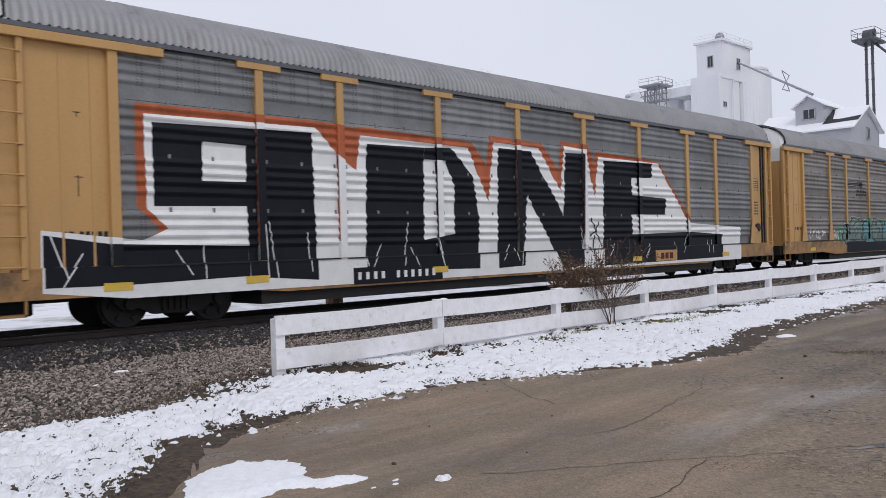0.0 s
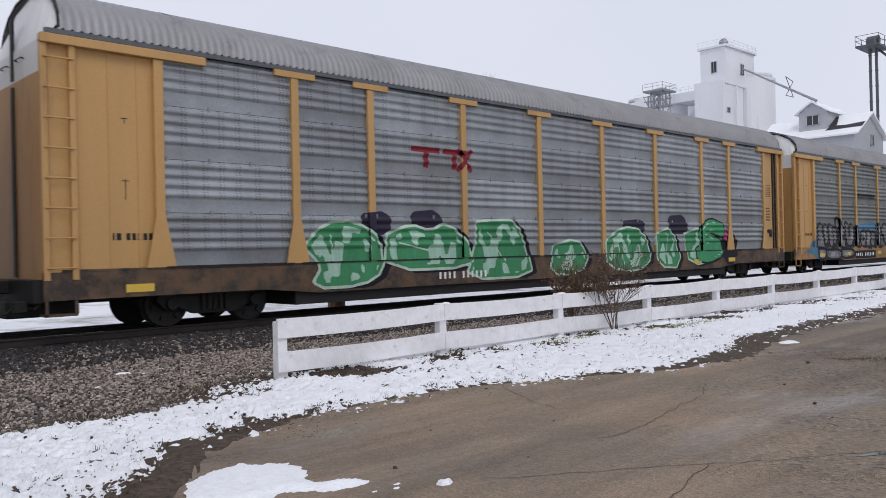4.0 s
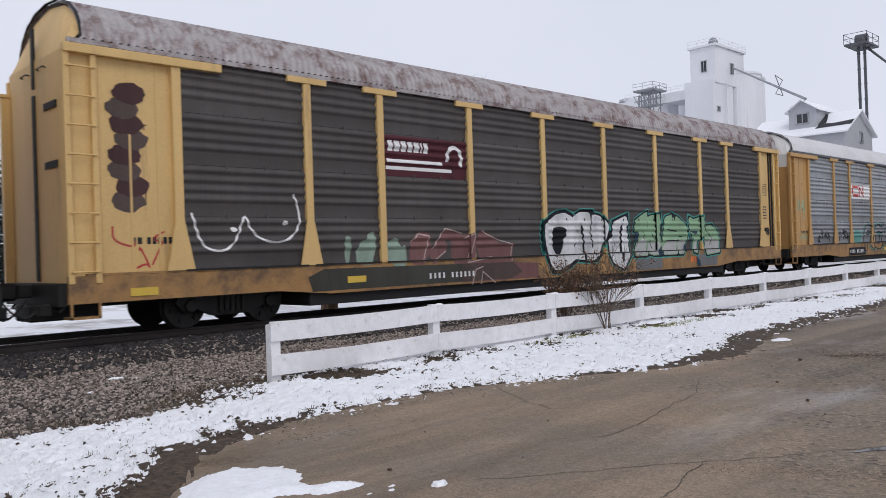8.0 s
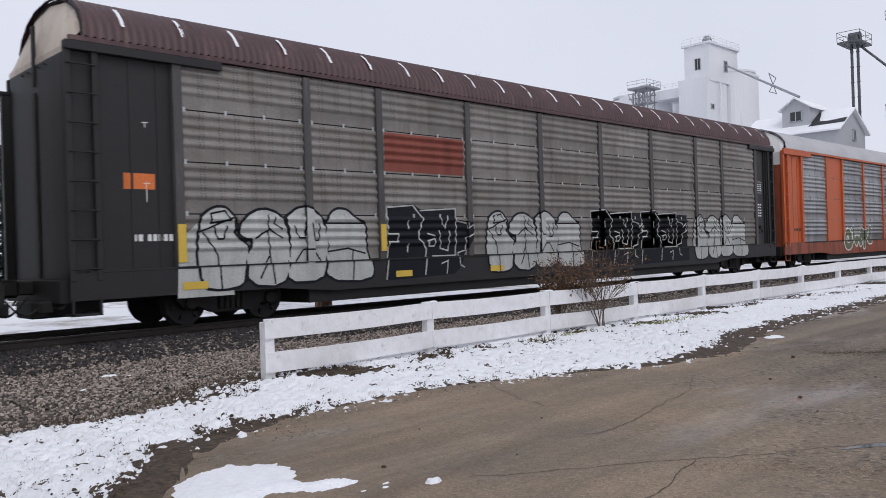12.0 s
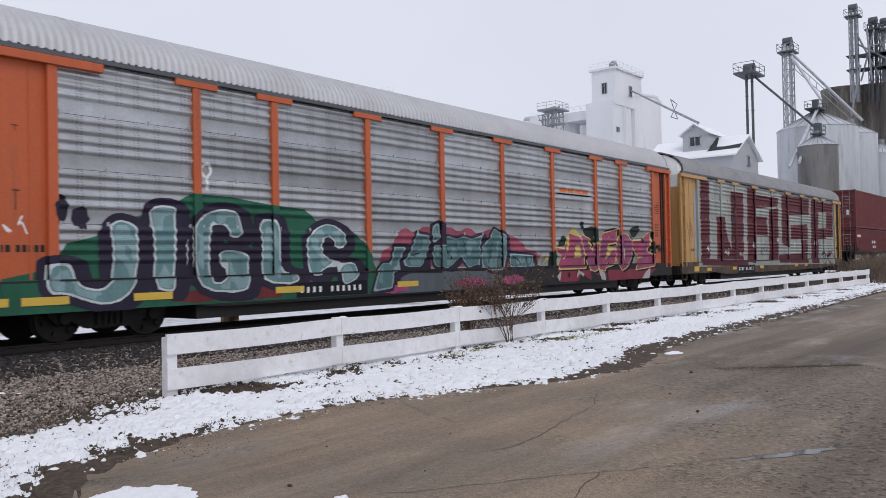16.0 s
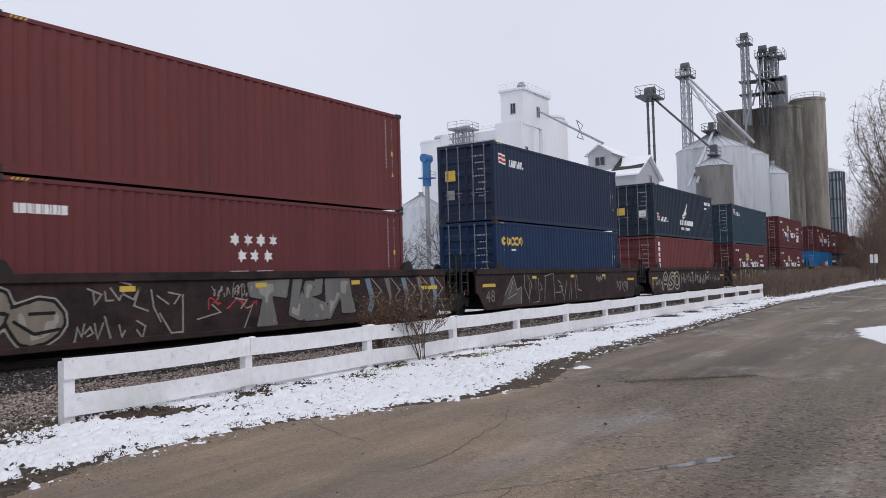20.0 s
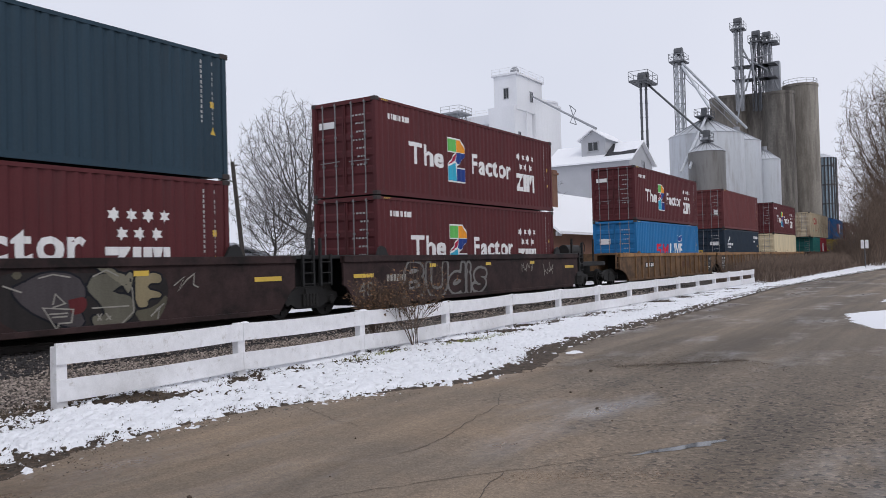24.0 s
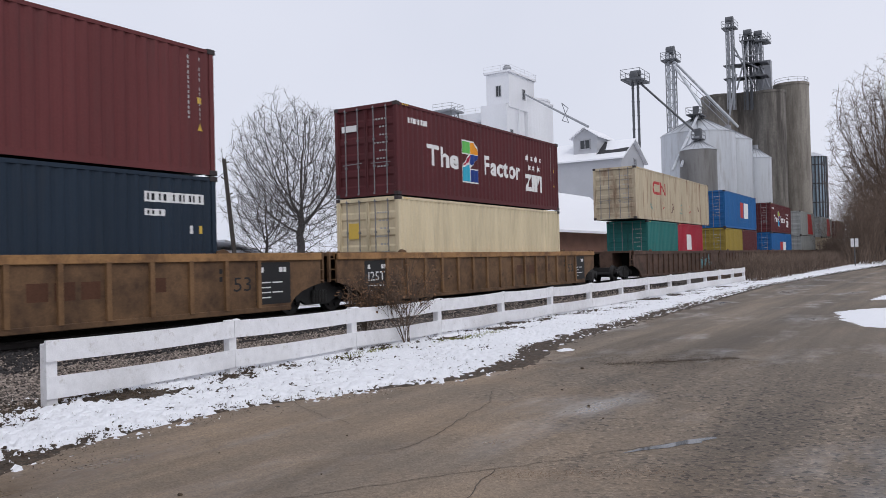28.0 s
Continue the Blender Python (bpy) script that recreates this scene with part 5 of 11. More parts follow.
        tube(bm, (x - d * 0.12, 1.2, 0.5), (x - d * 0.02, 1.2, 0.62), 0.02, n=6)
        part("uncoupling_lever", bm, M["iron"], car)
        for y in (-0.45, 0.4):
            bm = bmesh.new()
            tube(bm, (x - d * 0.05, y - 0.17, 4.72), (x - d * 0.05, y + 0.17, 4.72), 0.012, n=6)
            tube(bm, (x - d * 0.05, y - 0.17, 4.72), (x + d * 0.01, y - 0.17, 4.70), 0.012, n=6)
            tube(bm, (x - d * 0.05, y + 0.17, 4.72), (x + d * 0.01, y + 0.17, 4.70), 0.012, n=6)
            part("grab_iron", bm, M["iron"], car)
    # roof: ribbed arch with a dark gutter line
    bm = bmesh.new()
    ys = [1.56 * math.sin(radians(a)) for a in (-90, -75, -60, -42, -22, 0, 22, 42, 60, 75, 90)]
    rows = []
    n = 4 * int((CAR_LEN - CAR_END - 0.1) / 0.152)
    for i in range(n + 1):
        x = CAR_END + 0.28 + (CAR_LEN - CAR_END - 0.56) * i / n
        h = (0.0, 0.027, 0.054, 0.027)[i % 4]
        rows.append([(x, y * (1 + h * 0.3), arch(y) + h) for y in ys])
    sheet(bm, rows)
    part("roof", bm, M[roof], car, smooth=True)
    bm = bmesh.new()
    box(bm, CAR_END + 0.08, CAR_LEN - 0.08, -1.575, -1.49, 4.965, 5.045)
    part("roof_edge", bm, M[top_rail] if top_rail else M["steel_dark"] if roof not in ("maroon_roof", "roof_rust") else M[roof], car)
    for x in (CAR_END + 0.30, 2.35, CAR_LEN - 1.2, CAR_LEN - 0.30):
        bm = bmesh.new()
        rows = [[(x + dx, y * 1.004, arch(y) + 0.045 + dz) for y in ys] for dx, dz in ((-0.03, 0), (-0.03, 0.015), (0.03, 0.015), (0.03, 0))]
        sheet(bm, rows)
        part("roof_seam", bm, M["under"] if x in (CAR_END + 0.30, CAR_LEN - 0.30) else M[roof], car)
    # side sill and centre sill
    sm = M[sill or {"yellow": "yellow_sill", "orange": "orange_sill", "pale_yellow": "yellow_sill"}.get(frame_mat, frame_mat)]
    bm = bmesh.new()
    vs = [(CAR_END, 0.62), (3.9, 0.62), (5.2, 0.50), (CAR_LEN - 5.2, 0.50), (CAR_LEN - 3.9, 0.62), (CAR_LEN, 0.62), (CAR_LEN, 1.08), (CAR_END, 1.08)]
    a = [bm.verts.new((p, -1.53, q)) for p, q in vs]
    b = [bm.verts.new((p, -1.45, q)) for p, q in vs]
    bm.faces.new(a)
    bm.faces.new(b[::-1])
    for i in range(8):
        bm.faces.new((a[i], b[i], b[(i + 1) % 8], a[(i + 1) % 8]))
    box(bm, CAR_END + 0.3, CAR_LEN - 0.3, -1.535, -1.46, 1.075, 1.12, bevel=0.006)
    part("side_sill", bm, sm, car)
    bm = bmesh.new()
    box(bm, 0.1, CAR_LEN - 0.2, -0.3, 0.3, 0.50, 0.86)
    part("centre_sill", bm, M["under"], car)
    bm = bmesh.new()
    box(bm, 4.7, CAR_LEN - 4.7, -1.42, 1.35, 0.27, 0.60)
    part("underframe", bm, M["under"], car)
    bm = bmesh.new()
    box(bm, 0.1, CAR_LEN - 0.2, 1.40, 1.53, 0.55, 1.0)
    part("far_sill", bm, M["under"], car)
    for x0 in (CAR_END + 0.02, CAR_LEN - 0.52):
        bm = bmesh.new()
        box(bm, x0, x0 + 0.5, -1.54, -1.2, 0.36, 0.40)
        box(bm, x0, x0 + 0.04, -1.54, -1.50, 0.36, 0.66)
        box(bm, x0 + 0.46, x0 + 0.5, -1.54, -1.50, 0.36, 0.66)
        part("step", bm, sm, car)
    add_truck(car, 3.1)
    add_truck(car, CAR_LEN - 2.95)
    coupler(car, CAR_END + 0.1, -1)
    coupler(car, CAR_LEN - 0.1, 1)
    # small yellow tags on the sill, unreadable stencils by the doors
    stencil = M["under"] if frame_mat != "brown_black" else M["white_paint"]
    spray(car, "stencil", bars(25.95, 3.55, (0.5,), 0.02) + bars(25.95, 3.12, (0.5,), 0.02) + bars(25.95, 3.14, (0.02, 0.42, 0.02), 0.4, 0.02)[:1] + bars(26.43 - 0.02, 3.14, (0.02,), 0.41)
          + sum((bars(26.0, 3.2 + 0.08 * i, (0.16, 0.1, 0.1), 0.035, 0.03) for i in range(4)), [])
          + sum((bars(26.02, 2.2 + 0.11 * i, (0.2, 0.12), 0.05, 0.04) for i in range(5)), []), stencil, 0, "small unreadable stencilled panel")
    spray(car, "stencil", bars(0.98, 1.60, (0.08, 0.08), 0.12, 0.03) + bars(1.26, 1.60, (0.07, 0.07, 0.07, 0.07, 0.07), 0.12, 0.03) + rect(1.20, 3.70, 1.32, 3.715) + rect(1.255, 3.62, 1.27, 3.72)
          + rect(1.20, 2.62, 1.34, 2.635) + rect(1.255, 2.30, 1.27, 2.66), stencil, 0, "unreadable reporting marks")
    # black strips stand for shade between side sheets and sill, bay by bay
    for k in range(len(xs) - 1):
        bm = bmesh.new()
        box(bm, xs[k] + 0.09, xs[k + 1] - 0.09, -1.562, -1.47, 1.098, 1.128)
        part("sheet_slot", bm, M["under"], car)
    return on_train(car, s)


# ---- containers and well cars ----
BOX_L, BOX_W, BOX_H = 12.19, 2.44, 2.896


def box_wave(x):
    """How deep the container's side is pressed in at x."""
    f = (x / 0.278) % 1.0
    return 0.036 * (0.0 if f < 0.25 else (f - 0.25) / 0.25 if f < 0.5 else 1.0 if f < 0.75 else (1 - f) / 0.25)


def box_cuts(length):
    return [0.278 * (k + f) for k in range(int(length / 0.278) + 1) for f in (0, 0.25, 0.5, 0.75)]


def side_y(layer):
    return lambda x, z, cx, cz: -1.22 + 0.012 + box_wave(x) - 0.004 - 0.003 * layer


def container(s, z, label, mat, length=BOX_L, height=BOX_H, width=BOX_W, rib_end=False, tick="white_paint"):
    """A corrugated steel container with its doors at the left end."""
    m = M[mat]
    hw = width / 2
    c = thing("shipping_container", label, "container", "containers on the train")
    for side, name in ((-1, "side_wall"), (1, "side_wall")):
        bm = bmesh.new()
        xs = [x for x in box_cuts(length) if 0.12 < x < length - 0.12] if side < 0 else [0.2, length - 0.2]
        xs = [0.10] + xs + [length - 0.10]
        sheet(bm, [[(x, side * (hw - 0.012 - (box_wave(x) if side < 0 else 0)), zz) for x in xs] for zz in (0.14, height - 0.10)])
        part(name, bm, m, c)
    for x in (0.0, length - 0.13):
        for y in (-hw, hw - 0.11):
            bm = bmesh.new()
            box(bm, x, x + 0.13, y, y + 0.11, 0.11, height - 0.115, bevel=0.008)
            part("corner_post", bm, m, c)
            for zz in (0.0, height - 0.118):
                bm = bmesh.new()
                e = 0.006
                box(bm, x - (e if x == 0 else 0.05), x + 0.178 - (0.0 if x else 0.0), y - (e if y < 0 else 0.05), y + 0.116 + (0.046 if y < 0 else 0.0), zz, zz + 0.118, bevel=0.006)
                part("corner_casting", bm, M["casting"], c)
    for y in (-hw + 0.004, hw - 0.064):
        bm = bmesh.new()
        box(bm, 0.17, length - 0.17, y, y + 0.06, height - 0.11, height - 0.03)
        part("top_rail", bm, m, c)
        bm = bmesh.new()
        box(bm, 0.17, length - 0.17, y, y + 0.06, 0.01, 0.15)
        part("bottom_rail", bm, m, c)
    bm = bmesh.new()
    box(bm, 0.05, length - 0.05, -hw + 0.06, hw - 0.06, height - 0.05, height - 0.025)
    part("roof", bm, m, c)
    bm = bmesh.new()
    box(bm, 0.05, length - 0.05, -hw + 0.06, hw - 0.06, 0.05, 0.12)
    part("floor", bm, M["under"], c)
    bm = bmesh.new()
    box(bm, length - 0.09, length - 0.05, -hw + 0.1, hw - 0.1, 0.1, height - 0.1)
    part("end_wall", bm, m, c)
    for zz, hh in ((height - 0.13, 0.12), (0.02, 0.13)):
        bm = bmesh.new()
        box(bm, 0.005, 0.10, -hw + 0.11, hw - 0.11, zz, zz + hh)
        part("door_sill", bm, m, c)
    if tick:
        # pale hazard ticks on the corners
        tk = []
        for k in range(4):
            tk += [((0.3 + 0.09 * k, height - 0.09), (0.34 + 0.09 * k, height - 0.09), (0.38 + 0.09 * k, height - 0.04), (0.34 + 0.09 * k, height - 0.04))]
        decal(c, "hazard_tick", tk, M["tick"], lambda x, z_, cx, cz: -hw + 0.001, label="yellow and black hazard ticks")
    for k, (y0, y1) in enumerate(((-hw + 0.12, -0.012), (0.012, hw - 0.12))):
        bm = bmesh.new()
        n = 5
        zs, top, bot = [], height - 0.15, 0.16
        for i in range(n):
            a = bot + (top - bot) * i / n
            d = (top - bot) / n
            zs += [(a, 0.05), (a + d * 0.30, 0.05), (a + d * 0.42, 0.085), (a + d * 0.88, 0.085)]
        zs.append((top, 0.05))
        sheet(bm, [[(o, y, q) for q, o in zs] for y in (y0, y1)])
        box(bm, 0.03, 0.06, y0, y0 + 0.05, bot, top)
        box(bm, 0.03, 0.06, y1 - 0.05, y1, bot, top)
        door = part("door", bm, m, c)
        for f in (0.27, 0.72):
            y = y0 + (y1 - y0) * f
            bm = bmesh.new()
            tube(bm, (0.012, y, 0.06), (0.012, y, height - 0.06), 0.019, n=6)
            for q in (0.1, height * 0.33, height * 0.62, height - 0.12):
                box(bm, -0.012, 0.06, y - 0.03, y + 0.03, q - 0.03, q + 0.03)
            part("lock_bar", bm, M["zinc"], door, "dull zinc lock bar")
        bm = bmesh.new()
        bar(bm, (0.0, y0 + 0.15, height * 0.36 + 0.03 * k), (0.0, y1 - 0.2, height * 0.36), 0.022, 0.022)
        part("door_handle", bm, M["zinc"], door)
    # unreadable marks on the door
    mk = []
    for r in range(7):
        zz = height * (0.82 - 0.085 * r)
        w = 0.5 if r in (0, 3) else 0.32
        mk.append((zz, w))
    bm = bmesh.new()
    rnd = random.Random(int(s * 7 + z * 3))
    for zz, w in mk:
        y = -0.82 + rnd.uniform(-0.05, 0.05)
        while w > 0:
            q = rnd.uniform(0.05, 0.12)
            # camera-facing small bars set just proud of the door
            vs = [bm.verts.new(p) for p in ((0.026, y, zz), (0.026, y + q * 0.8, zz), (0.026, y + q * 0.8, zz + 0.05), (0.026, y, zz + 0.05))]
            bm.faces.new(vs)
            y += q + 0.025
            w -= q + 0.025
    part("door_marks", bm, M["dim_white"], c, "small unreadable white marks")
    return on_train(c, s, z)


def side_marks(c, length, height, mat="dim_white"):
    """The upright column of small marks near the right end of a container's side."""
    rnd = random.Random(int(length * 100))
    polys = []
    zz = height - 0.25
    while zz > height * 0.42:
        hgt = rnd.uniform(0.05, 0.09)
        polys += rect(length - 0.76, zz - hgt, length - 0.71, zz)
        if rnd.random() < 0.6:
            polys += rect(length - 0.43, zz - hgt, length - 0.38, zz)
        zz -= hgt + 0.04
    decal(c, "side_marks", polys, M[mat], side_y(0), box_cuts(length), label="upright column of unreadable marks")
    tri = [((length - 0.50, height * 0.34), (length - 0.32, height * 0.34), (length - 0.41, height * 0.34 + 0.18))] + rect(length - 0.49, height * 0.55, length - 0.35, height * 0.55 + 0.14)
    decal(c, "warning_sticker", tri, M["tick"], side_y(0), box_cuts(length), label="yellow warning sticker")


def well_car(s, length, label, mat, ribs, box_at, box_len, end_mat=None, truck_left=True, truck_right=False):
    """An articulated well unit: deep sides, end platforms, trucks shared at the joints."""
    m = M[mat]
    car = thing("well_car", label, "railway car", "well cars of the train")
    a, b = (0.34, length - 0.34) if ribs else (0.95, length - 0.95)
    low = 1.52 if ribs else 1.55
    # the side reaches over the trucks: rounded arches on ribbed cars, straight cuts on smooth ones
    if ribs:
        cut = [(a, 0.79)] + [(low * math.cos(radians(q)), 0.17 + 0.62 * math.sin(radians(q))) for q in (62, 46, 30, 15)] + [(low, 0.17)]
    else:
        cut = [(a, 0.78), (a + 0.12, 0.74), (low - 0.12, 0.30), (low, 0.17)]
    for side in (-1, 1):
        y = side * 1.42
        bm = bmesh.new()
        z0, z1 = 0.17, 1.56
        t = 0.03
        vs = cut + [(length - x, z) for x, z in cut[::-1]] + [(b, z1), (a, z1)]
        p = [bm.verts.new((x, y - t * side * -1, z)) for x, z in vs]
        q = [bm.verts.new((x, y - t * side, z)) for x, z in vs]
        bm.faces.new(p)
        bm.faces.new(q[::-1])
        for i in range(len(vs)):
            k = (i + 1) % len(vs)
            bm.faces.new((p[i], q[i], q[k], p[k]))
        part("well_side", bm, m, car)
        bm = bmesh.new()
        box(bm, a, b, y - 0.09, y + 0.09, z1 - 0.16, z1 + 0.02, bevel=0.01)
        part("top_chord", bm, M["well_chord"] if mat == "well_tan" else m, car)
        bm = bmesh.new()
        box(bm, low, length - low, y - 0.07, y + 0.07, z0, z0 + 0.12, bevel=0.01)
        part("bottom_chord", bm, m, car)
        if ribs and side < 0:
            n = int((length - 2 * low) / 1.02)
            for k in range(1, n):
                x = low + 0.08 + (length - 2 * low - 0.16) * k / n
                bm = bmesh.new()
                box(bm, x - 0.055, x + 0.055, y - 0.10, y, z0 + 0.1, z1 - 0.14, bevel=0.006)
                part("rib", bm, M["rib_grime"] if mat == "well_tan" else m, car)
    bm = bmesh.new()
    box(bm, low, length - low, -1.36, 1.36, 0.20, 0.44)
    part("well_floor", bm, M["under"], car)
    em = M[end_mat or mat]
    inner = (length - BOX_L) / 2 - 0.25
    for x0, x1, d in ((0.12, inner, 1), (length - inner, length - 0.12, -1)):
        bm = bmesh.new()
        box(bm, x0, x1, -1.33, 1.33, 1.50, 1.60, bevel=0.01)
        box(bm, x0, x1, -0.35, 0.35, 0.62, 1.50)
        part("end_platform", bm, em, car)
        bm = bmesh.new()
        xb = low + 0.2 if d > 0 else length - low - 0.2
        box(bm, xb - 0.05, xb + 0.05, -1.36, 1.36, 0.35, 1.50)
        part("bulkhead", bm, M["under"], car)
        xe = 0.34 if d > 0 else length - 0.34
        for k in (-0.2, 0.2):
            bm = bmesh.new()
            box(bm, xe + k - 0.03, xe + k + 0.03, -1.38, -1.30, 0.80, 2.05 if k * d < 0 and not ribs else 1.62)
            part("ladder_rail", bm, em, car)
        for k in range(3):
            bm = bmesh.new()
            tube(bm, (xe - 0.2, -1.37, 0.86 + 0.28 * k), (xe + 0.2, -1.37, 0.86 + 0.28 * k), 0.016, n=6)
            part("rung", bm, M["rib_grime"] if ribs else M["iron"], car)
        # corner guides that hold the lower container
        for y in (-1.38, 1.30):
            bm = bmesh.new()
            xg = inner + 0.25 if d > 0 else length - inner - 0.25
            prof = [(-0.28, 1.56), (0.28, 1.56), (0.12, 1.80), (-0.06, 1.86), (-0.16, 1.80)] if not ribs else [(-0.26, 1.56), (0.14, 1.56), (0.10, 1.64), (-0.06, 1.68), (-0.18, 1.64)]
            f = [bm.verts.new((xg + px * d, y, pz)) for px, pz in prof]
            g = [bm.verts.new((xg + px * d, y + 0.08, pz)) for px, pz in prof]
            bm.faces.new(f)
            bm.faces.new(g[::-1])
            for i in range(5):
                bm.faces.new((f[i], g[i], g[(i + 1) % 5], f[(i + 1) % 5]))
            part("container_guide", bm, M["under"] if not ribs else m, car)
    if truck_left:
        add_truck(car, 0.0)
    if truck_right:
        add_truck(car, length)
    return on_train(car, s)


def brake_stand(car, x, z=1.42):
    """Brake wheel, reservoir and fittings on an end platform."""
    bm = bmesh.new()
    tube(bm, (x - 0.9, -0.6, z), (x + 0.75, -0.6, z), 0.27, n=16)
    for dx in (-0.6, 0.4):
        box(bm, x + dx, x + dx + 0.08, -0.8, -0.4, 1.15, z)
    part("air_reservoir", bm, M["iron"], car)
    bm = bmesh.new()
    n = 20
    for i in range(n):
        p, q = 2 * math.pi * i / n, 2 * math.pi * (i + 1) / n
        tube(bm, (x + 0.7 + 0.28 * math.cos(p), -0.85, 1.85 + 0.28 * math.sin(p)), (x + 0.7 + 0.28 * math.cos(q), -0.85, 1.85 + 0.28 * math.sin(q)), 0.016, n=5, caps=False)
    for i in range(4):
        p = math.pi * i / 4
        tube(bm, (x + 0.7 - 0.28 * math.cos(p), -0.85, 1.85 - 0.28 * math.sin(p)), (x + 0.7 + 0.28 * math.cos(p), -0.85, 1.85 + 0.28 * math.sin(p)), 0.01, n=5)
    box(bm, x + 0.6, x + 0.8, -0.84, -0.7, 1.18, 1.95)
    part("brake_wheel", bm, M["iron"], car)
    for dx in (-1.3, 1.2):
        bm = bmesh.new()
        box(bm, x + dx, x + dx + 0.07, -1.2, -1.12, 1.1, 2.25)
        part("stanchion", bm, M["iron"], car)


# ---- buildings and plants beyond the railway ----
def cyl(bm, x, y, r, z0, z1, n=40, mat=0):
    return tube(bm, (x, y, z0), (x, y, z1), r, n=n, mat=mat)


def window(parent, x0, x1, y0, y1, z0, z1, face):
    """A window set in a wall: recessed frame, glass and sill. face: 'x' or 'y', the wall's normal axis (towards the road or the left)."""
    bm = bmesh.new()
    t = 0.10
    if face == "y":
        for a, b, c, d in ((x0, x1, z0, z0 + t), (x0, x1, z1 - t, z1), (x0, x0 + t, z0, z1), (x1 - t, x1, z0, z1), ((x0 + x1) / 2 - 0.04, (x0 + x1) / 2 + 0.04, z0, z1)):
            box(bm, a, b, y0 - 0.08, y0 + 0.06, c, d)
    else:
        for a, b, c, d in ((y0, y1, z0, z0 + t), (y0, y1, z1 - t, z1), (y0, y0 + t, z0, z1), (y1 - t, y1, z0, z1), ((y0 + y1) / 2 - 0.04, (y0 + y1) / 2 + 0.04, z0, z1)):
            box(bm, x0 - 0.08, x0 + 0.06, a, b, c, d)
    w = part("window", bm, M["siding"], parent)
    bm = bmesh.new()
    if face == "y":
        box(bm, x0 + t, x1 - t, y0 - 0.03, y0 + 0.02, z0 + t, z1 - t)
    else:
        box(bm, x0 - 0.03, x0 + 0.02, y0 + t, y1 - t, z0 + t, z1 - t)
    part("pane", bm, M["glass"], w, "dark glass")
    return w


def railing(parent, pts, z, mat, h=1.05):
    bm = bmesh.new()
    for a, b in zip(pts, pts[1:]):
        for q in (0.5, 1.0):
            tube(bm, (*a, z + h * q), (*b, z + h * q), 0.035, n=5)
        n = max(1, int((Vector(b) - Vector(a)).length / 1.6))
        for i in range(n + 1):
            p = Vector(a).lerp(Vector(b), i / n)
            tube(bm, (p.x, p.y, z), (p.x, p.y, z + h), 0.035, n=5)
    return part("railing", bm, mat, parent)


def lattice(bm, x, y, w, z0, z1, leg=0.10, step=2.2):
    """A square lattice mast."""
    c = [(x - w / 2, y - w / 2), (x + w / 2, y - w / 2), (x + w / 2, y + w / 2), (x - w / 2, y + w / 2)]
    for p in c:
        bar(bm, (*p, z0), (*p, z1), leg)
    n = max(1, int((z1 - z0) / step))
    for i in range(n):
        a, b = z0 + (z1 - z0) * i / n, z0 + (z1 - z0) * (i + 1) / n
        for k in range(4):
            p, q = c[k], c[(k + 1) % 4]
            bar(bm, (*p, a), (*q, b), leg * 0.6)
            bar(bm, (*p, b), (*q, b), leg * 0.6)


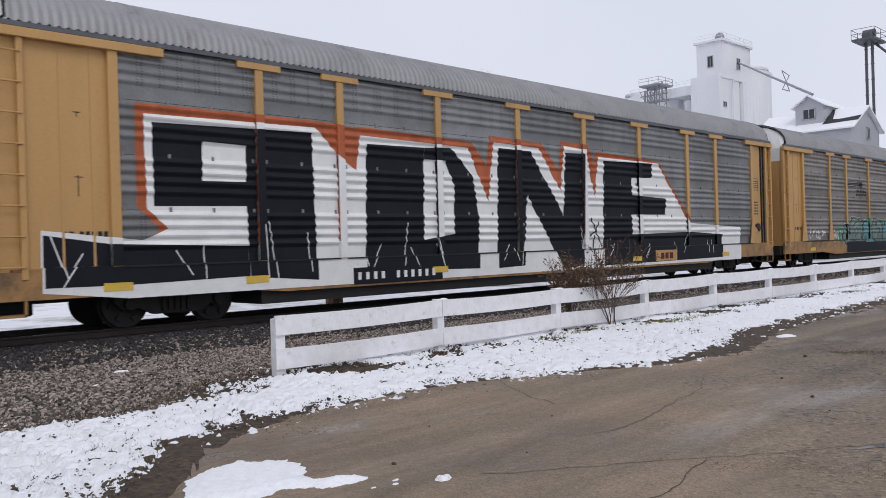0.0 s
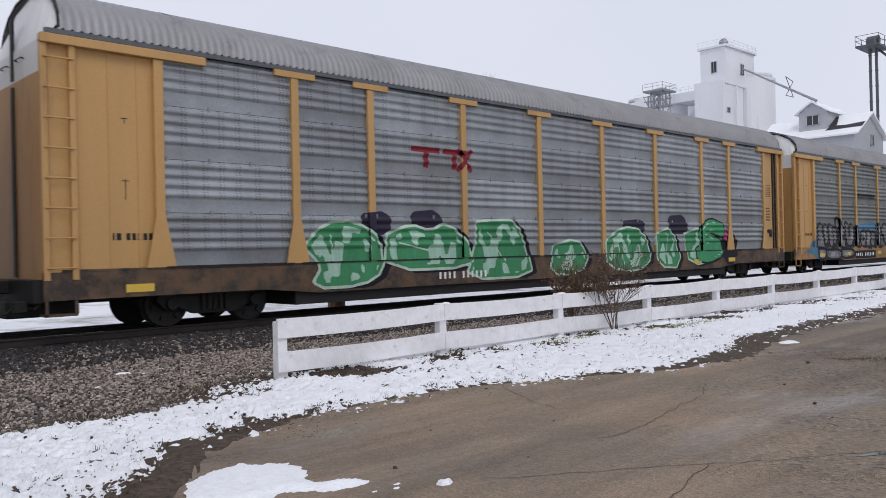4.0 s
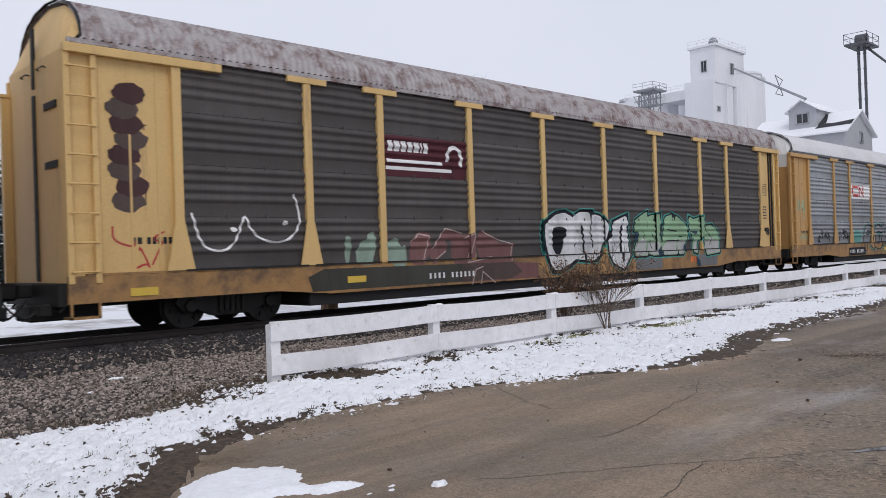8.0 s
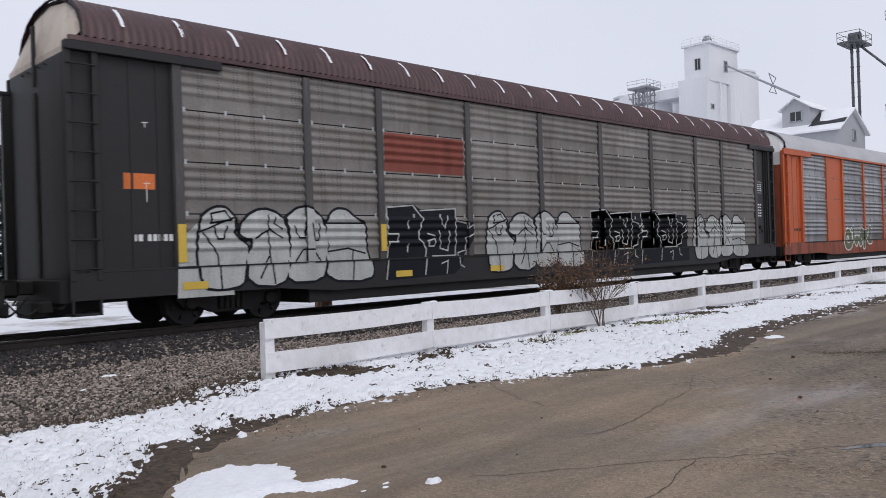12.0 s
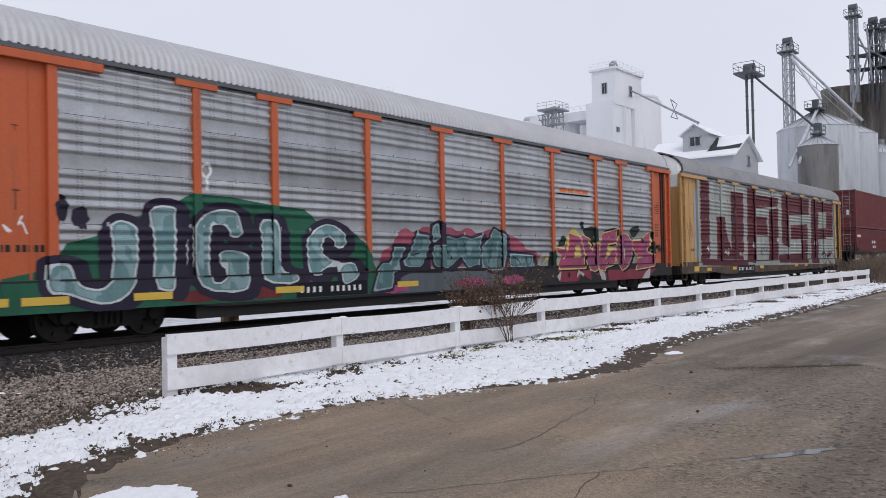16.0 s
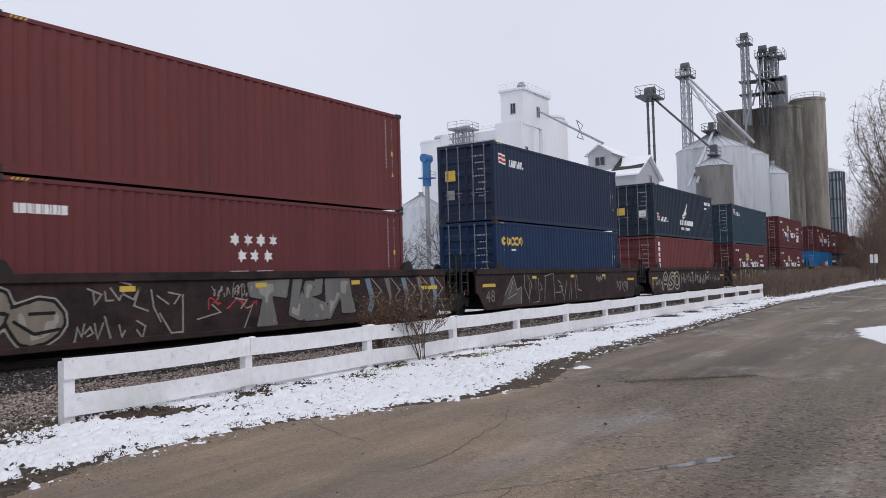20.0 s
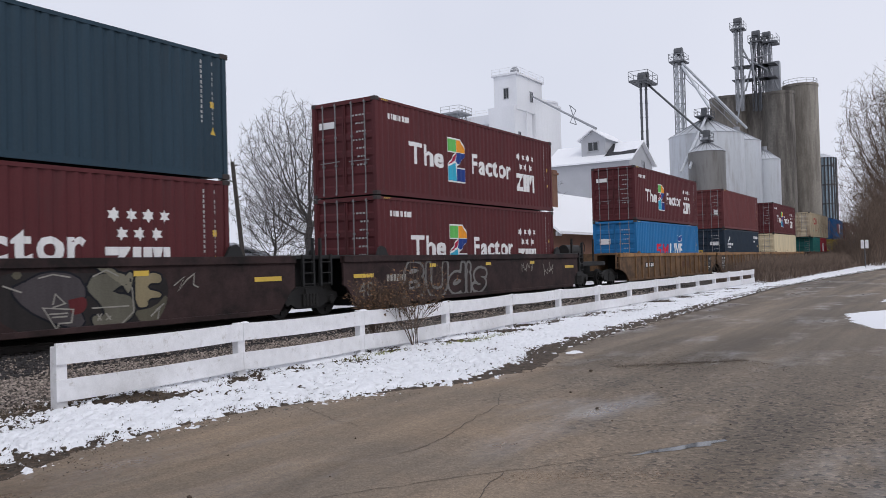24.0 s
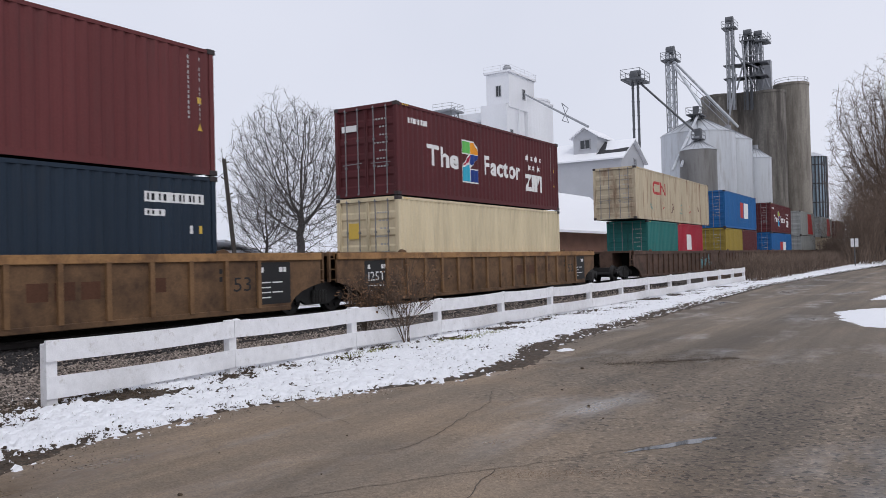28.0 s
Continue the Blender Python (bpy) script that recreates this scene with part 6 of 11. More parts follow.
def white_elevator():
    e = thing("grain_elevator", "tall white-painted concrete grain elevator with a headhouse", "grain elevator")
    bm = bmesh.new()
    box(bm, 142.9, 154.6, 72.0, 77.1, 32.0, 38.9)
    part("headhouse", bm, M["white_wall"], e)
    bm = bmesh.new()
    box(bm, 142.5, 155.0, 71.6, 77.5, 38.9, 39.3)
    part("headhouse_roof", bm, M["white_wall"], e)
    bm = bmesh.new()
    box(bm, 142.0, 150.0, 72.2, 78.0, 0, 32.6)
    part("work_house", bm, M["white_wall"], e)
    for x, y, r in ((155.5, 74.4, 5.0), (160.2, 75.8, 5.0), (147.0, 87.0, 4.2), (146.5, 94.5, 4.0), (158.0, 84.0, 4.0)):
        bm = bmesh.new()
        top = 35.0 if y < 78 else 31.2
        cyl(bm, x, y, r, 0, top, 48)
        cyl(bm, x, y, r + 0.15, top - 0.4, top, 48)
        part("silo", bm, M["white_wall"], e, smooth=False)
    bm = bmesh.new()
    box(bm, 143.2, 148.5, 78.0, 92.0, 29.8, 31.6)
    part("gallery", bm, M["white_wall"], e)
    window(e, 142.85, 142.85, 73.7, 74.9, 34.2, 36.4, "x")
    window(e, 148.7, 150.1, 71.95, 71.95, 34.2, 36.4, "y")
    window(e, 143.3, 144.6, 72.15, 72.15, 26.6, 27.6, "y")
    railing(e, [(142.6, 77.4), (142.6, 71.7), (154.9, 71.7), (154.9, 77.4)], 39.3, M["white_wall"])
    railing(e, [(143.0, 92.0), (143.0, 78.0)], 31.6, M["white_wall"], 1.0)
    bm = bmesh.new()
    cyl(bm, 147.2, 74.5, 0.9, 39.3, 40.6, 16)
    bmesh.ops.create_uvsphere(bm, u_segments=16, v_segments=8, radius=0.9, matrix=Matrix.Translation((147.2, 74.5, 40.6)))
    box(bm, 148.3, 150.0, 73.8, 75.0, 39.3, 40.5)
    part("roof_vent", bm, M["steel_mid"], e)
    bm = bmesh.new()
    for k in range(4):
        box(bm, 141.2, 141.45, 83.6 + 1.3 * k, 83.85 + 1.3 * k, 29.4, 32.9 - 0.4 * k)
        tube(bm, (141.3, 83.6 + 1.3 * k, 29.4), (141.3, 84.9 + 1.3 * k, 31.8), 0.08, n=5)
    tube(bm, (141.3, 82.5, 30.6), (141.3, 88.6, 30.6), 0.12, n=6)
    tube(bm, (141.3, 82.5, 31.6), (141.3, 88.6, 31.6), 0.08, n=6)
    box(bm, 140.6, 142.5, 83.0, 88.4, 29.2, 29.4)
    part("catwalk_gear", bm, M["steel_mid"], e)
    # steel stair tower beside the elevator
    q = polar(59.0, 150)
    tower = thing("lattice_tower", "grey steel lattice stair tower with a platform on top", "tower")
    bm = bmesh.new()
    lattice(bm, q.x, q.y, 2.4, 0.0, 29.2, 0.16, 2.4)
    part("mast", bm, M["steel_mid"], tower)
    bm = bmesh.new()
    box(bm, q.x - 2.6, q.x + 2.0, q.y - 2.0, q.y + 2.0, 29.2, 29.5)
    part("platform", bm, M["steel_mid"], tower)
    for z in (12.0, 20.5):
        bm = bmesh.new()
        box(bm, q.x - 1.6, q.x + 1.6, q.y - 1.6, q.y + 1.6, z, z + 0.2)
        part("landing", bm, M["steel_mid"], tower)
    railing(tower, [(q.x - 2.6, q.y + 2.0), (q.x - 2.6, q.y - 2.0), (q.x + 2.0, q.y - 2.0), (q.x + 2.0, q.y + 2.0)], 29.5, M["steel_mid"], 1.1)
    bm = bmesh.new()
    tube(bm, (146.3, 71.6, 0), (146.3, 71.6, 32), 0.16, n=8)
    tube(bm, (150.2, 71.5, 3), (150.2, 71.5, 32), 0.10, n=8)
    part("downpipe", bm, M["white_wall"], e)
    # detached round bin further along
    p = polar(57.85, 176)
    b = thing("grain_bin", "white concrete round bin beside the elevator", "grain bin")
    bm = bmesh.new()
    cyl(bm, p.x, p.y, 2.9, 0, 32.6, 40)
    cyl(bm, p.x, p.y, 3.05, 32.2, 32.7, 40)
    part("bin_wall", bm, M["white_wall"], b)


def wooden_elevator():
    """Old timber elevator house: ridge away from the railway, gable to the road, cupola on the roof."""
    x0, x1, y0, y1 = 99.0, 108.2, 34.3, 46.0
    ze, zr = 14.4, 17.0
    h = thing("elevator_house", "pale grey sided old elevator house with snowy gable roof and cupola", "building")
    bm = bmesh.new()
    xm = (x0 + x1) / 2
    prof = [(x0, 0), (x1, 0), (x1, ze), (xm, zr), (x0, ze)]
    a = [bm.verts.new((x, y0, z)) for x, z in prof]
    b = [bm.verts.new((x, y1, z)) for x, z in prof]
    bm.faces.new(a)
    bm.faces.new(b[::-1])
    for i in range(5):
        bm.faces.new((a[i], b[i], b[(i + 1) % 5], a[(i + 1) % 5]))
    part("wall", bm, M["siding"], h)
    for xa, za, xb, zb, nm, mt in ((x0 - 0.5, ze - 0.28, xm, zr, "roof", "snow"), (xm, zr, x1 + 0.5, ze - 0.28, "roof", "snow")):
        bm = bmesh.new()
        vs = [(xa, y0 - 0.5, za), (xb, y0 - 0.5, zb), (xb, y1, zb), (xa, y1, za)]
        lo = [bm.verts.new((x, y, z + 0.02)) for x, y, z in vs]
        hi = [bm.verts.new((x, y, z + 0.22)) for x, y, z in vs]
        bm.faces.new(hi)
        bm.faces.new(lo[::-1])
        for i in range(4):
            bm.faces.new((lo[i], lo[(i + 1) % 4], hi[(i + 1) % 4], hi[i]))
        part(nm, bm, [M[mt]], h, "snow-covered roof slope")
    slope = (zr - ze + 0.28) / (xm - x0 + 0.5)
    for strip in (((0.9, -0.45), (2.1, -0.45), (1.7, 1.6), (1.9, 3.5), (0.7, 3.6)), ((1.9, 2.7), (3.2, 3.0), (4.3, 3.3), (4.4, 3.6), (1.7, 3.6))):
        bm = bmesh.new()
        bm.faces.new([bm.verts.new((x0 + dx, y0 + dy, ze - 0.04 + slope * (dx + 0.5))) for dx, dy in strip])
        part("bare_shingles", bm, M["shingle"], h, "dark shingles where the snow slid off")
    # cupola with its own gable to the left
    cx0, cx1, cy0, cy1 = 100.3, 107.0, 37.9, 41.2
    bm = bmesh.new()
    ym = (cy0 + cy1) / 2
    prof = [(cy0, 15.0), (cy1, 15.0), (cy1, 17.6), (ym, 18.7), (cy0, 17.6)]
    a = [bm.verts.new((cx0, y, z)) for y, z in prof]
    b = [bm.verts.new((cx1, y, z)) for y, z in prof]
    bm.faces.new(a)
    bm.faces.new(b[::-1])
    for i in range(5):
        bm.faces.new((a[i], b[i], b[(i + 1) % 5], a[(i + 1) % 5]))
    part("cupola", bm, M["siding"], h)
    for s in (-1, 1):
        bm = bmesh.new()
        ye = cy0 - 0.4 if s < 0 else cy1 + 0.4
        vs = [(cx0 - 0.5, ye, 17.33), (cx1 + 0.4, ye, 17.33), (cx1 + 0.4, ym, 18.72), (cx0 - 0.5, ym, 18.72)]
        lo = [bm.verts.new((x, y, z)) for x, y, z in vs]
        hi = [bm.verts.new((x, y, z + 0.16)) for x, y, z in vs]
        bm.faces.new(hi)
        bm.faces.new(lo[::-1])
        for i in range(4):
            bm.faces.new((lo[i], lo[(i + 1) % 4], hi[(i + 1) % 4], hi[i]))
        part("cupola_roof", bm, M["snow"], h)
    window(h, cx0 - 0.03, cx0 - 0.03, ym - 0.75, ym + 0.75, 15.9, 17.2, "x")
    window(h, xm + 0.2, xm + 1.3, y0 - 0.05, y0 - 0.05, 13.2, 14.6, "y")
    # lower long wing to the left with a snowy roof
    w = thing("warehouse", "long pale grey sided warehouse with a snow-covered roof", "building")
    bm = bmesh.new()
    box(bm, 98.0, 112.0, 46.2, 62.0, 0, 11.4)
    part("wall", bm, M["siding"], w)
    bm = bmesh.new()
    vs = [(97.5, 46.1, 11.3), (97.5, 62.4, 11.3), (104.5, 62.4, 14.6), (104.5, 46.1, 14.6)]
    lo = [bm.verts.new(v) for v in vs]
    hi = [bm.verts.new((x, y, z + 0.22)) for x, y, z in vs]
    bm.faces.new(hi)
    bm.faces.new(lo[::-1])
    for i in range(4):
        bm.faces.new((lo[i], lo[(i + 1) % 4], hi[(i + 1) % 4], hi[i]))
    part("roof", bm, M["snow"], w)


def bin_(name, az, d, r, eave, peak, mat, label, rib=True, roof_mat="galv"):
    p = polar(az, d)
    b = thing(name, label, "grain bin", "grain bins beyond the railway")
    bm = bmesh.new()
    n = 48
    zs = []
    z = 0.0
    rows = []
    k = 0
    while z <= eave:
        rr = r + (0.014 if k % 2 else 0.0)
        rows.append([(p.x + rr * math.cos(2 * math.pi * i / n), p.y + rr * math.sin(2 * math.pi * i / n), z) for i in range(n + 1)])
        z += 0.42 if rib else eave / 4
        k += 1
    rows.append([(p.x + r * math.cos(2 * math.pi * i / n), p.y + r * math.sin(2 * math.pi * i / n), eave) for i in range(n + 1)])
    sheet(bm, rows)
    part("bin_wall", bm, M[mat], b, smooth=True)
    bm = bmesh.new()
    tube(bm, (p.x, p.y, eave), (p.x, p.y, peak), r + 0.12, 0.35, n=32, caps=True)
    roof = part("bin_roof", bm, M[roof_mat], b)
    bm = bmesh.new()
    for i in range(24):
        a = 2 * math.pi * i / 24
        bar(bm, (p.x + r * math.cos(a), p.y + r * math.sin(a), eave + 0.06), (p.x + 0.4 * math.cos(a), p.y + 0.4 * math.sin(a), peak + 0.05), 0.07)
    part("roof_rib", bm, M["steel_mid"], b)
    bm = bmesh.new()
    cyl(bm, p.x, p.y, 0.5, peak - 0.1, peak + 0.6, 16)
    part("roof_cap", bm, M["steel_mid"], b)
    return b


def leg_tower():
    p = polar(72.0, 120)
    t = thing("bucket_elevator", "dark steel twin-tube bucket elevator leg with a railed platform", "bucket elevator")
    bm = bmesh.new()
    r = Vector((math.cos(radians(72)), -math.sin(radians(72))))
    for s in (-0.36, 0.36):
        bm2 = bmesh.new()
        q = p + Vector((r.x * s, r.y * s, 0))
        box(bm2, q.x - 0.14, q.x + 0.14, q.y - 0.14, q.y + 0.14, 0, 27.4)
        for z in range(2, 27, 2):
            box(bm2, q.x - 0.18, q.x + 0.18, q.y - 0.18, q.y + 0.18, z, z + 0.12)
        part("leg_tube", bm2, M["steel_dark"], t)
    box(bm, p.x - 2.3, p.x + 2.3, p.y - 1.4, p.y + 1.4, 26.9, 27.15)
    part("platform", bm, M["steel_dark"], t)
    railing(t, [(p.x - 2.3, p.y + 1.4), (p.x - 2.3, p.y - 1.4), (p.x + 2.3, p.y - 1.4), (p.x + 2.3, p.y + 1.4), (p.x - 2.3, p.y + 1.4)], 27.15, M["steel_dark"], 1.25)
    bm = bmesh.new()
    box(bm, p.x - 1.0, p.x + 1.2, p.y - 0.6, p.y + 0.6, 27.15, 28.2, bevel=0.2)
    tube(bm, (p.x + 0.2, p.y - 0.7, 28.1), (p.x + 0.2, p.y + 0.7, 28.1), 0.55, n=16)
    part("leg_head", bm, M["steel_dark"], t)
    bm = bmesh.new()
    q = polar(75.9, 122, up(8.25, 122))
    tube(bm, (p.x + 1.0, p.y - 0.3, 27.0), q, 0.16, n=8)
    part("spout", bm, M["steel_dark"], t, "long slanting steel spout")


def spouts():
    sp = thing("spout_bridge", "thin steel spout running down from the headhouse to the old elevator", "spout")
    a, b = Vector((149.5, 72.0, 35.6)), polar(68.7, 108, up(9.1, 108))
    bm = bmesh.new()
    tube(bm, a, b, 0.17, n=8)
    part("spout_tube", bm, M["steel_mid"], sp)
    bm = bmesh.new()
    m = a.lerp(b, 0.74)
    for d in ((-1.2, 1.6), (1.2, 1.2)):
        tube(bm, m + Vector((d[0], 0, d[1])), m + Vector((-d[0], 0, -1.0)), 0.06, n=5)
    tube(bm, m + Vector((-1.2, 0, 1.6)), m + Vector((1.2, 0, 1.2)), 0.06, n=5)
    tube(bm, m + Vector((-1.2, 0, -1.0)), m + Vector((1.2, 0, -1.0)), 0.06, n=5)
    part("brace", bm, M["steel_mid"], sp)


def concrete_silos():
    e = thing("concrete_silos", "weathered grey-brown concrete silo group with steel gear on top", "silo")
    D = 172
    for az, d, r, top in ((77.5, 172, 3.6, 33.4), (79.2, 174, 3.9, 33.6), (80.55, 171, 3.0, 33.3), (81.9, 178, 3.3, 35.7), (81.1, 184, 3.4, 35.4), (78.4, 182, 3.8, 33.4)):
        p = polar(az, d)
        bm = bmesh.new()
        cyl(bm, p.x, p.y, r, 0, top, 44)
        cyl(bm, p.x, p.y, r + 0.12, top - 0.5, top, 44)
        part("silo", bm, M["tan_wall" if az > 81 else "grey_wall"], e)
    bm = bmesh.new()
    p = polar(80.3, 176)
    box(bm, p.x - 0.8, p.x + 0.8, p.y - 1.4, p.y + 1.4, 33, 40.6)
    part("penthouse", bm, M["steel_mid"], e)
    pr = polar(81.9, 178)
    railing(e, [(pr.x + 3.2 * math.cos(a), pr.y + 3.2 * math.sin(a)) for a in [2 * math.pi * k / 12 for k in range(13)]], 35.7, M["steel_mid"], 1.0)
    g = thing("bucket_elevator", "tall grey steel bucket elevator legs with platforms and spouts", "bucket elevator")
    for az, d, w, z1, mt in ((78.25, 168, 1.3, 47.0, "steel_mid"), (79.35, 170, 1.6, 44.6, "steel_dark"), (80.0, 171, 1.5, 44.4, "steel_mid")):
        p = polar(az, d)
        bm = bmesh.new()
        lattice(bm, p.x, p.y, w, 30.0, z1, 0.14, 2.0)
        part("mast", bm, M[mt], g)
        bm = bmesh.new()
        for s in (-0.3, 0.3):
            box(bm, p.x - 0.22 + s, p.x + 0.22 + s, p.y - 0.25 - s, p.y + 0.2 - s, 30, z1 + 0.6)
        part("leg_tube", bm, M[mt], g)
        bm = bmesh.new()
        box(bm, p.x - 1.3, p.x + 1.3, p.y - 1.3, p.y + 1.3, z1 - 1.2, z1 - 1.0)
        part("platform", bm, M["steel_dark"], g)
        railing(g, [(p.x - 1.3, p.y - 1.3), (p.x + 1.3, p.y - 1.3), (p.x + 1.3, p.y + 1.3), (p.x - 1.3, p.y + 1.3), (p.x - 1.3, p.y - 1.3)], z1 - 1.0, M["steel_dark"], 1.2)
        bm = bmesh.new()
        tube(bm, (p.x, p.y - 0.7, z1 + 0.6), (p.x, p.y + 0.7, z1 + 0.6), 0.7, n=14)
        part("leg_head", bm, M["steel_dark"], g)
    a = polar(80.2, 171)
    bm = bmesh.new()
    box(bm, a.x - 1.5, a.x + 2.2, a.y - 1.4, a.y + 1.4, 43.2, 43.5)
    part("platform", bm, M["steel_dark"], g)
    railing(g, [(a.x - 1.5, a.y - 1.4), (a.x + 2.2, a.y - 1.4), (a.x + 2.2, a.y + 1.4)], 43.5, M["steel_mid"], 1.3)
    bm = bmesh.new()
    for az in (78.25, 79.0, 79.7, 80.2):
        p = polar(az, 169)
        for z in (38.6, 36.0):
            bm = bmesh.new()
            box(bm, p.x - 1.6, p.x + 1.6, p.y - 1.1, p.y + 1.1, z, z + 0.15)
            part("catwalk", bm, M["steel_dark"], g)
    for a0, z0, a1, z1, dd in ((78.3, 43.5, 79.6, 34.5, 168), (79.4, 43.0, 78.6, 33.8, 168), (79.6, 42.5, 80.6, 34.0, 170), (78.35, 41.0, 80.0, 37.5, 168), (78.6, 36.0, 78.0, 27.0, 164), (79.0, 40, 80.2, 40.5, 168), (80.1, 43, 79.4, 34, 170), (79.0, 43, 79.2, 33.5, 167)):
        bm = bmesh.new()
        tube(bm, polar(a0, dd, z0), polar(a1, dd, z1), 0.16, n=6)
        part("spout", bm, M["steel_mid"], g)
    # leg over the big bin
    p = polar(74.4, 132)
    t = thing("bucket_elevator", "pale steel lattice bucket elevator over the large bin", "bucket elevator")
    bm = bmesh.new()
    lattice(bm, p.x, p.y, 1.3, 8.0, 33.6, 0.13, 1.9)
    part("mast", bm, M["steel_mid"], t)
    bm = bmesh.new()
    for s in (-0.28, 0.28):
        box(bm, p.x - 0.2 + s, p.x + 0.2 + s, p.y - 0.2 - s, p.y + 0.2 - s, 6, 34)
    part("leg_tube", bm, M["galv"], t)
    bm = bmesh.new()
    box(bm, p.x - 1.4, p.x + 1.4, p.y - 1.2, p.y + 1.2, 32.2, 32.4)
    part("platform", bm, M["steel_dark"], t)
    railing(t, [(p.x - 1.4, p.y - 1.2), (p.x + 1.4, p.y - 1.2), (p.x + 1.4, p.y + 1.2), (p.x - 1.4, p.y + 1.2), (p.x - 1.4, p.y - 1.2)], 32.4, M["steel_dark"], 1.1)
    bm = bmesh.new()
    tube(bm, (p.x, p.y - 0.6, 34), (p.x, p.y + 0.6, 34), 0.65, n=14)
    part("leg_head", bm, M["steel_dark"], t)
    for a0, z0, a1, z1, d1 in ((74.6, 32.0, 78.6, 22.4, 140), (74.6, 31.5, 76.3, 24.4, 130), (76.2, 24.0, 74.3, 13.0, 112), (76.0, 22.5, 74.9, 13.6, 112)):
        bm = bmesh.new()
        tube(bm, polar(a0, 131, z0), polar(a1, d1, z1), 0.2, n=8)
        part("spout", bm, M["galv"], t)
    bm = bmesh.new()
    a, b = polar(74.8, 131, 30.0), polar(78.0, 138, 22.8)
    for k in range(9):
        q = a.lerp(b, k / 8)
        bar(bm, q + Vector((0, 0, 0.4)), q + Vector((0, 0, -0.5)), 0.06)
    bar(bm, a + Vector((0, 0, 0.5)), b + Vector((0, 0, 0.5)), 0.07)
    bar(bm, a - Vector((0, 0, 0.5)), b - Vector((0, 0, 0.5)), 0.07)
    part("truss", bm, M["steel_mid"], t)
    for az, d, z, w in ((75.95, 130, 23.0, 1.8), (76.05, 115, 17.3, 1.1)):
        q = polar(az, d)
        tw = thing("bin_gear", "small dark steel head and platform on a bin roof", "machinery")
        bm = bmesh.new()
        box(bm, q.x - w, q.x + w, q.y - w * 0.6, q.y + w * 0.6, z, z + 0.15)
        box(bm, q.x - 0.4, q.x + 0.4, q.y - 0.4, q.y + 0.4, z - 0.5, z + 1.5)
        part("gear_box", bm, M["steel_dark"], tw)
        railing(tw, [(q.x - w, q.y - w * 0.6), (q.x + w, q.y - w * 0.6), (q.x + w, q.y + w * 0.6), (q.x - w, q.y + w * 0.6), (q.x - w, q.y - w * 0.6)], z + 0.15, M["steel_dark"], 1.0)
    # ribbed blue-grey bin beyond the silos
    p = polar(83.07, 190)
    b = thing("grain_bin", "slim bin with dark upright ribs and blue-grey sheets", "grain bin")
    bm = bmesh.new()
    cyl(bm, p.x, p.y, 2.6, 0, 21.8, 24)
    part("bin_wall", bm, paint("blue_grey_sheet", (0.30, 0.39, 0.47)), b)
    for i in range(24):
        bm = bmesh.new()
        a = 2 * math.pi * i / 24
        box(bm, p.x + 2.66 * math.cos(a) - 0.13, p.x + 2.66 * math.cos(a) + 0.13, p.y + 2.66 * math.sin(a) - 0.13, p.y + 2.66 * math.sin(a) + 0.13, 0, 21.9)
        part("rib", bm, M["steel_dark"], b)
    for z in (4, 8, 12, 16, 20):
        bm = bmesh.new()
        cyl(bm, p.x, p.y, 2.72, z, z + 0.25, 24)
        part("hoop", bm, M["steel_dark"], b)
    bm = bmesh.new()
    tube(bm, (p.x, p.y, 21.9), (p.x, p.y, 23.0), 2.9, 0.3, n=24)
    part("bin_roof", bm, M["galv"], b)


def blue_leg():
    p = polar(56.25, 150)
    t = thing("bucket_elevator", "blue-painted steel elevator leg head with a spout", "bucket elevator")
    bm = bmesh.new()
    box(bm, p.x - 0.3, p.x + 0.3, p.y - 0.3, p.y + 0.3, 0, 19.0)
    part("leg_tube", bm, M["steel_mid"], t, "grey lower tube")
    bm = bmesh.new()
    box(bm, p.x - 0.55, p.x + 0.55, p.y - 0.55, p.y + 0.55, 19.0, 24.2)
    part("upper_tube", bm, M["blue_steel"], t)
    bm = bmesh.new()
    box(bm, p.x - 1.2, p.x + 1.2, p.y - 1.2, p.y + 1.2, 20.4, 20.6)
    tube(bm, (p.x - 1.1, p.y, 24.2), (p.x + 1.1, p.y, 24.2), 0.8, n=14)
    part("leg_head", bm, M["blue_steel"], t)
    b = bin_("grain_bin", 55.8, 160, 5.2, 15.5, 18.4, "galv", "pale galvanised grain bin behind bare trees")
    railing(t, [(p.x - 1.2, p.y - 1.2), (p.x + 1.2, p.y - 1.2)], 20.6, M["steel_dark"], 1.0)


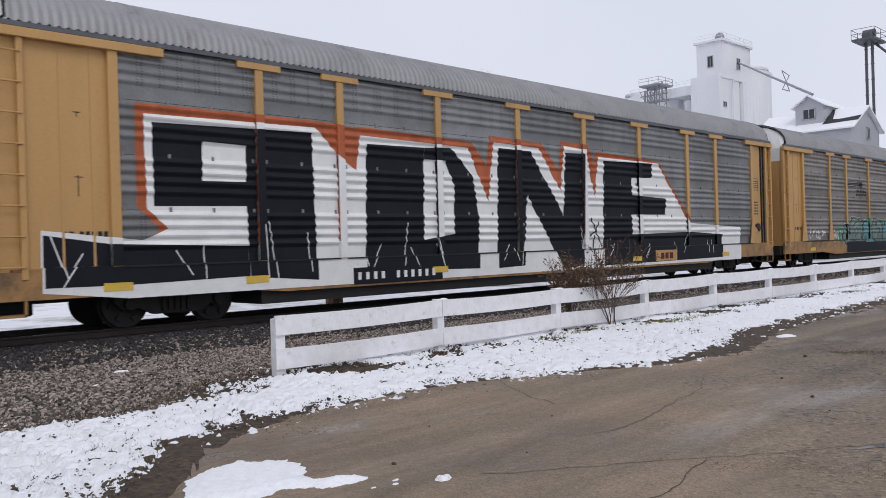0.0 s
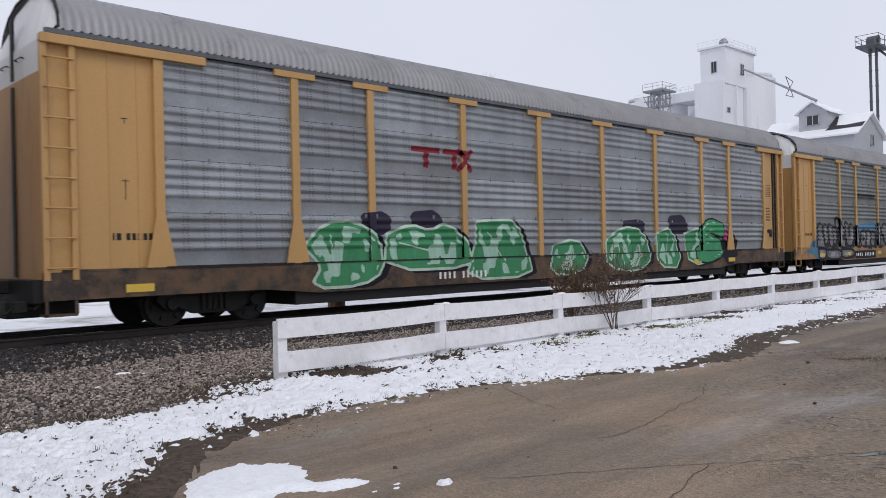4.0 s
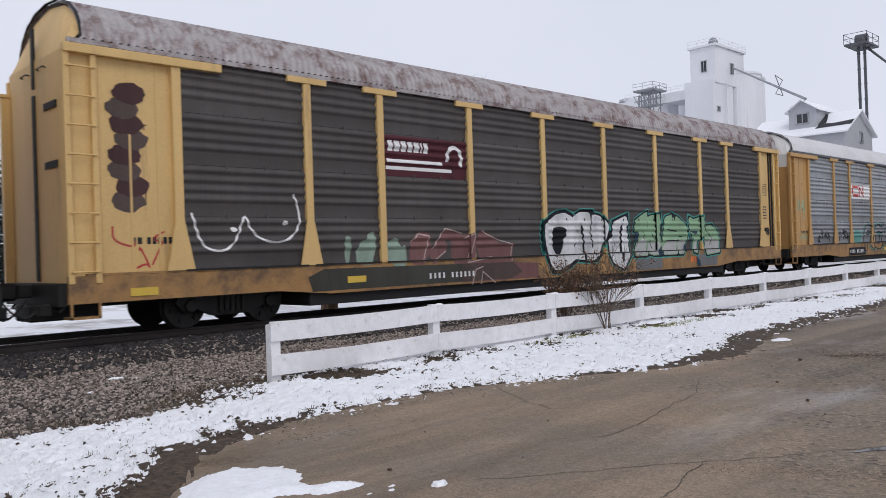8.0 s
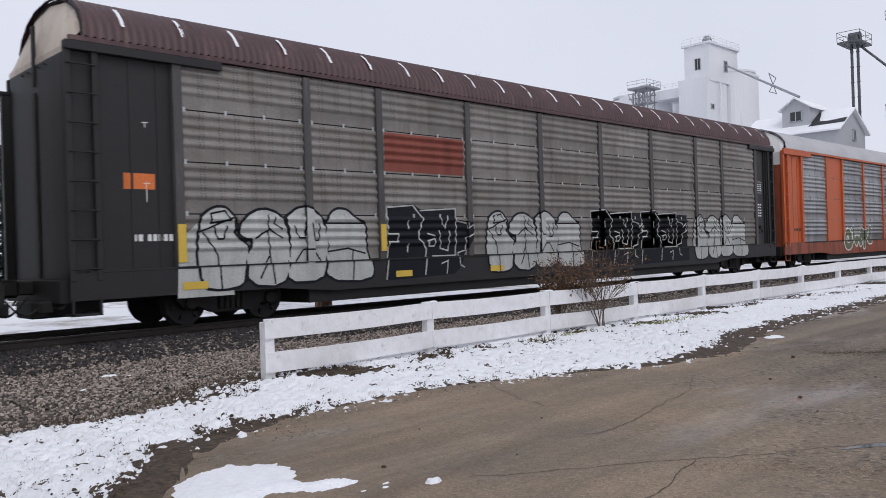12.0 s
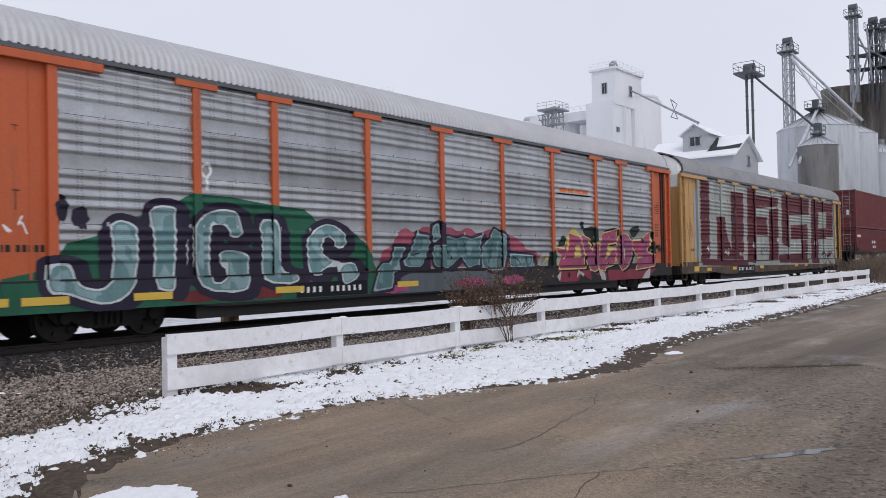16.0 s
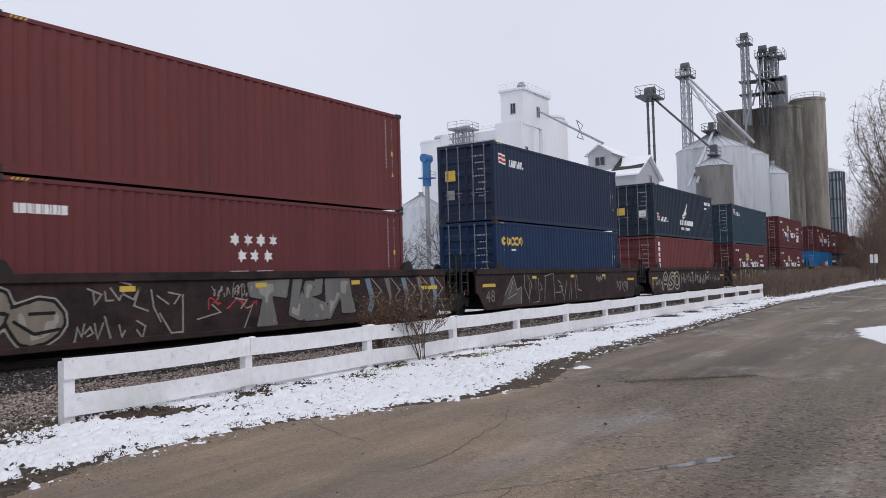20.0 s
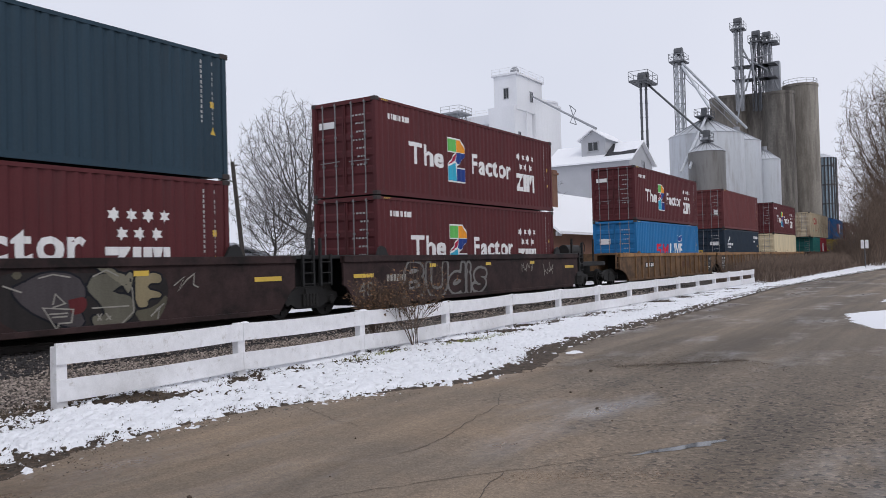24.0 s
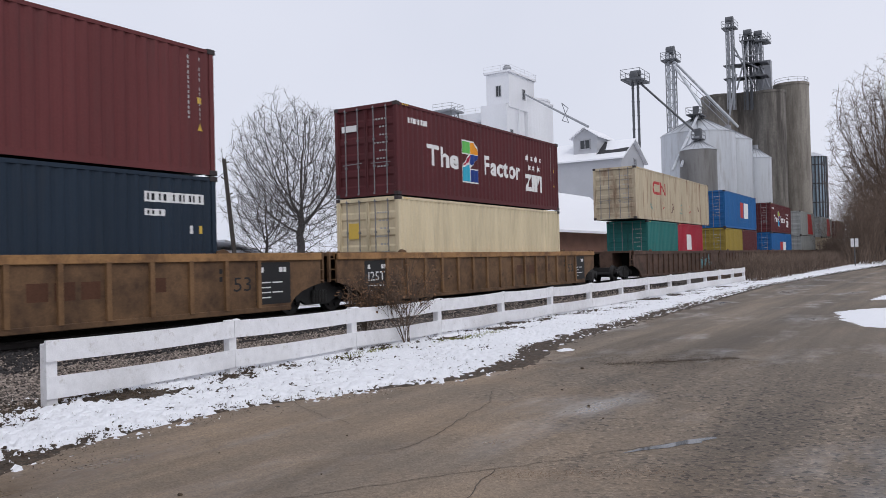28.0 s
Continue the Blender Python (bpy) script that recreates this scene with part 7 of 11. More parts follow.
def depot():
    """Small brick depot with bracketed eaves, snowy roof and a chimney."""
    x0, x1, y0, y1 = 58.0, 76.0, 26.5, 33.5
    ze, zr = 4.6, 7.5
    d = thing("brick_depot", "orange brick depot with wooden eave brackets and a snow-covered roof", "building")
    ym = (y0 + y1) / 2
    prof = [(y0, 0), (y1, 0), (y1, ze), (ym, zr), (y0, ze)]
    bm = bmesh.new()
    a = [bm.verts.new((x0, y, z)) for y, z in prof]
    b = [bm.verts.new((x1, y, z)) for y, z in prof]
    bm.faces.new(a)
    bm.faces.new(b[::-1])
    for i in range(5):
        bm.faces.new((a[i], b[i], b[(i + 1) % 5], a[(i + 1) % 5]))
    part("wall", bm, M["brick"], d)
    for s in (-1, 1):
        bm = bmesh.new()
        ye = y0 - 1.1 if s < 0 else y1 + 1.1
        zl = ze - 1.1 * (zr - ze) / (ym - y0)
        vs = [(x0 - 0.9, ye, zl + 0.05), (x1 + 0.9, ye, zl + 0.05), (x1 + 0.9, ym, zr + 0.05), (x0 - 0.9, ym, zr + 0.05)]
        lo = [bm.verts.new(v) for v in vs]
        hi = [bm.verts.new((x, y, z + 0.2)) for x, y, z in vs]
        bm.faces.new(hi)
        bm.faces.new(lo[::-1])
        for i in range(4):
            bm.faces.new((lo[i], lo[(i + 1) % 4], hi[(i + 1) % 4], hi[i]))
        part("roof", bm, M["snow"], d)
        for k in range(7):
            f = (k + 0.5) / 7
            y = ym + (ye - ym) * f
            z = zr + (zl - zr) * f
            bm = bmesh.new()
            box(bm, x0 - 0.85, x0 + 0.02, y - 0.08, y + 0.08, z - 0.35, z - 0.02, bevel=0.02)
            part("eave_bracket", bm, M["siding"], d)
    bm = bmesh.new()
    box(bm, 62.0, 62.9, ym - 1.9, ym - 1.0, 5.5, 9.3)
    box(bm, 61.9, 63.0, ym - 2.0, ym - 0.9, 8.9, 9.1)
    part("chimney", bm, M["brick"], d)
    bm = bmesh.new()
    box(bm, x0 - 0.06, x0 + 0.02, ym - 0.2, ym + 2.4, 0.0, 2.9)
    part("door", bm, M["fence"], d, "white-boarded door")


def house():
    p0 = polar(29.0, 46)
    h = thing("brick_house", "dull brown brick house with a dark gabled roof and chimney", "house")
    # gable towards the railway
    x0, x1, y0, y1 = 19.8, 26.0, 37.5, 46.0
    xm, ze, zr = 22.2, 3.9, 5.6
    prof = [(x0, -0.1), (x1, -0.1), (x1, ze - 0.6), (xm, zr), (x0, ze)]
    bm = bmesh.new()
    a = [bm.verts.new((x, y0, z)) for x, z in prof]
    b = [bm.verts.new((x, y1, z)) for x, z in prof]
    bm.faces.new(a)
    bm.faces.new(b[::-1])
    for i in range(5):
        bm.faces.new((a[i], b[i], b[(i + 1) % 5], a[(i + 1) % 5]))
    part("wall", bm, M["brick_dull"], h)
    for xa, za, xb, zb in ((x0 - 0.4, ze - 0.2, xm, zr), (xm, zr, x1 + 0.5, ze - 0.85)):
        bm = bmesh.new()
        vs = [(xa, y0 - 0.5, za), (xb, y0 - 0.5, zb), (xb, y1, zb), (xa, y1, za)]
        lo = [bm.verts.new((x, y, z + 0.02)) for x, y, z in vs]
        hi = [bm.verts.new((x, y, z + 0.16)) for x, y, z in vs]
        bm.faces.new(hi)
        bm.faces.new(lo[::-1])
        for i in range(4):
            bm.faces.new((lo[i], lo[(i + 1) % 4], hi[(i + 1) % 4], hi[i]))
        part("roof", bm, surf("dark_shingle", (0.07, 0.065, 0.065), 0.9, 0, 0.25, 2, 30, 0.2, (0.6, 0.6, 0.62), 0.66), h)
    bm = bmesh.new()
    box(bm, 21.9, 22.7, y0 + 0.6, y0 + 1.4, 5.0, 6.2)
    part("chimney", bm, M["brick_dull"], h)
    window(h, 23.6, 24.5, y0 - 0.04, y0 - 0.04, 1.9, 3.3, "y")
    window(h, 20.6, 21.5, y0 - 0.04, y0 - 0.04, 1.9, 3.3, "y")
    s = thing("shed", "small pale shed with a shallow dark roof", "shed")
    p = polar(43.0, 66)
    bm = bmesh.new()
    box(bm, p.x - 1.5, p.x + 1.5, p.y - 2, p.y + 2, -0.1, 2.9)
    part("wall", bm, M["siding"], s)
    bm = bmesh.new()
    vs = [(p.x - 1.8, p.y - 2.3, 3.55), (p.x + 1.9, p.y - 2.3, 2.7), (p.x + 1.9, p.y + 2.3, 2.7), (p.x - 1.8, p.y + 2.3, 3.55)]
    lo = [bm.verts.new(v) for v in vs]
    hi = [bm.verts.new((x, y, z + 0.15)) for x, y, z in vs]
    bm.faces.new(hi)
    bm.faces.new(lo[::-1])
    for i in range(4):
        bm.faces.new((lo[i], lo[(i + 1) % 4], hi[(i + 1) % 4], hi[i]))
    part("roof", bm, M["siding"], s)


def poles():
    p = polar(36.12, 24)
    u = thing("utility_pole", "thick split brown wooden pole cut off at the top", "pole")
    bm = bmesh.new()
    n = 20
    rows = []
    for z, r in ((-0.1, 0.255), (2.0, 0.235), (4.0, 0.205), (6.1, 0.175)):
        rows.append([(p.x + r * (1 + 0.04 * math.sin(5 * a) + 0.025 * math.sin(11 * a + 1)) * math.cos(a), p.y + r * (1 + 0.04 * math.sin(5 * a)) * math.sin(a), z) for a in [2 * math.pi * i / n for i in range(n + 1)]])
    vs = sheet(bm, rows)
    bmesh.ops.remove_doubles(bm, verts=bm.verts, dist=1e-4)
    bmesh.ops.holes_fill(bm, edges=[e for e in bm.edges if e.is_boundary])
    part("shaft", bm, M["pole_wood"], u)
    for k, z in enumerate((5.95, 5.7, 5.45)):
        bm = bmesh.new()
        tube(bm, (p.x - 0.3, p.y, z), (p.x + 0.3, p.y, z), 0.02, n=6)
        part("insulator_pin", bm, M["steel_dark"], u)
    # slim leaning pole and far line poles
    for az0, az1, d, el, lab, r in ((44.15, 43.25, 34, 7.35, "dark slim pole leaning slightly beyond the railway", 0.099), (39.16, 39.13, 80, 5.5, "far dark line pole with side pins", 0.11), (31.7, 31.75, 62, 9.06, "dark line pole with crossarm pins", 0.12)):
        a, b = polar(az0, d, -0.1), polar(az1, d, up(el, d))
        q = thing("utility_pole", lab, "pole", "line poles")
        bm = bmesh.new()
        tube(bm, a, b, r, r * 0.8, n=10)
        part("shaft", bm, M["pole_dark"], q)
        for k, f in enumerate((0.97, 0.86, 0.76)):
            c = a.lerp(b, f)
            bm = bmesh.new()
            s = -1 if k % 2 else 1
            tube(bm, c, c + Vector((1.0 * s if r > 0.1 else 0.25 * s, -0.5 * s if r > 0.1 else 0, 0.1)), 0.03, n=5)
            part("pin_arm", bm, M["pole_dark"], q)
    for (a, b, sag) in ((polar(36.12, 24, 5.95), polar(20, 40, 9.0), 0.5), (polar(36.12, 24, 5.75), polar(20, 40, 8.4), 0.5), (polar(36.12, 24, 5.5), polar(20, 40, 7.9), 0.5),
                        (polar(36.3, 24, 4.8), polar(43.4, 34, 5.6), 0.9), (polar(31.75, 62, 10.2), polar(10, 60, 9.8), 0.4), (polar(39.13, 80, 8.4), polar(43.5, 120, 9.5), 0.6)):
        bm = bmesh.new()
        n = 14
        pts = [a.lerp(b, i / n) - Vector((0, 0, sag * 4 * (i / n) * (1 - i / n))) for i in range(n + 1)]
        for c, e in zip(pts, pts[1:]):
            tube(bm, c, e, 0.012, n=4, caps=False)
        tagged(part("wire", bm, M["wire"]), "thin sagging overhead wire", "wire", "overhead wires")


# ---- plants ----
def branches(verts, faces, p, d, length, r, depth, rnd, spread_, up_pull, tips, sides=4, min_r=0.006):
    """Grow a branch as a tapered tube of a few segments, then its side branches."""
    segs = 3 if depth > 1 else 2
    pts, q, v = [p.copy()], p.copy(), d.normalized()
    for k in range(segs):
        v = (v + Vector((rnd.uniform(-1, 1), rnd.uniform(-1, 1), rnd.uniform(-0.6, 1))) * 0.14 + Vector((0, 0, up_pull))).normalized()
        q = q + v * length / segs
        pts.append(q.copy())
    r1 = max(min_r, r * 0.55)
    base = len(verts)
    n = sides if r > 0.05 else 3
    side = v.orthogonal().normalized()
    other = v.cross(side)
    for k, c in enumerate(pts):
        rr = r + (r1 - r) * k / segs
        for i in range(n):
            a = 2 * math.pi * i / n
            verts.append(tuple(c + (side * math.cos(a) + other * math.sin(a)) * rr))
    for k in range(segs):
        for i in range(n):
            a, b = base + k * n + i, base + k * n + (i + 1) % n
            faces.append((a, b, b + n, a + n))
    tips.append(pts[-1])
    if depth <= 0:
        return
    kids = rnd.randint(3, 4) if depth > 1 else rnd.randint(3, 5)
    for k in range(kids):
        f = 0.35 + 0.65 * (k + rnd.random()) / kids
        i = min(segs - 1, int(f * segs))
        c = pts[i].lerp(pts[i + 1], f * segs - i)
        ax = Vector((rnd.uniform(-1, 1), rnd.uniform(-1, 1), rnd.uniform(-0.3, 0.8))).normalized()
        nd = (v + ax * spread_).normalized()
        branches(verts, faces, c, nd, length * rnd.uniform(0.55, 0.8), max(min_r, r1 * rnd.uniform(0.6, 0.85)), depth - 1, rnd, spread_, up_pull, tips, sides, min_r)


def crown_tree(x, y, height, radius, seed, label, trunk=0.3, mat="bark", fine=1400, min_r=0.010, group="bare trees", low=0.20):
    """A bare tree whose limbs divide until they fill a rounded, uneven crown, ending in fine twigs."""
    rng = np.random.default_rng(seed)
    t = thing("bare_tree", label, "tree", group)
    fork = height * (low + 0.14)
    stem = [np.array((x + rng.uniform(-0.02, 0.02) * height * k / 6, y + rng.uniform(-0.02, 0.02) * height * k / 6, -0.15 + (fork + 0.15) * k / 6)) for k in range(7)]
    # places that the twigs reach for
    v = rng.normal(size=(fine * 2, 3))
    v /= np.linalg.norm(v, axis=1)[:, None]
    lumps = 1 + 0.13 * np.sin(3.1 * v[:, 0] * 2 + seed) * np.cos(2.7 * v[:, 2] * 2 + 1.3 * seed) + 0.09 * np.sin(7 * v[:, 1] + 5 * v[:, 0] + seed)
    v *= (lumps * rng.uniform(0.06, 1.0, fine * 2) ** 0.42)[:, None]
    goals = np.array((x, y, height * (0.5 + low / 2))) + v * np.array((radius, radius, height * (0.5 - low / 2)))
    goals = goals[(goals[:, 2] > height * low * 0.8)][:fine]
    step = height * 0.017
    nodes, parent = list(stem), [max(0, k - 1) for k in range(7)]
    heading = [np.array((0.0, 0.0, 1.0))] * 7
    near, which = np.full(len(goals), 1e9), np.zeros(len(goals), int)
    fresh = list(range(3, 7))
    sprouts = [-2] * 7
    for _ in range(110):
        if not fresh or not len(goals):
            break
        for i in fresh:
            d = np.linalg.norm(goals - nodes[i], axis=1)
            hit = d < near
            near[hit], which[hit] = d[hit], i
        keep = near > step * 1.5
        goals, near, which = goals[keep], near[keep], which[keep]
        fresh = []
        for i in np.unique(which):
            if sprouts[i] > 2:
                continue
            sprouts[i] += 1
            sprouts.append(0)
            pull = goals[which == i] - nodes[i]
            g = (pull / np.linalg.norm(pull, axis=1)[:, None]).mean(axis=0)
            g = g + 0.35 * heading[i] + np.array((0, 0, 0.10)) + rng.normal(0, 0.13, 3)
            g /= np.linalg.norm(g)
            q = nodes[i] + g * step
            nodes.append(q)
            parent.append(int(i))
            heading.append(g)
            fresh.append(len(nodes) - 1)
    count = len(nodes)
    kids = [0] * count
    flow = [0.0] * count
    for i in range(count - 1, 6, -1):
        if not kids[i]:
            flow[i] = min_r ** 2.2
        flow[parent[i]] += flow[i]
        kids[parent[i]] += 1
    top = max(flow[6], flow[3], flow[4], flow[5])
    scale = (trunk * 0.8) / max(top ** (1 / 2.2), 1e-6)
    wide = [max(min_r, min(trunk, f ** (1 / 2.2) * (1 + (scale - 1) * min(1.0, f / top * 3)))) for f in flow]
    verts, faces = [], []

    def limb(a, b, ra, rb):
        d = Vector(b) - Vector(a)
        side = d.orthogonal().normalized()
        other = d.normalized().cross(side)
        n = 5 if ra > 0.06 else 3
        base = len(verts)
        for c, r in ((a, ra), (b, rb)):
            for k in range(n):
                q = 2 * math.pi * k / n
                o = side * (math.cos(q) * r) + other * (math.sin(q) * r)
                verts.append((c[0] + o.x, c[1] + o.y, c[2] + o.z))
        for k in range(n):
            faces.append((base + k, base + (k + 1) % n, base + n + (k + 1) % n, base + n + k))

    for i in range(7, count):
        limb(nodes[parent[i]], nodes[i], min(wide[parent[i]], wide[i] * 1.5), wide[i])
        if wide[i] < min_r * 3:
            for k in range(4 if not kids[i] else int(rng.random() * 2.4)):
                g = heading[i] + rng.normal(0, 0.55, 3) + np.array((0, 0, 0.15))
                g *= step * rng.uniform(1.0, 2.3) / np.linalg.norm(g)
                limb(nodes[i], nodes[i] + g, min_r * 0.8, min_r * 0.45)
                if rng.random() < 0.6:
                    q = nodes[i] + g * rng.uniform(0.4, 0.8)
                    g = g + rng.normal(0, 0.5, 3) * np.linalg.norm(g)
                    limb(q, q + g * 0.7, min_r * 0.6, min_r * 0.4)
    bm = bmesh.new()
    for k in range(6):
        tube(bm, Vector(stem[k]), Vector(stem[k + 1]), trunk * (1.15 if k == 0 else 1 - 0.05 * k), trunk * (1 - 0.05 * (k + 1)), n=9, caps=False)
    part("trunk", bm, M["bark"], t)
    me = bpy.data.meshes.new("crown")
    me.from_pydata(verts, [], faces)
    me.update()
    me.materials.append(M[mat])
    c = new("crown", me)
    c.parent = t
    return t


def leafy_shrub(label, x, y, seed, stems, lean, reach, leaves):
    """A shrub of a few thin stems that fan out above the fence, with withered leaves along the twigs."""
    rnd = random.Random(seed)
    t = thing("shrub", label, "bush", "shrubs")
    verts_l, faces_l = [], []
    for k in range(stems):
        verts, faces, tips = [], [], []
        d = Vector((lean + rnd.uniform(-0.45, 0.45), rnd.uniform(-0.12, 0.2), 1))
        branches(verts, faces, Vector((x + rnd.uniform(-0.09, 0.09), y + rnd.uniform(-0.05, 0.05), -0.05)), d, reach * rnd.uniform(0.75, 1.0), 0.011, 3, rnd, 0.55, 0.03, tips, 4, 0.0035)
        me = bpy.data.meshes.new("stem")
        me.from_pydata(verts, [], faces)
        me.update()
        me.materials.append(M["twig"])
        ob = new("stem", me)
        ob.parent = t
        for p in tips:
            if p.z < 0.75:
                continue
            for _ in range(rnd.randint(0, leaves)):
                c = p + Vector((rnd.uniform(-0.12, 0.12), rnd.uniform(-0.12, 0.12), rnd.uniform(-0.14, 0.06)))
                u = Vector((rnd.uniform(-1, 1), rnd.uniform(-1, 1), rnd.uniform(-1, 0.4))).normalized() * rnd.uniform(0.018, 0.040)
                w = u.orthogonal().normalized() * u.length * 0.55
                b = len(verts_l)
                verts_l.extend([tuple(c - u), tuple(c + w), tuple(c + u), tuple(c - w)])
                faces_l.append((b, b + 1, b + 2, b + 3))
    me = bpy.data.meshes.new("leaves")
    me.from_pydata(verts_l, [], faces_l)
    me.update()
    me.materials.append(M["rust_leaf"])
    ob = new("leaves", me)
    ob.parent = t
    tagged(ob, "withered brown leaves", kind="stuff")
    return t


def conifer(x, y, height, seed, label, wide=0.36, snowy=0.30):
    rnd = random.Random(seed)
    t = thing("conifer", label, "tree", "conifers")
    bm = bmesh.new()
    tube(bm, (x, y, -0.1), (x, y, height), 0.11, 0.02, n=8)
    part("trunk", bm, M["bark"], t)
    verts, faces, snowv, snowf = [], [], [], []
    z = 0.4
    while z < height * 0.98:
        f = 1 - z / height
        L = 0.18 + wide * height * f
        n = 9 + int(9 * f)
        for k in range(n):
            a = 2 * math.pi * (k + rnd.random()) / n
            l = L * rnd.uniform(0.7, 1.12)
            d = Vector((math.cos(a), math.sin(a), -0.18 + 0.5 * (1 - f)))
            p = Vector((x, y, z + rnd.uniform(-0.1, 0.1)))
            side = Vector((-d.y, d.x, 0)).normalized()
            for j in range(1, 7):
                c = p + d * l * j / 6 + Vector((0, 0, -0.10 * l * (j / 6) ** 2 + 0.06 * l * (j / 6) ** 4))
                w = (0.10 + 0.16 * l * (1 - j / 7)) * rnd.uniform(0.8, 1.2)
                for s in (-1, 1):
                    e = c + side * s * w + d * w * 0.7 + Vector((0, 0, rnd.uniform(-0.05, 0.03)))
                    b = len(verts)
                    h = 0.030 + 0.02 * l
                    verts.extend([tuple(c - d * h), tuple(c + d * h + Vector((0, 0, 0.02))), tuple(e), tuple(c + Vector((0, 0, -h)))])
                    faces.extend([(b, b + 1, b + 2), (b, b + 3, b + 2)])
                    if rnd.random() < snowy:
                        b = len(snowv)
                        o = Vector((0, 0, 0.02))
                        snowv.extend([tuple(c - d * h * 0.8 + o), tuple(c + d * h + o * 1.6), tuple(e + o)])
                        snowf.append((b, b + 1, b + 2))
        z += 0.16 + 0.05 * f * height / 5
    for nm, v, fcs, mt in (("needle_crown", verts, faces, "needle"), ("snow_on_twigs", snowv, snowf, "snow")):
        me = bpy.data.meshes.new(nm)
        me.from_pydata(v, [], fcs)
        me.update()
        me.materials.append(M[mt])
        o = new(nm, me)
        o.parent = t


def thicket(name, label, spots, seed, height, mat, leaf=None, stems=6, depth=2, r=0.02, group="thickets"):
    """Brush of many thin stems."""
    rnd = random.Random(seed)
    verts, faces, lv, lf = [], [], [], []
    for (x, y) in spots:
        for k in range(stems):
            tips = []
            h = height * rnd.uniform(0.5, 1.05)
            branches(verts, faces, Vector((x + rnd.uniform(-0.4, 0.4), y + rnd.uniform(-0.4, 0.4), -0.05 + rise(x))), Vector((rnd.uniform(-0.5, 0.5), rnd.uniform(-0.5, 0.5), 1)), h * 0.6, r, depth, rnd, 0.7, 0.05, tips, 3, 0.006)
            if leaf:
                for p in tips:
                    for _ in range(rnd.randint(0, leaf)):
                        c = p + Vector((rnd.uniform(-0.12, 0.12), rnd.uniform(-0.12, 0.12), rnd.uniform(-0.12, 0.1)))
                        u = Vector((rnd.uniform(-1, 1), rnd.uniform(-1, 1), rnd.uniform(-1, 1))).normalized() * rnd.uniform(0.018, 0.04)
                        w = u.orthogonal().normalized() * u.length * 0.6
                        b = len(lv)
                        lv.extend([tuple(c - u), tuple(c + w), tuple(c + u), tuple(c - w)])
                        lf.append((b, b + 1, b + 2, b + 3))
    me = bpy.data.meshes.new(name)
    me.from_pydata(verts, [], faces)
    me.update()
    me.materials.append(M[mat])
    if not lf:
        return tagged(new(name, me), label, "brush", kind="stuff")
    t = thing(name, label, "bush", group)
    a = new("stem", me)
    a.parent = t
    me2 = bpy.data.meshes.new("leaves")
    me2.from_pydata(lv, [], lf)
    me2.update()
    me2.materials.append(M["rust_leaf"])
    b = new("leaves", me2)
    b.parent = t
    return t


def blades(name, label, count, region, hmin, hmax, mat, seed, width=0.006):
    rnd = random.Random(seed)
    verts, faces = [], []
    for _ in range(count):
        x, y, z = region(rnd)
        h = rnd.uniform(hmin, hmax)
        a = rnd.uniform(0, 6.28)
        lean = Vector((math.cos(a), math.sin(a), 0)) * h * rnd.uniform(0.1, 0.9)
        sd = Vector((-math.sin(a), math.cos(a), 0)) * width * rnd.uniform(0.6, 1.5)
        p = Vector((x, y, z))
        m = p + lean * 0.4 + Vector((0, 0, h * 0.65))
        e = p + lean + Vector((0, 0, h))
        b = len(verts)
        verts.extend([tuple(p - sd), tuple(p + sd), tuple(m + sd * 0.8), tuple(m - sd * 0.8), tuple(e)])
        faces.extend([(b, b + 1, b + 2, b + 3), (b + 3, b + 2, b + 4)])
    me = bpy.data.meshes.new(name)
    me.from_pydata(verts, [], faces)
    me.update()
    me.materials.append(M[mat])
    return tagged(new(name, me), label, "grass", kind="stuff")


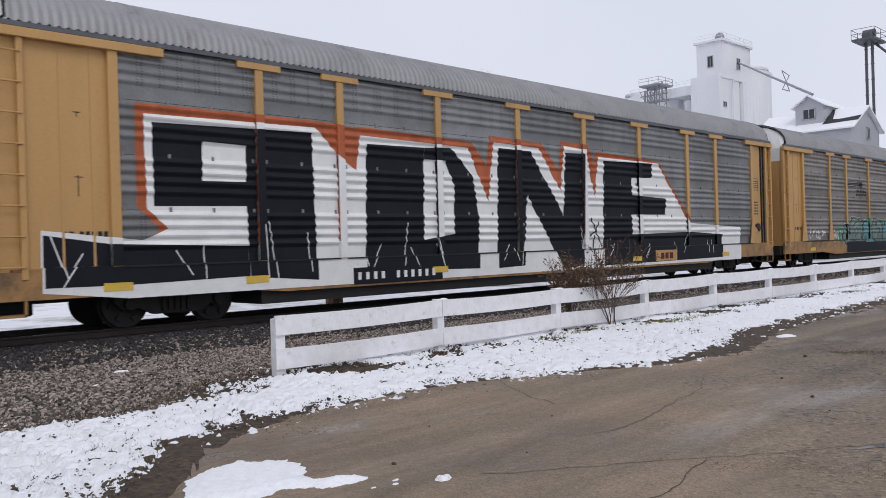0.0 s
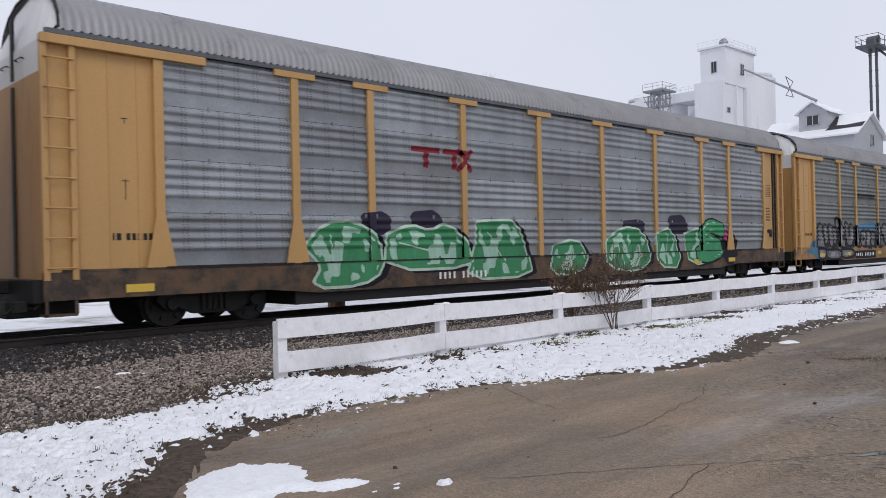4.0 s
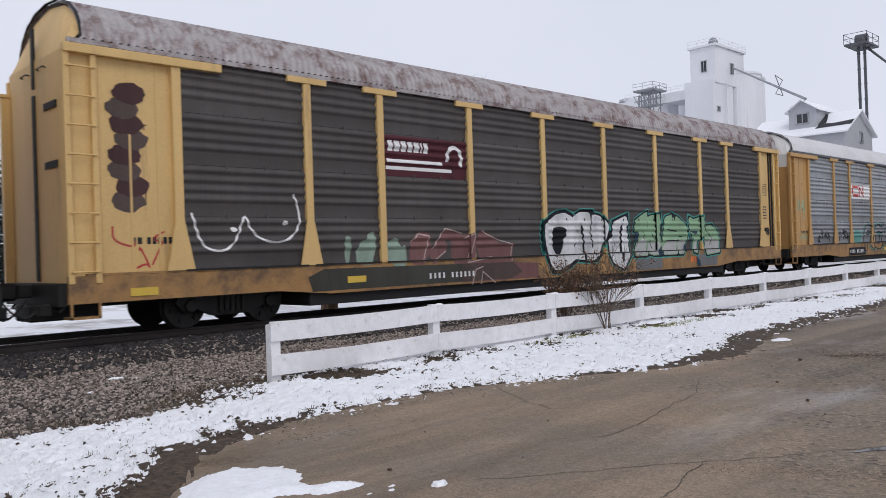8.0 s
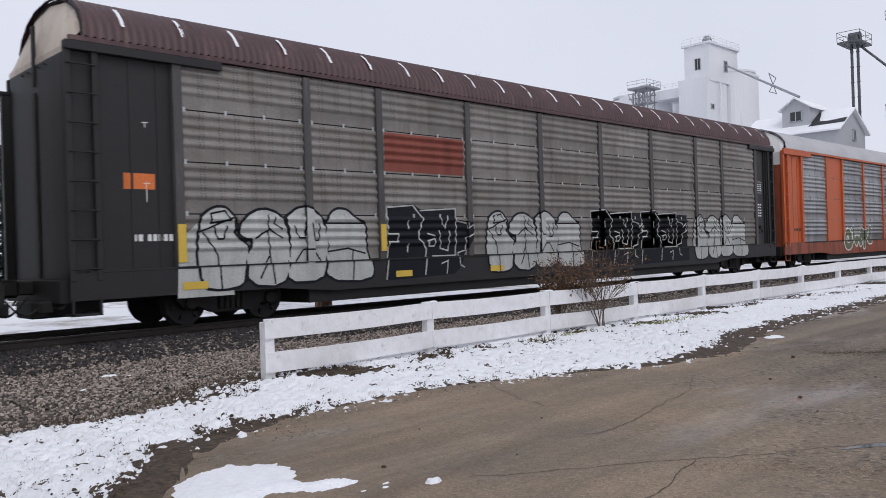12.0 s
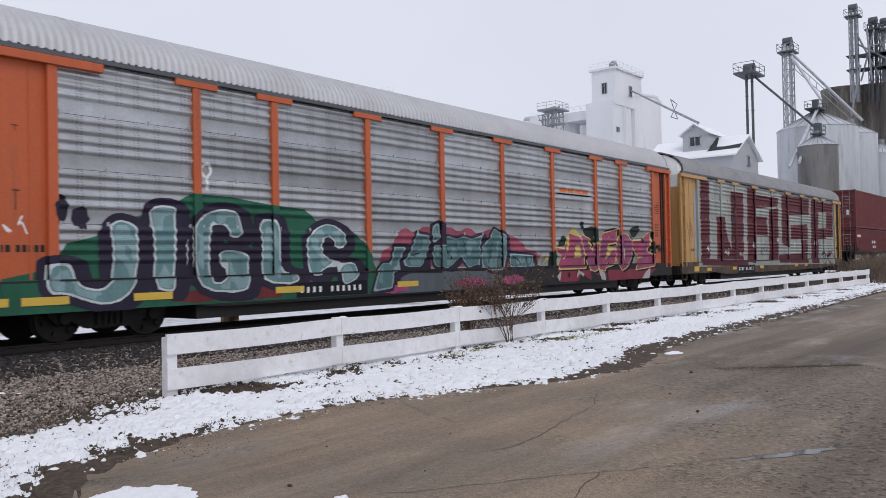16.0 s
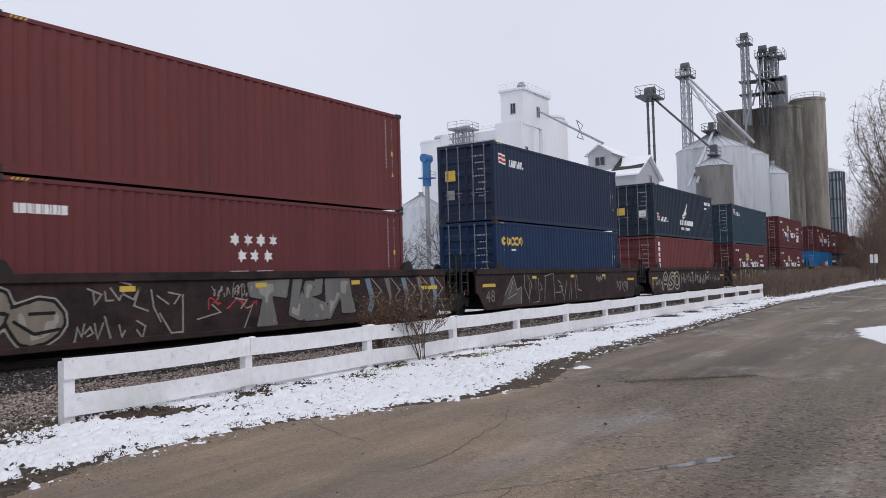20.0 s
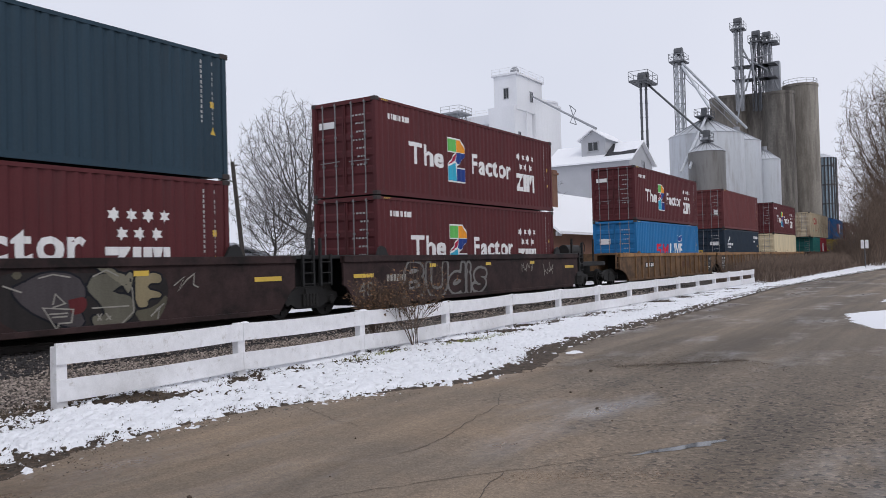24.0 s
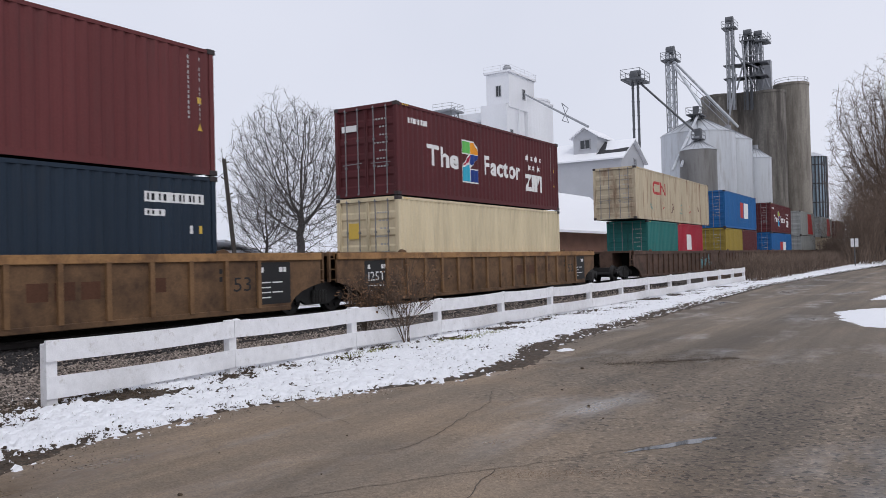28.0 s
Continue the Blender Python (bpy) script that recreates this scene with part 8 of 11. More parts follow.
def build_beyond():
    white_elevator()
    wooden_elevator()
    bin_("grain_bin", 76.0, 132, 5.55, 20.3, 23.2, "galv", "large pale galvanised grain bin with a conical roof")
    bin_("grain_bin", 76.0, 115, 2.42, 15.8, 17.2, "galv_dark", "small dull grey galvanised bin with a pale conical roof")
    bin_("grain_bin", 77.95, 142, 3.7, 20.4, 22.4, "galv", "tall pale galvanised grain bin")
    bin_("grain_bin", 79.6, 145, 2.5, 17.5, 19.2, "galv", "slimmer pale galvanised grain bin")
    leg_tower()
    spouts()
    concrete_silos()
    blue_leg()
    depot()
    house()
    poles()
    for az, d, h, r, seed, label, fine in ((48.3, 60, 13.6, 5.3, 11, "large bare spreading tree beyond the railway", 6000), (46.0, 64, 8.6, 3.0, 18, "small bare tree beside a larger one", 1500), (57.2, 95, 9.5, 4.2, 12, "bare tree in front of the grain bins", 900),
                                           (54.2, 80, 6.0, 2.8, 17, "low bare tree beyond the railway", 700), (59.3, 88, 10.0, 3.4, 19, "bare tree below the white elevator", 800), (64.2, 74, 11.0, 2.6, 13, "slender bare tree behind the depot", 700), (27.2, 58, 12.0, 4.8, 14, "bare tree beside the brick house", 3000)):
        t = polar(az, d)
        crown_tree(t.x, t.y, h, r, seed, label, 0.36 if h > 12.5 else 0.16, "bark", fine)
    t = polar(34.4, 32)
    conifer(t.x, t.y, 5.35, 3, "dark green spruce dusted with snow", 0.46, 0.5)
    t = polar(16.1, 46)
    conifer(t.x, t.y, 7.6, 5, "tall dark spruce beyond the railway")
    t = polar(37.9, 95)
    conifer(t.x, t.y, 5.6, 4, "small far dark spruce")
    # wooded edge past the end of the fence, on the road's side of the railway
    rnd = random.Random(21)
    for k, (x, y, h, r) in enumerate(((112, 5.6, 24.0, 6.6), (122, 5.2, 25.0, 6.2), (133, 7.4, 18.5, 5.2), (146, 5.6, 23, 6.0), (165, 7.5, 20, 6.0))):
        crown_tree(x, y, h, r, 40 + k, "bare roadside tree above a brown thicket", 0.24, "twig", 4200 if k < 2 else 1800, 0.016, "roadside trees", 0.12)
    for lo, hi, high, count in ((6.6, 8.0, 9.5, 46), (8.0, 9.6, 6.5, 52), (9.6, 11.6, 3.0, 60)):
        spots = [(rnd.uniform(100, 165), rnd.uniform(lo, hi)) for _ in range(count)]
        thicket("far_thicket", "dense brown leafless thicket along the railway", spots, 22 + int(high), high, "brush", None, 5, 3, 0.03)
    spots = [(polar(az_, d_).x, polar(az_, d_).y) for az_, d_ in [(rnd.uniform(38, 57), rnd.uniform(62, 90)) for _ in range(130)]]
    thicket("field_brush", "low grey-brown brush beyond the railway", spots, 29, 2.8, "brush", None, 5, 2, 0.02)
    spots = [(rnd.uniform(49.5, 100), rnd.uniform(9.0, 12.3)) for _ in range(230)]
    thicket("weed_strip", "brown leafless weeds past the end of the fence", spots, 23, 1.6, "brush", None, 6, 2, 0.012)
    blades("tall_dead_grass", "tall dead grass past the fence", 9000, lambda r: (r.uniform(49, 110), r.uniform(8.6, 12.3), rise(60)), 0.3, 0.85, "brush", 24, 0.012)
    # small sign by the thicket
    p = polar(85.3, 92)
    s = thing("trackside_sign", "small white sign on a thin post", "sign")
    bm = bmesh.new()
    tube(bm, (p.x, p.y, -0.1), (p.x, p.y, 2.8), 0.05, n=6)
    part("sign_post", bm, M["steel_dark"], s)
    for k in (-1, 1):
        bm = bmesh.new()
        box(bm, p.x - 0.04, p.x - 0.02, p.y + k * 0.2 - 0.15, p.y + k * 0.2 + 0.15, 2.1, 2.95)
        part("plate", bm, M["fence"], s)


def build_near_plants():
    # shrub standing in front of the fence
    leafy_shrub("brown shrub with withered leaves in front of the fence", 13.25, 9.08, 31, 8, -0.05, 0.86, 3)
    leafy_shrub("thin weedy shrub with withered leaves behind the fence", 12.75, 9.72, 35, 9, -0.15, 0.74, 4)

    def verge(r):
        while True:
            x = r.uniform(0.5, 12) if r.random() < 0.55 else r.uniform(12, 45)
            e, b = road_edge(x), snow_back(x)
            y = r.uniform(e + 0.02, b + 0.3)
            near = abs(y - 9.2) < 0.5 or mix_noise(x, y, 0.9, 2.0) > 0.25
            if near or r.random() < 0.35:
                return x, y, 0.0 + rise(x)

    blades("verge_grass", "short dead grass blades poking through the snow", 20000, verge, 0.015, 0.06, "grass", 33, 0.0028)
    for gx, gy, wide, count in ((11.6, 8.85, 0.45, 260), (15.2, 8.45, 0.6, 420), (14.0, 8.55, 0.35, 160)):
        blades("green_grass", "tuft of yellow-green grass showing through the snow", count, lambda r: (r.gauss(gx, wide), r.gauss(gy, 0.10), 0.02 + rise(gx)), 0.03, 0.075, "green_grass", int(gx * 9), 0.004)

    def thawed(rng):
        x = rng.uniform(0.6, 14) if rng.random() < 0.7 else rng.uniform(14, 40)
        e, b = road_edge(x), snow_back(x)
        return x, rng.uniform(e + 0.1, b)

    me = stones_mesh("thawed_clods", 420, thawed, 0.022, 37, lambda x, y: 0.035 + rise(x))
    me.materials.append(M["dirt"])
    tagged(new("thawed_clods", me), "dark clods and dead leaves showing through the snow", "clods", kind="stuff")

    def foot(rng):
        x = rng.uniform(5.5, 48)
        return x, rng.normal(9.15, 0.28)

    def scatter(rng):
        while True:
            x = rng.uniform(0.5, 14) if rng.random() < 0.6 else rng.uniform(14, 46)
            e, b = road_edge(x), snow_back(x)
            y = rng.uniform(e - 0.1, b + 0.2)
            if mix_noise(x, y, 1.1, 3.0) + 0.6 * mix_noise(x, y, 4.0, 5.0) > rng.uniform(-0.1, 0.7):
                return x, y

    me = stones_mesh("scattered_litter", 9500, scatter, 0.010, 18, lambda x, y: 0.03 + rise(x))
    me.materials.append(M["dirt"])
    tagged(new("scattered_litter", me), "specks of soil and dead leaves scattered over the snow", "litter", kind="stuff")
    me = stones_mesh("leaf_litter", 3200, foot, 0.026, 8, lambda x, y: 0.012 + rise(x))
    me.materials.append(M["dirt"])
    tagged(new("leaf_litter", me), "dark clods and dead leaves along the foot of the fence", "litter", kind="stuff")


# ---- build the place ----
build_ground()
build_road_marks()
build_track()
build_edge_grit()
build_fence()
build_beyond()
build_near_plants()

# ---- the cars, from the head of the view to the tail ----
M["well_chord"] = surf("dusty_tan_chord_paint", (0.32, 0.175, 0.075), 0.7, 0, 0.25, 0.9, 25, 0.05, (0.14, 0.076, 0.04), 0.55, False, 0.25)
M["sill_brown"] = surf("sooty_brown_sill_paint", (0.115, 0.066, 0.034), 0.65, 0, 0.25, 1.3, 30, 0.05, (0.030, 0.022, 0.018), 0.5, False)
M["post_grime"] = surf("grimy_dark_post_paint", (0.060, 0.056, 0.055), 0.65, 0, 0.3, 2, 30, 0.08, (0.12, 0.11, 0.105), 0.62, True)
M["cream_end"] = surf("dirty_cream_end_paint", (0.52, 0.45, 0.38), 0.6, 0, 0.15, 1.2, 30, 0.03, (0.30, 0.24, 0.2), 0.6, True)
M["zinc"] = surf("dull_zinc_bar", (0.20, 0.20, 0.21), 0.5, 0.4, 0.15, 3, 30)
M["dim_white"] = surf("faded_white_mark", (0.36, 0.36, 0.36), 0.6, 0, 0.15, 2, 30)
M["casting"] = surf("grimy_corner_casting", (0.028, 0.02, 0.02), 0.65, 0, 0.3, 4, 30)
M["rib_grime"] = surf("grimy_brown_rib_paint", (0.19, 0.108, 0.054), 0.7, 0, 0.25, 1.0, 25, 0.05, (0.11, 0.062, 0.034), 0.56, False, 0.25)
M["tick"] = surf("yellow_marking_paint", (0.62, 0.42, 0.06), 0.5, 0, 0.1, 2, 30)
NUDGE = (0.0, 0.0, 0.0, 0.0, 0.0, 0.0, 0.0, 0.0, -0.15, 0.0, 0.0)
S = [3.89 + 28.65 * (k - 1) + NUDGE[k] for k in range(11)]
WHITE, BLACK = M["white_paint"], M["black_paint"]
SILVER = paint("silver_spray", (0.29, 0.29, 0.30))
TEAL = paint("teal_spray", (0.10, 0.26, 0.24))
CYAN = paint("cyan_spray", (0.12, 0.36, 0.42))
GREEN = paint("green_spray", (0.05, 0.27, 0.12))
MINT = paint("mint_spray", (0.32, 0.50, 0.40))
LEMON = paint("pale_yellow_spray", (0.66, 0.50, 0.20))
PINK = paint("magenta_spray", (0.36, 0.06, 0.17))
ROSE = paint("rose_spray", (0.46, 0.24, 0.25))
VIOLET = paint("violet_spray", (0.026, 0.021, 0.040))
ORANGE = paint("orange_spray", (0.58, 0.16, 0.05))
RED = paint("red_spray", (0.40, 0.05, 0.05))
MAROON = paint("maroon_spray", (0.095, 0.018, 0.026))
BLUE = paint("blue_spray", (0.06, 0.16, 0.26))
SLATE = paint("slate_spray", (0.13, 0.17, 0.19))
PALE = paint("pale_grey_paint", (0.30, 0.32, 0.30))


def shift(polys, dx):
    return [tuple((x + dx, z) for x, z in p) for p in polys]


def sill_tags(car, xs, w=0.5):
    for x in xs:
        spray(car, "reflector", rect(x, 0.70, x + w, 0.84), M["tick"], 4, "yellow reflective strip")


def number_bars(car, x, w, mat, back=None, z=0.62, h=0.2):
    """Reporting marks as plain bars."""
    if back:
        spray(car, "number_plate", rect(x - 0.12, z - 0.08, x + w + 0.12, z + h + 0.08), back, 3, "plain painted backing")
    k = w / 11
    spray(car, "number", [rect(x + k * i, z + 0.02, x + k * i + k * 0.42, z + h - 0.02)[0] for i in (0, 1, 2, 3, 5, 6, 7, 8, 9, 10)], mat, 4, "reporting marks as bars")


car0 = autorack(S[0], "grey ribbed autorack car with yellow frame", "yellow", "panel_grey", "roof_grey")

# big black block letters with white edges and an orange halo
car1 = autorack(S[1], "grey autorack car with yellow frame and huge black and white graffiti", "yellow", "panel_grey", "roof_grey", flares=(9,))
d = 0.18
spray(car1, "graffiti_halo", shift([((2.05, 3.97), (5.9, 3.98), (6.4, 3.95), (6.85, 3.9), (7.0, 3.95), (10.5, 3.86), (11.0, 3.3), (11.15, 4.08), (13.2, 4.02), (13.95, 3.3), (14.05, 4.15), (15.35, 4.1), (15.6, 3.55), (15.7, 3.95), (19.1, 3.84), (21.05, 1.93), (21.2, 1.6), (2.2, 1.45), (2.45, 1.75), (2.05, 2.15))], d), paint("rusty_orange_spray", (0.36, 0.10, 0.045)), 0, "thin rusty orange sprayed halo")
spray(car1, "graffiti_edge", shift([((2.2, 3.79), (5.85, 3.84), (6.41, 3.29), (6.9, 3.0), (7.0, 3.76), (10.36, 3.71), (11.05, 2.4), (11.29, 3.91), (13.08, 3.88), (14.0, 2.75), (14.2, 4.02), (15.2, 3.97), (15.6, 2.6), (15.8, 3.8), (19.03, 3.77), (20.95, 1.87), (24.63, 1.73), (24.56, 0.56), (1.86, 0.56), (0.45, 0.72), (0.47, 1.74), (2.14, 1.56), (2.61, 1.76), (2.23, 2.11))], d), WHITE, 1, "white sprayed edge")
spray(car1, "graffiti_letter", shift([((2.35, 3.65), (3.31, 3.37), (4.22, 3.35), (5.75, 3.72)), ((2.35, 3.65), (2.36, 2.16), (3.29, 2.64), (3.31, 3.37)), ((2.36, 2.16), (4.22, 2.19), (4.2, 2.65), (3.29, 2.64)), ((4.22, 3.35), (5.75, 3.72), (5.81, 0.69), (4.23, 0.82), (4.2, 2.65)), ((0.5, 1.66), (1.6, 1.5), (4.22, 1.42), (4.22, 0.84), (1.87, 0.79), (0.49, 0.8))], d), BLACK, 2, "black block letter")
spray(car1, "graffiti_letter", shift([((7.18, 3.59), (8.88, 3.62), (8.8, 0.78), (7.08, 0.82)), ((8.88, 3.35), (8.88, 3.62), (9.77, 3.67), (10.49, 3.05), (10.69, 2.07), (9.83, 2.1), (9.85, 2.75), (9.57, 3.35)), ((9.83, 2.1), (10.69, 2.07), (10.64, 0.74), (8.8, 0.78), (8.8, 1.47), (9.81, 1.6))], d), BLACK, 2, "black block letter")
spray(car1, "graffiti_letter", shift([((11.45, 3.78), (12.73, 3.77), (14.11, 2.1), (14.24, 3.83), (15.11, 3.85), (14.96, 0.66), (14.04, 0.61), (12.56, 2.61), (12.36, 0.75), (11.33, 0.72))], d), BLACK, 2, "black block letter")
spray(car1, "graffiti_letter", shift([((16.08, 3.7), (18.69, 3.75), (18.67, 3.3), (17.55, 3.26), (17.52, 2.73), (19.48, 2.66), (19.46, 2.14), (17.49, 2.13), (17.52, 1.52), (21.05, 1.58), (23.22, 1.47), (23.18, 0.67), (15.93, 0.62))], d), BLACK, 2, "black block letter")
rnd = random.Random(8)
drips = []
for x in (1.2, 3.4, 5.1, 6.1, 6.6, 7.4, 8.6, 9.6, 11.8, 12.5, 13.4, 15.4, 16.4, 18.2, 20.4, 22.6):
    for _ in range(2):
        a = x + rnd.uniform(-0.3, 0.3)
        drips += line([(a, rnd.uniform(0.75, 0.95)), (a + rnd.uniform(-0.35, 0.35), rnd.uniform(1.2, 1.9))], 0.022)
spray(car1, "graffiti_fleck", drips, WHITE, 3, "thin white drips and cracks")
spray(car1, "graffiti_fleck", shift(line([(15.35, 2.0), (15.5, 1.8), (15.62, 1.55), (15.9, 1.2)], 0.05) + line([(15.3, 1.5), (15.55, 1.62), (15.75, 1.9)], 0.05) + line([(15.45, 1.0), (15.5, 1.5)], 0.06), d), BLACK, 3, "small black doodle")
sill_tags(car1, (1.6, 4.3, 9.2, 17.6, 23.3))
number_bars(car1, 7.0, 2.4, WHITE, BLACK)
spray(car1, "sprayed_sign", rect(18.9, 0.66, 20.2, 1.0), M["yellow"], 4, "yellow patch on the sill")
spray(car1, "sprayed_sign", bars(19.2, 0.72, (0.2, 0.2, 0.22), 0.2), MAROON, 5, "maroon company mark as bars")

car2 = autorack(S[2], "dirty brown-grey autorack car with yellow frame and turquoise and yellow graffiti", "yellow", "panel_dark", "roof_grey")
scrawl(car2, 2.45, 1.15, 1.6, 0.5, WHITE, 4, 0, 6, 0.045)
daub(car2, "02k 1fk 1ia 00a/3do 40l 3vg 38l/a7q buq bye ath/fzq hdp gcj/j7n n7i n58 ku4 jdf", 5.57, paint("dull_green_spray", (0.075, 0.23, 0.145)), 0, 0.08, label="green sprayed cloud")
scrawl(car2, 4.9, 1.0, 1.3, 0.7, WHITE, 6, 1, 5, 0.05)
mural(car2, 5.57, [("1ed 23m 2vm 3qj 3zh 2vh 2zf 3zf 5a9 3k9 2c7 1qa/3vm 4ws 50q 5ps 75p 7br 81q 8og 7pd 8aa 7z8 689 5f9 44f 3zh/bwk d2s dlr eup f8q g5i fde gaa fw7 cg9 c5e/cj8 ga8 fb2 d43", paint("grey_teal_spray", (0.13, 0.185, 0.165))),
                   ("8mm 9hq aom b2g as9 a16 9c9 92e/969 b2g bse ca8 c92 952/g9j hdp iko j6i ixa jq3 hg2 ga7/jpk k9k kf8 l1n lyn m0g la7 km4 jz8", paint("pale_cyan_spray", (0.11, 0.29, 0.34)))], BLACK, paint("pale_mist_spray", (0.34, 0.38, 0.35)), BLACK, lines="5gg 65k 6uj 69e 5ud/4sj 5hn 6lo/dji eak f0i e9d/9lc 9ue 9wc 9lc/hea hpd hwa hea/e8a er7/30m 3hk/93p 9ho/d1m e4o/cy6 db3/irh jdf", rim=0.05, layer=0.5,
      tone=paint("mist_teal_spray", (0.19, 0.25, 0.225)), weight=0.05)
spray(car2, "graffiti_patch", rect(6.5, 0.54, 8.85, 1.02) + rect(8.86, 0.54, 13.1, 0.98), BLACK, 5.2, "black painted field")
scrawl(car2, 12.9, 1.15, 1.6, 0.7, paint("dim_white_spray", (0.42, 0.41, 0.4)), 8, 0, 8, 0.03)
scrawl(car2, 13.6, 0.95, 1.2, 0.75, BLACK, 9, 0.5, 5, 0.10)
spray(car2, "graffiti_patch", [((13.1, 0.54), (22.6, 0.54), (23.5, 0.66), (23.2, 0.96), (14.6, 1.02), (13.4, 0.94))], paint("soot_violet_spray", (0.020, 0.017, 0.024)), 0, "black painted field along the sill")
for x, z, r in ((15.0, 1.75, 0.42), (15.9, 2.3, 0.22), (17.5, 2.42, 0.22), (19.9, 2.5, 0.16), (21.8, 2.25, 0.26), (22.9, 1.5, 0.55), (15.3, 1.15, 0.4), (24.1, 1.4, 0.45), (23.6, 2.0, 0.3)):
    spray(car2, "graffiti_patch", blob(x, z, r * 1.15, r * 0.8, int(x * 7), rough=0.35), paint("smoky_violet_spray", (0.085, 0.072, 0.098)), 0, "smoky violet sprayed cloud")
scrawl(car2, 22.6, 1.2, 1.7, 1.1, paint("soot_violet_spray", (0.020, 0.017, 0.024)), 77, 0.3, 8, 0.05)
scrawl(car2, 23.0, 1.15, 1.4, 0.6, paint("lilac_grey_spray", (0.20, 0.19, 0.23)), 78, 0.4, 6, 0.03)
mural(car2, 15.59, [("0ep 1ks 2hs 39o 3ii 34a 204 018 179 15i/42p 4xr 5mr 5wn 5ld 4p9 495 3g4 3b7 3me 47l/5xp 6tt 7lr 7km 6sk 7od 7i8 6f3 5u6 5qc 67k/7vo a0r anp ahl 9ah 93b 894 8gb 7od 8ng/aoq c2r cyq d4l cje bnc afc aag azl/d5s dwt eup duh ed9 d29 cwf dhl/etm fmr g7q fri g87 fi3 ec4 ese/g0n gsl hmn iwn iok gki/7zb d9b d88 7z9", paint("sand_yellow_spray", (0.66, 0.48, 0.225)))], BLACK, paint("smoky_grey_spray", (0.16, 0.15, 0.17)), BLACK, lines="0ep 0wd/44m 5wh/68r 7kn/bjp cqg/enp cwf/8bg 9sk/99c agg/ftp f0k",
      flash="0cr 1lu 2qt/5sr 6uv/cjc dgc", rim=0.06, layer=0.5, tone=paint("warm_sand_spray", (0.56, 0.40, 0.18)))
daub(car2, "1uf 2hd 259 1r9/4bh 4lf 40b/6sh 70g 6r9 6g9/bbj c0h bhe b7e/eih f8a ey9", 15.59, BLACK, 5, label="black sprayed counter of a letter")
scrawl(car2, 22.4, 0.9, 1.4, 0.9, BLACK, 13, 1, 6, 0.04)
spray(car2, "company_mark", sum((rect(6.85, 3.56 + 0.075 * k, 8.2 + 0.12 * k, 3.595 + 0.075 * k) for k in range(4)), []) + rect(8.3, 3.55, 8.75, 3.82), BLACK, 0, "black company mark as bars")
spray(car2, "company_mark", bars(7.95, 3.33, (0.16,) * 6, 0.1, 0.05) + bars(7.95, 3.16, (0.16,) * 7, 0.1, 0.04), BLACK, 0, "black company name as bars")
sill_tags(car2, (2.4, 24.6))
number_bars(car2, 6.85, 1.8, paint("dim_white_spray", (0.42, 0.41, 0.4)))

car3 = autorack(S[3], "silver-grey autorack car with orange-yellow frame and green graffiti", "yellow", "panel_silver", "roof_grey", sill="sill_brown")
daub(car3, "4hq 66r 65m 4om/8gr aks ail 8ol", 4.86, VIOLET, 0, 0.12, label="dark sprayed spots")
mural(car3, 4.86, [("01g 1fo 3rp 5mi 5s7 412 0d2 1ba/64k 86o 9pl bcp dhf do7 617/e4p fuq i8q jcc jv2 cs2 e0e", paint("soft_green_spray", (0.05, 0.22, 0.10)))], paint("pale_mint_edge_spray", (0.42, 0.52, 0.44)), None, BLACK, lines="1uk 276/73h 9ne/f8l gv9", rim=0.05, layer=0.5, tone=MINT)
daub(car3, "acp d0q czm aom/hhs k0t kdm htm", 12.69, VIOLET, 0, 0.12, label="dark sprayed spots")
mural(car3, 12.69, [("0sf 3hi 55b 402 012/7bg 9yo czm ef8 c01 7j4/exk huo jb2 f63/jxk n1o qni qz7 kl2", paint("soft_green_spray", (0.05, 0.22, 0.10)))], paint("pale_mint_edge_spray", (0.42, 0.52, 0.44)), None, BLACK, lines="95i 9s7/gzk gt4/m2i nq6", rim=0.05, layer=0.5, tone=MINT)
piece(car3, "S", 20.6, 0.7, 1.5, 1.9, GREEN, BLACK, None, 9, 0.2, 0.4, 0.09, WHITE, 2)
spray(car3, "graffiti_halo", blob(22.9, 1.2, 0.65, 0.6, 4), BLACK, 0, "black sprayed cloud")
spray(car3, "graffiti_fleck", blob(22.7, 1.65, 0.14, 0.2, 4) + blob(21.6, 2.0, 0.12, 0.18, 5), PINK, 4, "pink sprayed spots")
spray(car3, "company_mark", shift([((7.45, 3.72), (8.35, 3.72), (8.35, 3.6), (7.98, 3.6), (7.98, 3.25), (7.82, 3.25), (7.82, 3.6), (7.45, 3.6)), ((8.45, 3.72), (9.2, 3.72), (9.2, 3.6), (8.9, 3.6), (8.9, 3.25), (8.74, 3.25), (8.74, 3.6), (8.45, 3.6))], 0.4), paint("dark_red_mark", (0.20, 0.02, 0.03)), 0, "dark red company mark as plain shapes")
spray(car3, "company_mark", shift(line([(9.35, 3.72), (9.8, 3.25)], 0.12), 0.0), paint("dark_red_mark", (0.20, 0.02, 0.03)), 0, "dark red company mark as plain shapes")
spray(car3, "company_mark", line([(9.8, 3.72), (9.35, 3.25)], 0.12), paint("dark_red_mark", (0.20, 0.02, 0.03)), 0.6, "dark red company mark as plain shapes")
sill_tags(car3, (20.4, 22.8, 1.2))
number_bars(car3, 8.6, 1.7, WHITE)

